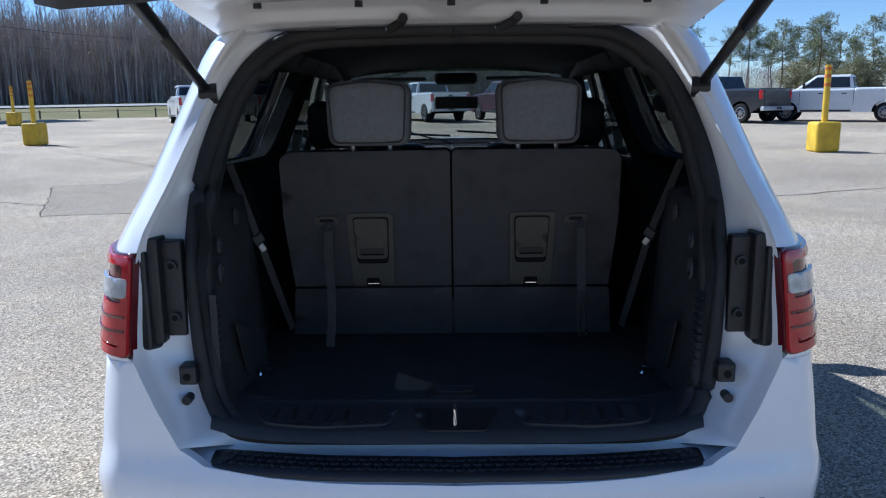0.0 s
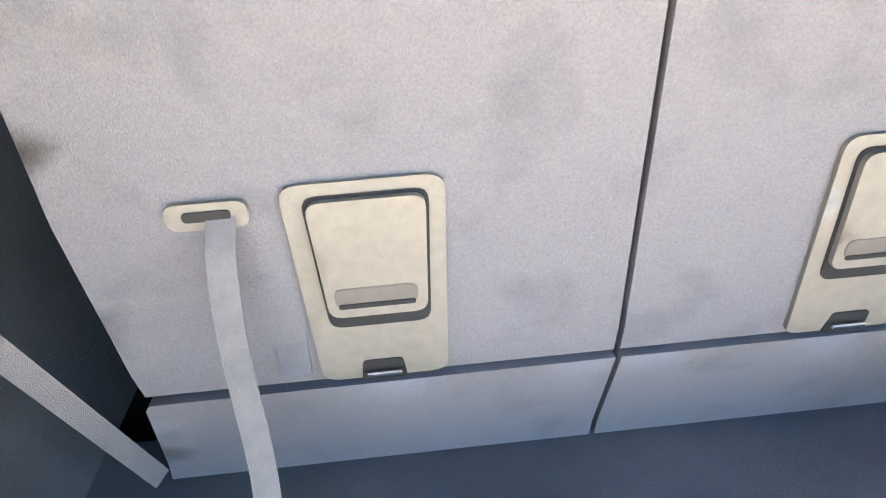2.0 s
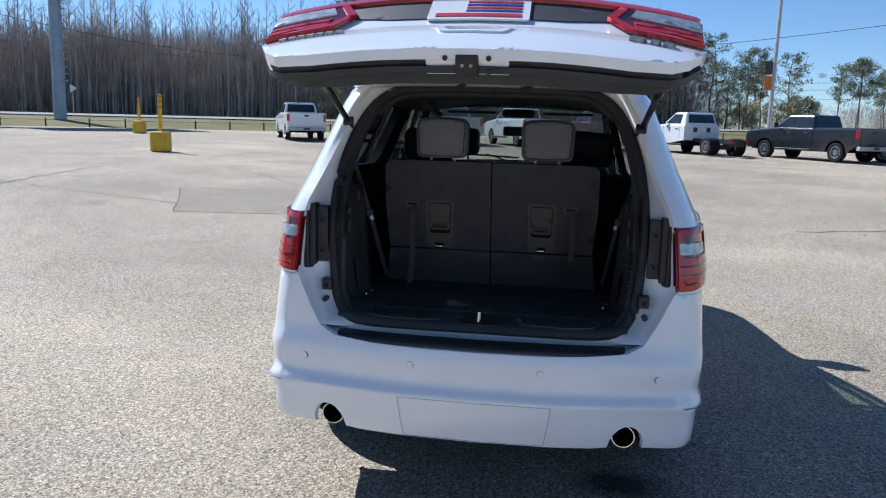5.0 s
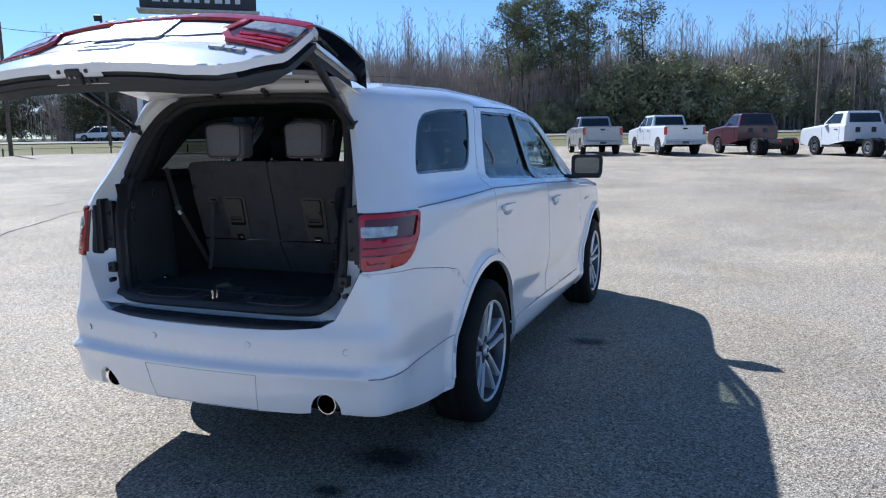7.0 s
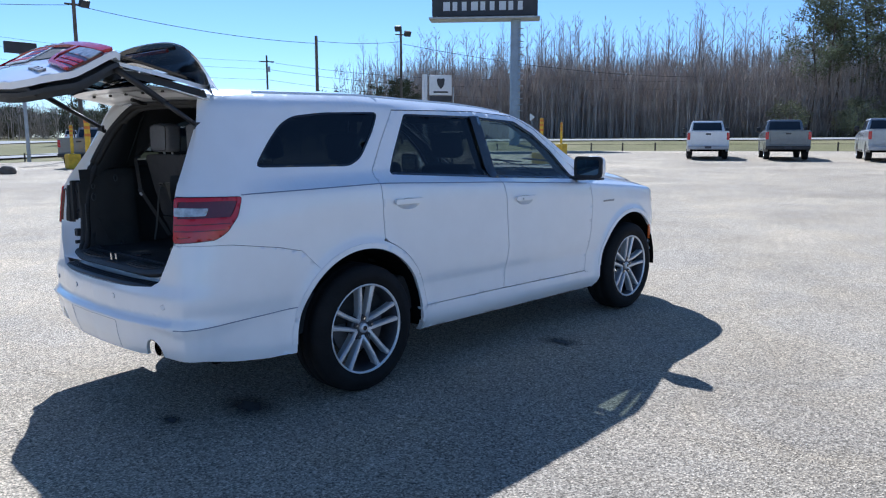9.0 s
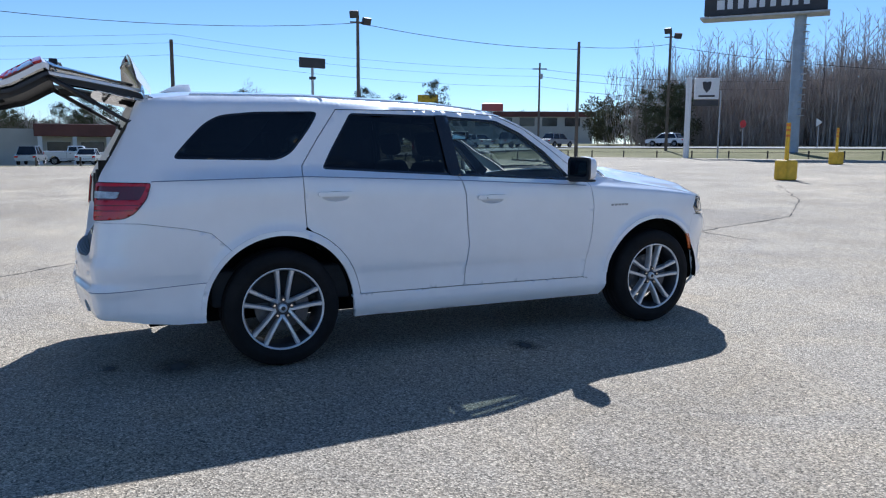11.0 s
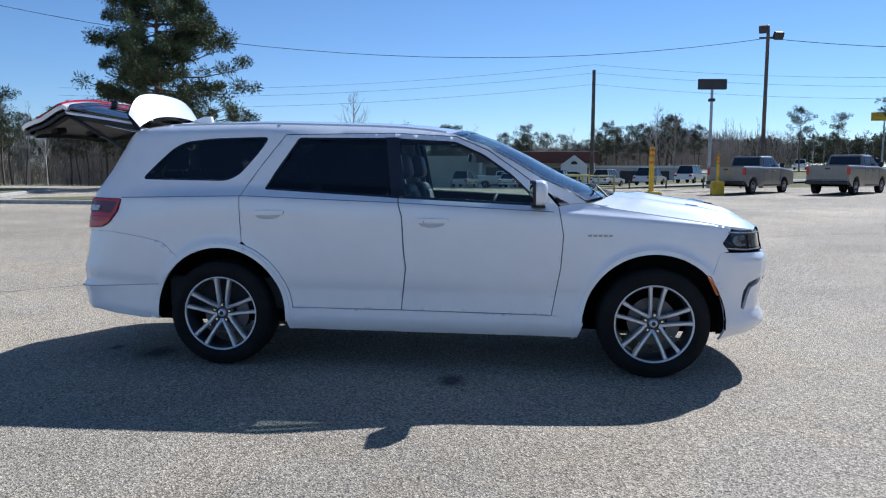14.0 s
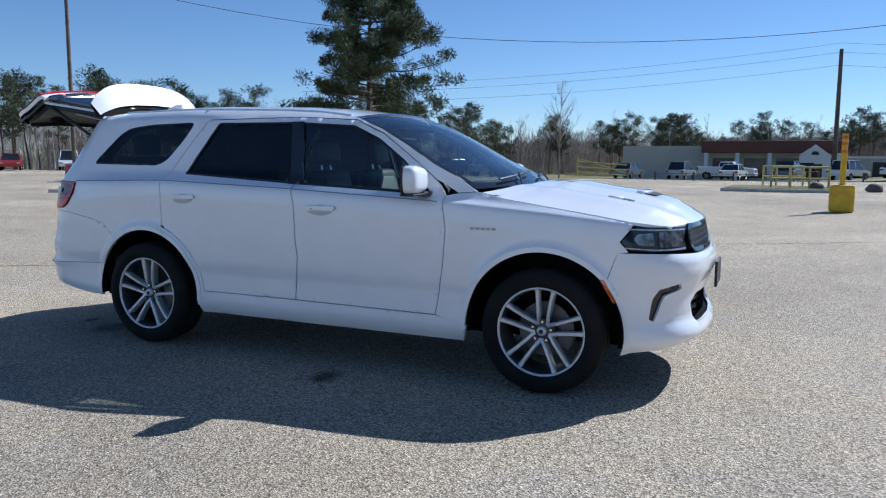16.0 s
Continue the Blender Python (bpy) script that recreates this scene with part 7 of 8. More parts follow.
def small_car(x, y, turn, paint, label, z=0.0, tall=0.0):
    """A parked saloon or small off-roader."""
    t = thing("parked_car", label, "car", "cars in the distance", at=(x, y, z), turn=turn)
    pm = PAINTS[paint]
    bm = bmesh.new()
    prism(bm, notched([(2.3, 0.35), (2.32, 0.65), (2.2, 0.80), (1.1, 0.92), (-1.9, 0.98), (-2.3, 0.92), (-2.32, 0.40)], [-1.4, 1.4], 0.37), -0.90, 0.90, m=SIDE @ Matrix.Translation((0, 0.0, 0)), bevel=0.05)
    part("body", bm, pm, t)
    bm = bmesh.new()
    h = 1.42 + tall
    lv = [bm.verts.new(v) for v in ((-0.84, 1.15, 0.9), (0.84, 1.15, 0.9), (0.84, -1.95, 0.94), (-0.84, -1.95, 0.94))]
    tv = [bm.verts.new(v) for v in ((-0.64, 0.35, h), (0.64, 0.35, h), (0.64, -1.2 - tall, h), (-0.64, -1.2 - tall, h))]
    bm.faces.new(tv[::-1])
    for i in range(4):
        bm.faces.new((lv[i], tv[i], tv[(i + 1) % 4], lv[(i + 1) % 4]))
    bmesh.ops.bevel(bm, geom=list(bm.edges), offset=0.09, segments=2, profile=0.5, affect="EDGES")
    bmesh.ops.recalc_face_normals(bm, faces=bm.faces)
    part("glasshouse", bm, PANE, t)
    for a in (-1, 1):
        part("pillar", bar((a * 0.80, -0.45, 0.95), (a * 0.655, -0.40, h), 0.035, n=6), pm, t)
        part("pillar", bar((a * 0.80, -1.65, 0.95), (a * 0.655, -1.15 - tall, h), 0.055, n=6), pm, t)
        part("pillar", bar((a * 0.80, 1.08, 0.92), (a * 0.655, 0.36, h), 0.035, n=6), pm, t)
    part("roof", cube(-0.66, 0.66, -1.25 - tall, 0.40, h - 0.02, h + 0.035, bevel=0.02), pm, t)
    for a in (-1, 1):
        part("tail_lamp", cube(min(a * 0.6, a * 0.88), max(a * 0.6, a * 0.88), -2.335, -2.25, 0.70, 0.86, bevel=0.01), REDLENS, t)
        part("headlamp", cube(min(a * 0.55, a * 0.85), max(a * 0.55, a * 0.85), 2.25, 2.335, 0.60, 0.74, bevel=0.01), SMOKE, t)
    for yy in (1.4, -1.4):
        for a in (-1, 1):
            far_wheel(t, a * 0.80, yy, 0.33, 0.2)
    return t


for x, y, turn, paint, label, tall in (
        (-52.5, -18.6, 70, "dark blue", "dark saloon car with red tail lamps", 0),
        (-52.5, -15.2, 70, "grey", "grey saloon car with red tail lamps", 0.1),
        (-26.2, -28.6, 103, "wine", "dark red saloon car behind the kerb", 0.05),
        (-44, -60, -40, "bright red", "red car in a far row", 0.1), (-47, -56, -40, "white", "white van in a far row", 0.4),
        (-50, -52.5, -40, "white", "white car in a far row", 0.1), (-53, -49, -40, "white", "white car in a far row", 0.2), (-41, -63.5, -40, "bright red", "red car in a far row", 0.1),
        (-73.0, 11.4, 60, "white", "white off-roader in a far row", 0.35), (-73.0, 15.6, 60, "white", "white off-roader in a far row", 0.35), (-73.0, 19.6, 60, "white", "white off-roader in a far row", 0.35),
        (-72.0, 6.5, 75, "dark blue", "dark off-roader in a far row", 0.35),
        (-74, -8.5, 80, "grey", "grey car outside the shop", 0.1), (-75, -3.4, 80, "silver", "silver car outside the shop", 0.3), (-76, 1.5, 80, "white", "white car outside the shop", 0.1),
        (-80.0, 7.4, 120, "red", "dark red off-roader outside the shop", 0.35), (-70, 40.5, 100, "white", "white car on the side road", 0.1), (-72, 47, 15, "white", "white van on the side road", 0.4), (-72, 53, 15, "silver", "silver car on the side road", 0.2),
        (-64, 63, 110, "white", "white car on the road", 0.1), (-120, 46, 70, "white", "white car far off", 0.2), (-120, 52, 70, "silver", "silver car far off", 0.1), (-122, 58, 70, "dark blue", "dark car far off", 0.2)):
    small_car(x, y, turn, paint, label, (0.0 if beyond(x, y) <= 0 else ground_z(x, y) + 0.12), tall)


def bollard(x, y):
    """A tall yellow post in a yellow concrete-filled drum."""
    t = thing("bollard", "yellow post with orange bands in a yellow drum", "bollard", "yellow posts in the car park", at=(x, y, rise(y)))
    bm = bmesh.new()
    box(bm, -0.29, 0.29, -0.29, 0.29, 0.0, 0.72, bevel=0.07, seg=3)
    part("drum", bm, YELLOW, t)
    part("post", bar((0, 0, 0.6), (0, 0, 2.05), 0.075, n=14), YELLOW, t)
    for z in (1.55, 1.75, 1.92):
        part("band", bar((0, 0, z), (0, 0, z + 0.08), 0.079, n=14), ORANGE, t)


for x, y in ((-13.8, 23.2), (8.8, 17.2), (-17.4, 7.0), (-23.6, 38.9), (-33.6, 12.8)):
    bollard(x, y)


def pole(x, y, h, r, name, label, mat, z=None):
    t = thing(name, label, "pole", at=(x, y, ground_z(x, y) if z is None else z))
    part("shaft", bar((0, 0, -0.3), (0, 0, h), r, r * 0.75, n=12), mat, t)
    return t


def flood_pole(x, y, h, turn):
    t = pole(x, y, h, 0.15, "light_pole", "tall wooden pole with floodlights on top", POLEWOOD)
    part("crossarm", cube(-0.55, 0.55, -0.06, 0.06, h - 0.5, h - 0.4, m=pose(0, 0, 0, 0, 0, turn)), POLEWOOD, t)
    for dx, tl in ((-0.25, -20), (0.65, 25)):
        part("floodlight", cube(-0.33, 0.33, -0.16, 0.16, -0.26, 0.26, bevel=0.06, m=pose(0, 0, 0, 0, 0, turn) @ Matrix.Translation((dx, 0, h + (0.12 if dx < 0 else -0.35))) @ pose(0, 0, 0, 25, 0, tl)), DARKPANEL, t)


flood_pole(-48.6, 19.3, 10.6, 80)
flood_pole(-50.4, 50.6, 10.9, 50)
# dark panel sign on a post
t = pole(-47.8, 15.6, 6.7, 0.12, "panel_sign", "dark square panel on a tall post", GALV)
part("panel", cube(-0.95, 0.95, -0.12, 0.12, 6.7, 7.4, bevel=0.03, m=pose(0, 0, 0, 0, 0, 95)), DARKPANEL, t)
part("bracket", cube(-0.2, 0.2, -0.2, 0.2, 5.9, 6.1, bevel=0.03), DARKPANEL, t)


def wood_pole(x, y, h, arms=True, turn=60, r=0.16):
    t = pole(x, y, h, r, "utility_pole", "weathered wooden utility pole", POLEWOOD)
    if arms:
        part("crossarm", cube(-1.0, 1.0, -0.06, 0.06, h - 0.9, h - 0.75, m=pose(0, 0, 0, 0, 0, turn)), POLEWOOD, t)
        part("transformer", bar((0.3, 0.1, h - 2.2), (0.3, 0.1, h - 1.5), 0.2, n=12), GALV, t)
    return t


wood_pole(-48.2, 38.7, 9.6, False)
wood_pole(-86.5, 59.7, 11.6)
wood_pole(-91.6, 11.3, 14.6, False, r=0.27)
wood_pole(-67.9, 116.0, 10.5, False)
wood_pole(7.5, 63.0, 7.6, False)
wood_pole(-35.4, -41.8, 14.5, False)
wood_pole(-60.0, 84.0, 9.5, False)
t = pole(15.6, 56.0, 13.0, 0.16, "light_pole", "tall steel light pole with hanging banners", GALV)
for z in (3.9, 5.0):
    part("banner", cube(-0.62, -0.10, -0.02, 0.02, z, z + (0.9 if z > 4 else 1.0)), DARKPANEL if z > 4.5 else ORANGE, t)


def wire(p, q, sag, r=0.02):
    bm = bmesh.new()
    pts = []
    for k in range(25):
        u = k / 24
        pts.append(Vector(p).lerp(Vector(q), u) - Vector((0, 0, sag * 4 * u * (1 - u))))
    pipe(bm, pts, r, 4)
    tagged(part("power_line", bm, WIRE), "thin dark overhead power line", "cable", "overhead lines")


wire((-48.6, 19.3, 10.2), (-48.2, 38.7, 9.4), 0.4)
wire((-48.2, 38.7, 9.6), (-50.4, 50.6, 10.8), 0.2)
wire((-48.6, 19.3, 10.2), (-35.4, -41.8, 14.3), 3.4, 0.017)
wire((-35.4, -41.8, 14.3), (5, -80, 16), 1.5)
wire((-50.4, 50.6, 10.6), (-38, 90, 9), 0.8)
for dz in (0.0, 1.0, 2.4):
    wire((-91.6, 11.3, 14.2 - dz), (-86.5, 59.7, 12.0 - dz), 0.9, 0.014)
    wire((-86.5, 59.7, 12.0 - dz), (-60, 84, 9.6 - dz), 0.8)
    wire((-60, 84, 9.6 - dz), (60, 124, 10.0 - dz), 2.0)
    wire((-91.6, 11.3, 14.2 - dz), (-92, -60, 12.0 - dz), 1.2, 0.014)
wire((7.5, 63, 7.8), (90, 60, 24), 2.0)

# billboard on a thick steel post, its face seen from behind and the side
bb = thing("billboard", "large dark billboard on a thick grey steel post", "billboard", at=(-38.6, 53.4, ground_z(-38.6, 53.4)))
part("post", bar((0, 0, -0.3), (0, 0, 11.0), 0.48, 0.45, n=24), BLUEGREY, bb)
BT = pose(0, 0, 0, 0, 0, 38)
part("catwalk", cube(-7.6, 2.1, -1.4, 0.9, 10.95, 11.1, m=BT), GALV, bb)
face = part("face", cube(-7.4, 1.9, -0.55, -0.35, 11.3, 15.2, bevel=0.03, m=BT), DARKPANEL, bb)
part("back_face", cube(-7.4, 1.9, 0.25, 0.45, 11.3, 15.2, bevel=0.03, m=BT), DARKPANEL, bb)
for k in range(9):
    w = 0.42 if k % 3 else 0.6
    part("letter_bar", cube(-6.4 + 0.82 * k, -6.4 + 0.82 * k + w, -0.585, -0.55, 11.75, 12.5, m=BT), SIGNWHITE, face)
part("stripe", cube(-7.2, 1.7, -0.58, -0.55, 13.1, 13.4, m=BT), shader("sign_red", (0.3, 0.03, 0.03), 0.5), face)
for k in range(6):
    x = -7.0 + 1.7 * k
    part("strut", bar(BT @ Vector((x, -0.3, 11.0)), BT @ Vector((x, 0.3, 14.8)), 0.06, n=6), GALV, bb)
for k in range(14):
    part("rung", cube(0.45, 0.75, -0.2, 0.2, 3.0 + 0.55 * k, 3.06 + 0.55 * k), GALV, bb)

# dealer sign: a white board with a dark shield between two posts
sg = thing("dealer_sign", "white dealer sign with a dark shield between posts", "sign", at=(-39.4, 44.0, ground_z(-39.4, 44.0)), turn=52)
part("post", bar((-0.95, 0, -0.2), (-0.95, 0, 6.2), 0.22, n=12), SIGNWHITE, sg)
brd = part("board", cube(-0.55, 1.25, -0.16, 0.16, 4.55, 6.15, bevel=0.03), SIGNWHITE, sg)
bm = bmesh.new()
prism(bm, [(-0.33, 0.38), (-0.2, 0.45), (0.0, 0.38), (0.2, 0.45), (0.33, 0.38), (0.26, -0.1), (0, -0.42), (-0.26, -0.1)], -0.01, 0.03, m=pose(0.35, -0.16, 5.45, 90, 0, 0))
part("shield", bm, DARKPANEL, brd)
part("letter_bar", cube(-0.25, 0.95, -0.18, -0.155, 4.72, 4.86), DARKPANEL, brd)
part("lower_board", cube(-0.55, 1.25, -0.14, 0.14, 4.05, 4.48, bevel=0.02), DARKPANEL, sg)
part("far_post", bar((1.4, 0, -0.2), (1.4, 0, 5.2), 0.06, n=8), GALV, sg)

# road signs along the verge
for x, y, kind in ((-51.8, 62.0, "stop"), (-44.4, 63.8, "yield")):
    t = pole(x, y, 2.4, 0.04, "road_sign", "small red road sign on a thin post" if kind == "stop" else "small road sign on a thin post", GALV)
    if kind == "stop":
        bm = bmesh.new()
        bmesh.ops.create_cone(bm, cap_ends=True, segments=8, radius1=0.42, radius2=0.42, depth=0.03, matrix=pose(0, -0.05, 2.5, 90, 22.5, 0))
        part("plate", bm, REDLENS, t)
    else:
        bm = bmesh.new()
        bmesh.ops.create_cone(bm, cap_ends=True, segments=3, radius1=0.45, radius2=0.45, depth=0.03, matrix=pose(0, -0.05, 2.5, 90, 0, 0) @ pose(0, 0, 0, 0, 0, 30))
        part("plate", bm, SIGNWHITE, t)

# low cable fence along the verge
FENCE = shader("fence_post", (0.09, 0.075, 0.06), 0.9, var=0.3)
fence = thing("cable_fence", "low cable fence with short dark posts", "fence", at=(0, 0, 0))
line = [(-47.0, -2.0), (-47.0, 39.5), (-32.5, 47.8), (90.0, 85.5)]
posts = []
for (ax, ay), (bx, by) in zip(line, line[1:]):
    n = int(math.hypot(bx - ax, by - ay) / 2.4)
    posts += [(ax + (bx - ax) * k / n, ay + (by - ay) * k / n) for k in range(n)]
pm = None
for x, y in posts:
    z = ground_z(x, y)
    if pm is None:
        ob = part("post", bar((0, 0, -0.1), (0, 0, 0.62), 0.055, n=6), FENCE, fence)
        pm = ob.data
    else:
        ob = new("post", pm)
        ob.parent = fence
    ob.location = (x, y, z)
bm = bmesh.new()
pipe(bm, [(x, y, ground_z(x, y) + 0.5) for x, y in posts], 0.012, 4)
part("cable", bm, WIRE, fence)

# kerbed grass islands
for outl, nm in (([(-21.0, -9.6), (-26.5, -7.4), (-40, -4.8), (-40, -7.2), (-28.5, -10.4), (-22.5, -17), (-21.0, -17)], "kerb_island"),
                 ([(-30.0, 3.2), (-29.6, 7.6), (-33.5, 8.0), (-34.0, 3.4)], "kerb_island"),
                 ([(-15.0, -19.5), (-17.5, -17.6), (-36, -24.5), (-34.8, -27.8)], "kerb_island")):
    bm = bmesh.new()
    prism(bm, outl if sum(p[0] * q[1] - q[0] * p[1] for p, q in zip(outl, outl[1:] + outl[:1])) > 0 else outl[::-1], -0.1, 0.15, bevel=0.04)
    isl = tagged(part(nm, bm, KERB), "raised kerb island with dry grass", "kerb", kind="structure")
    bm = bmesh.new()
    o2 = outl if sum(p[0] * q[1] - q[0] * p[1] for p, q in zip(outl, outl[1:] + outl[:1])) > 0 else outl[::-1]
    cx, cy = sum(p[0] for p in o2) / len(o2), sum(p[1] for p in o2) / len(o2)
    prism(bm, [(x + (cx - x) * 0.06, y + (cy - y) * 0.06) for x, y in o2], 0.0, 0.17)
    part("turf", bm, GRASS, isl)
# yellow tubular barrier on the small island and by the building
BAR = shader("yellow_barrier", (0.45, 0.40, 0.14), 0.6, var=0.2)
for x0, y0, x1, y1 in ((-31.5, 5.2, -31.8, 7.5), (-36.0, 4.8, -36.0, 6.6)):
    g = thing("barrier_rail", "yellow tubular guard rail", "rail", "yellow guard rails", at=(x0, y0, 0.0))
    d = Vector((x1 - x0, y1 - y0, 0))
    for k in range(4):
        part("post", bar(d * k / 3 + Vector((0, 0, 0.0)), d * k / 3 + Vector((0, 0, 1.1)), 0.05, n=8), BAR, g)
    for z in (0.55, 1.05):
        part("rail", bar(Vector((0, 0, z)), d + Vector((0, 0, z)), 0.045, n=8), BAR, g)
# open swing gate of pale tubes
g = thing("swing_gate", "pale tubular swing gate", "gate", at=(-54.0, -9.0, 0.0), turn=75)
for z in (0.3, 0.7, 1.1):
    part("tube", bar((0, 0, z), (4.2, 0, z - 0.2), 0.05, n=6), BAR, g)
part("post", bar((0, 0, 0), (0, 0, 1.45), 0.09, n=8), BAR, g)
part("brace", bar((0, 0, 1.4), (4.1, 0, 0.3), 0.04, n=6), BAR, g)
# brick planter
pl_ = thing("planter", "square brown brick planter", "planter", at=(-25.8, -22.2, 0.15))
part("wall", cube(-0.6, 0.6, -0.6, 0.6, 0.0, 0.55, bevel=0.03), shader("brown_brick", (0.22, 0.11, 0.07), 0.9, var=0.25, scale=4), pl_)

# boulders on the kerbed island
ROCK = shader("dark_boulder", (0.11, 0.095, 0.08), 0.9, var=0.35, scale=3, bump=0.6, bscale=20)
for x, y, r in ((-30.8, 7.0, 0.28), (-31.2, 9.2, 0.34)):
    bm = bmesh.new()
    bmesh.ops.create_icosphere(bm, subdivisions=3, radius=r)
    for v in bm.verts:
        v.co *= 1 + 0.35 * noise.noise(v.co * 2.2 / r * 0.5 + Vector((x, y, 0)))
        v.co.z = v.co.z * 0.72 + r * 0.5
    ob = tagged(part("boulder", bm, ROCK), "rough dark boulder at the kerb", "rock", "boulders by the kerb")
    ob.location = (x, y, 0.10 if y < 8 else 0.0)

# ---- low buildings in the distance ----
BROWNROOF = shader("brown_metal_roof", (0.12, 0.040, 0.030), 0.6, var=0.15, scale=0.5)
CREAM = shader("cream_wall", (0.52, 0.49, 0.43), 0.8, var=0.06, scale=0.4)
shop = thing("shop_building", "long low shop with brown mansard roof and white columns", "building", at=(-112.0, 5.0, ground_z(-112, 5)), turn=90 - 4)
part("wall", cube(-8.4, 8.4, -5, 7, 0.0, 4.0), CREAM, shop)
part("side_wing", cube(-20.6, -8.4, -3, 7, 0.0, 4.9), CREAM, shop)
part("roof", cube(-8.8, 8.8, -7.0, 7, 3.9, 5.5, bevel=0.1), BROWNROOF, shop)
for k in range(5):
    x = -8.4 + 4.05 * k
    part("column", cube(x, x + 0.5, -6.8, -6.3, 0, 3.9), SIGNWHITE, shop)
    if k < 4:
        part("shop_window", cube(x + 0.9, x + 3.7, -5.06, -4.95, 0.5, 3.2), PANE, shop)
gb = thing("gable_porch", "white gabled porch with round emblem", "building", at=(-103.6, 9.8, ground_z(-104, 10)), turn=88)
gb.scale = (0.74, 0.74, 0.86)
bm = bmesh.new()
prism(bm, [(-2.5, 0), (2.5, 0), (2.5, 3.9), (0, 5.5), (-2.5, 3.9)], 0, 7, m=pose(0, 0, 0, 90, 0, 0) @ Matrix.Translation((0, 0, -7)))
part("wall", bm, SIGNWHITE, gb)
part("emblem", bar((0, -0.06, 4.0), (0, 0.02, 4.1), 0.6, n=20), DARKPANEL, gb)
part("door", cube(-1.2, 1.2, -0.05, 0.05, 0, 2.6), PANE, gb)
wh = thing("warehouse", "long pale metal warehouse", "building", at=(-114.0, 18.0, ground_z(-114, 18)), turn=88)
part("wall", cube(-7, 9, 0, 12, 0, 2.5), GALV, wh)
part("roof", cube(-7.2, 9.2, -0.3, 12.2, 2.5, 2.8), SIGNWHITE, wh)
for k in range(3):
    part("door", cube(-5 + 4.4 * k, -2 + 4.4 * k, -0.06, 0.05, 0, 2.0), DARKPANEL, wh)
sh = thing("roadside_store", "low store with a brown fascia", "building", at=(-136.0, 86.5, ground_z(-136, 86) + 3.4), turn=60)
part("wall", cube(-16, 16, 0, 14, -3.6, 2.9), CREAM, sh)
part("fascia", cube(-16.5, 16.5, -0.5, 0.1, 2.3, 3.4), BROWNROOF, sh)
for k in range(6):
    part("shop_window", cube(-14 + 4.8 * k, -10.8 + 4.8 * k, -0.06, 0.05, 0.3, 2.1), PANE, sh)
off = thing("office_block", "grey office block far beyond the road", "building", at=(-190.0, 42.0, ground_z(-190, 42)), turn=75)
part("wall", cube(-2.6, 2.6, 0, 5, 0, 9.5), GALV, off)
for k in range(4):
    part("window_row", cube(-2.3, 2.3, -0.06, 0.05, 1.5 + 2 * k, 2.4 + 2 * k), PANE, off)
for x, y, hh, col, lab in ((-130, 62.5, 9.5, YELLOW, "tall yellow roadside sign"), (-118, 70, 7.5, PAINTS["bright red"], "red roadside price sign"), (-160, 85, 8.5, YELLOW, "yellow and red roadside sign")):
    t = pole(x, y, hh - 1.4, 0.16, "roadside_sign", lab, GALV)
    part("board", cube(-2.0, 2.0, -0.2, 0.2, hh - 1.4, hh, m=pose(0, 0, 0, 0, 0, 75), bevel=0.04), col, t)

# ---- the single pine and the far tree lines ----
rng = random.Random(77)
PX, PY, PH = -42.0, -20.8, 15.6
pine = thing("pine_tree", "broad dark green pine tree with dense tufts", "tree", at=(PX, PY, 0.0))
segs = []
pts = [Vector((0.12 * math.sin(k * 1.3), 0.1 * math.cos(k), PH * k / 10)) for k in range(11)]
for k in range(10):
    segs.append((pts[k], pts[k + 1], 0.30 * (1 - k / 10.6), 0.30 * (1 - (k + 1) / 10.6)))
clumps = []
for b in range(104):
    f = 0.16 + 0.83 * (b + rng.random()) / 104
    a = rng.uniform(0, 6.28)
    wide = 5.6 * min(1.0, ((1 - f) / 0.70) ** 0.78) * (1 - 0.25 * max(0.0, 0.3 - f) / 0.14)
    reach = (wide * rng.uniform(0.50, 1.12) + 0.3) * (1 + 0.13 * math.sin(a))
    base = Vector((0, 0, f * PH))
    tip = base + Vector((math.cos(a) * reach, math.sin(a) * reach, reach * rng.uniform(-0.05, 0.35)))
    mid = base.lerp(tip, 0.5) - Vector((0, 0, 0.05 * reach))
    segs += [(base, mid, 0.075, 0.045), (mid, tip, 0.045, 0.012)]
    for g in (0.40, 0.55, 0.68, 0.80, 0.92, 1.02):
        p = base.lerp(tip, g) + Vector((rng.uniform(-0.5, 0.5), rng.uniform(-0.5, 0.5), rng.uniform(-0.1, 0.45)))
        clumps.append((p, rng.uniform(0.34, 0.66)))
        segs.append((base.lerp(tip, g - 0.1), p, 0.016, 0.008))
v, f = bars_mesh(segs, 6)
raw("trunk", v.tolist(), f, PINEBARK, pine)
v, f = tufts(rng, clumps, 200, 0.068, 2.9)
raw("crown", v.tolist(), f, NEEDLE, pine, "dark green needle tufts")
west = along(-75, -75, -125, -30, 16, 56, 0.55, 0.85, 21) + along(-130, -34, -150, 40, 14, 50, 0.5, 0.8, 22) + along(-40, -95, -80, -70, 12, 24, 0.7, 0.95, 23) + along(-20, -110, -44, -90, 10, 8, 0.6, 0.8, 24) + along(-104, 40, -112, 62, 8, 3, 0.55, 0.75, 32) + along(-72, 62, -64, 70, 6, 5, 0.42, 0.55, 33)
scatter("pine_row", LOB_L, west, WESTNEEDLE, "row of green pines beyond the buildings", "trees")
scatter("pine_row_trunks", LOB_T, west, PINEBARK, "bare trunks of the far pines", "trees")
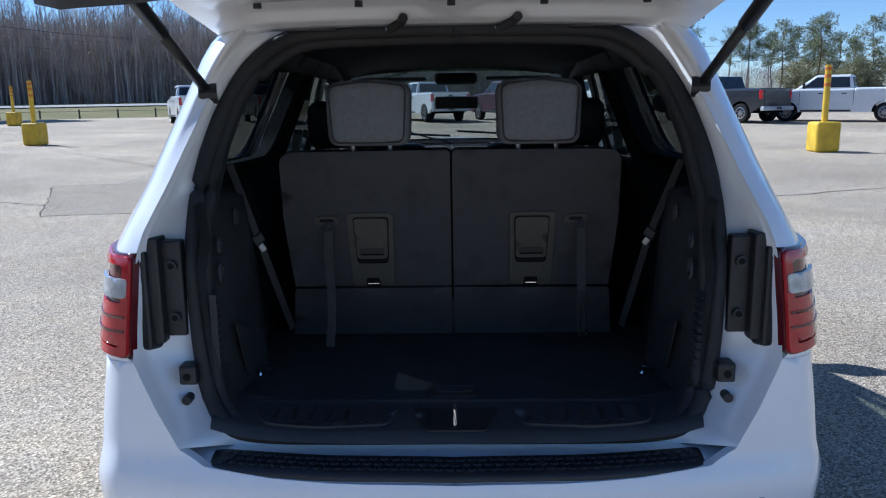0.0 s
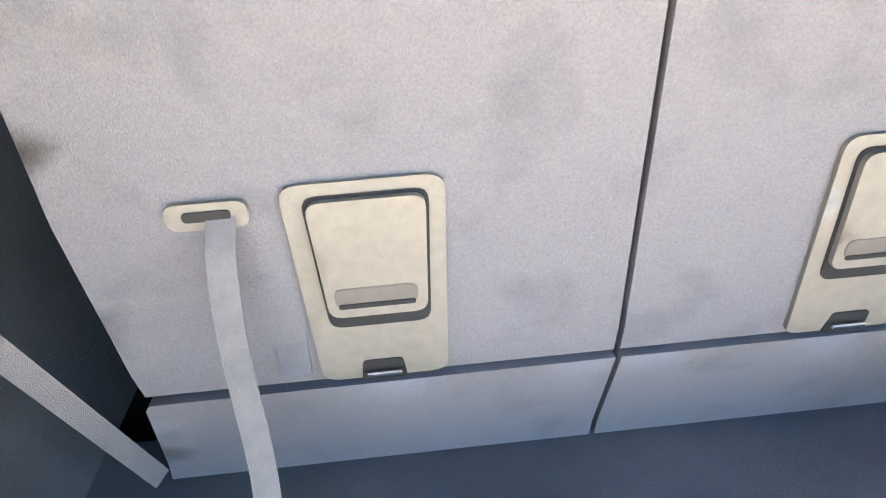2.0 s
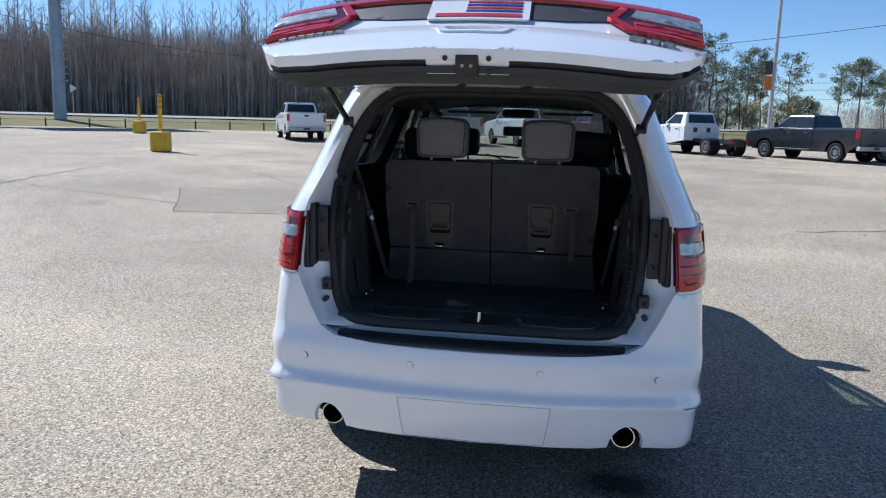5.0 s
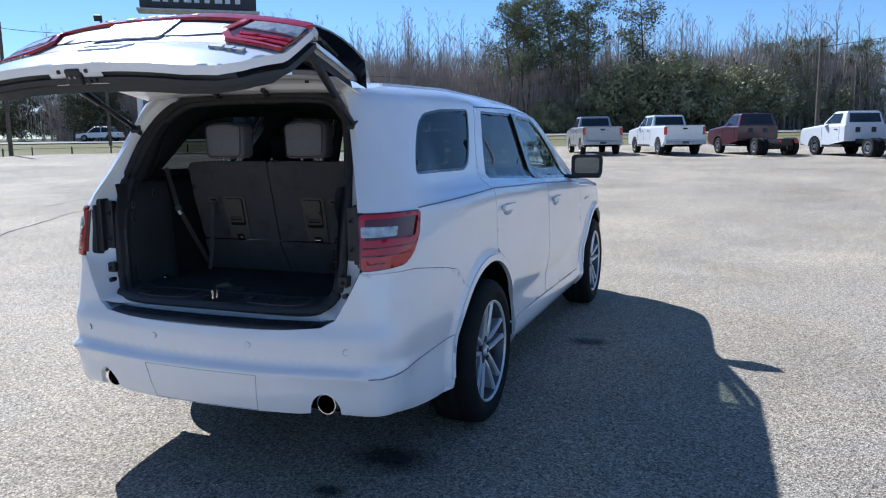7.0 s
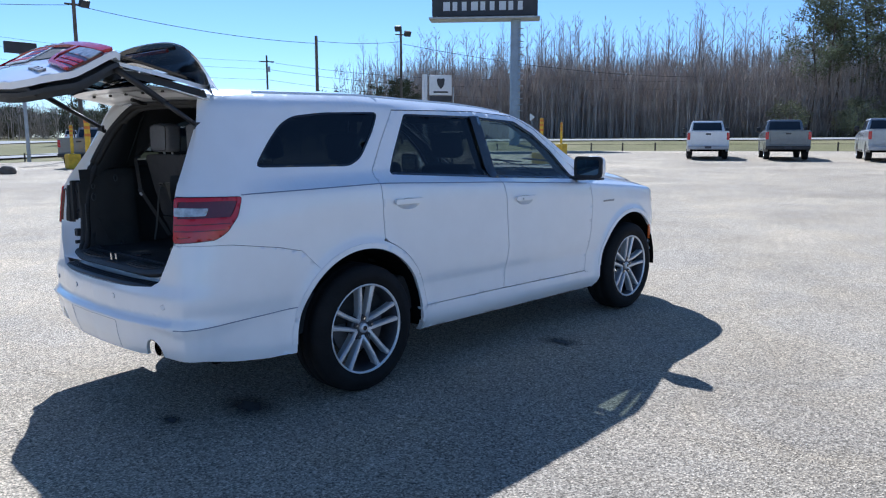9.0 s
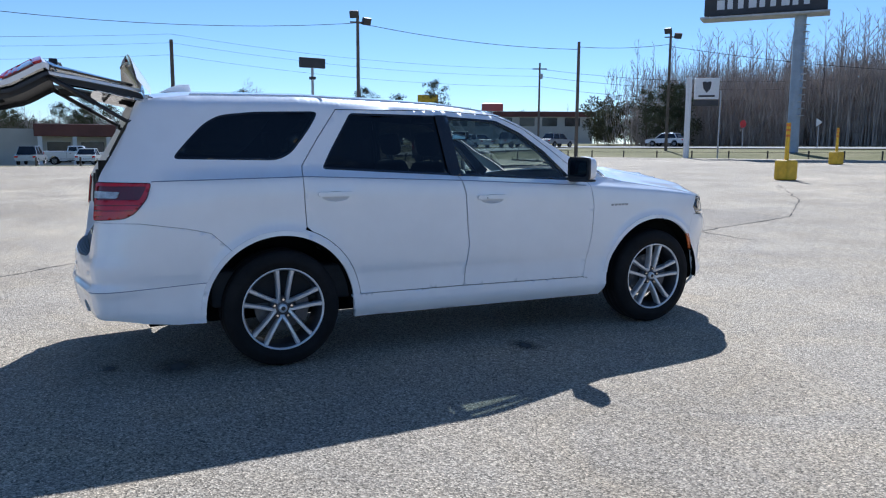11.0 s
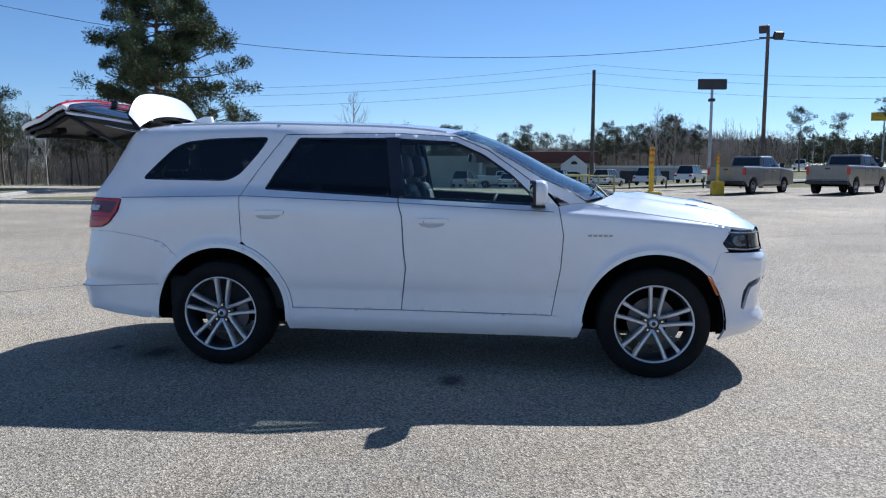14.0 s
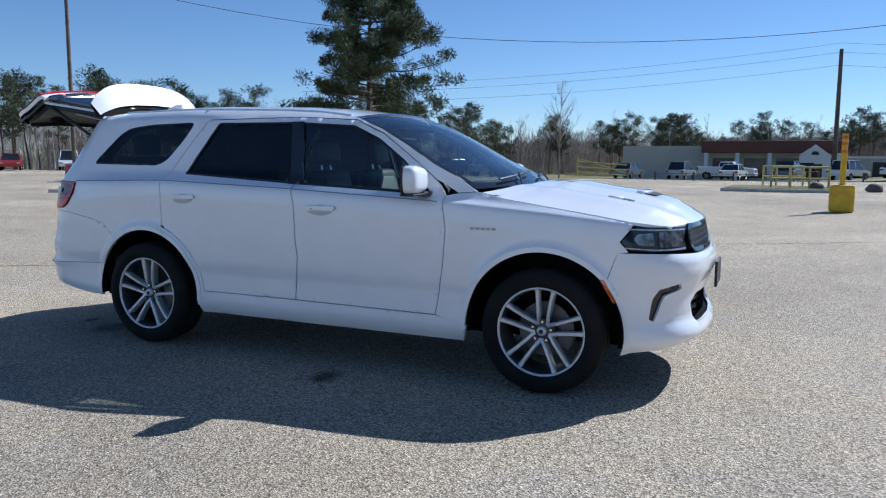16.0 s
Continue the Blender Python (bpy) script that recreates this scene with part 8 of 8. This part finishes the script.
scatter("far_twigs", TWIGS, along(-135, -40, -165, 60, 30, 130, 0.6, 0.95, 35) + along(-62, -90, -130, -40, 24, 110, 0.6, 0.95, 36), BARK, "hazy bare twigs of the far woods", "woods")
scatter("bare_tree_row", BARE, along(-124, -40, -160, 60, 30, 130, 0.5, 0.85, 25) + along(-60, -80, -110, -40, 20, 40, 0.5, 0.8, 26) + along(-170, 60, -120, 150, 30, 60, 0.4, 0.7, 28), BARK, "leafless trees in the far distance", "trees")
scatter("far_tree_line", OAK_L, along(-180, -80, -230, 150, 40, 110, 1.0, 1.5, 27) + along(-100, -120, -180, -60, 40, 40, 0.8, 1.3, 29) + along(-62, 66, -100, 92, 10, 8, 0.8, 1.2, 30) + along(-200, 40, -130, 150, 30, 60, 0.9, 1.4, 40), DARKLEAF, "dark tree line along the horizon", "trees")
for x, y, s in ((-72, 16, 0.62), (-95, 22, 0.7), (-60, -12, 0.66)):
    t = thing("bare_tree", "leafless tree with fine grey twigs", "tree", at=(x, y, ground_z(x, y)))
    v, f = bars_mesh([(p * s, q * s, a * s, b * s) for p, q, a, b in limbs(rng, 12, 0.35, 0.3, 40, 7)])
    raw("crown", v.tolist(), f, BARK, t)
crack([(-7.5, 3.5), (-10.5, 9.0), (-12.0, 17.0)])
crack([(-12, 9.5), (-14.5, 16.0)], 0.016)
crack([(4, 9.5), (16, 14), (30, 15)])
crack([(-7.3, 12.0), (-5.7, 8.6), (-3.6, 8.9), (-4.6, 12.4), (-7.3, 16.0), (-12.0, 20.7)], 0.013)
crack([(-7.3, 12.0), (-4.6, 12.4)], 0.015)
crack([(-0.9, -4.4), (-1.9, -2.6), (-2.6, -1.9), (-4.6, 0.2)], 0.015)
crack([(-13, 26), (0, 24.5), (14, 27), (30, 26)], 0.03)
crack([(-20, 31), (-4, 29.5), (10, 22), (22, 21)], 0.03)
crack([(-20, 2.5), (-9, 0.8), (-3, 0.2)], 0.011)
crack([(-16, 14), (-6, 9.5), (-2, 9.0)], 0.012)
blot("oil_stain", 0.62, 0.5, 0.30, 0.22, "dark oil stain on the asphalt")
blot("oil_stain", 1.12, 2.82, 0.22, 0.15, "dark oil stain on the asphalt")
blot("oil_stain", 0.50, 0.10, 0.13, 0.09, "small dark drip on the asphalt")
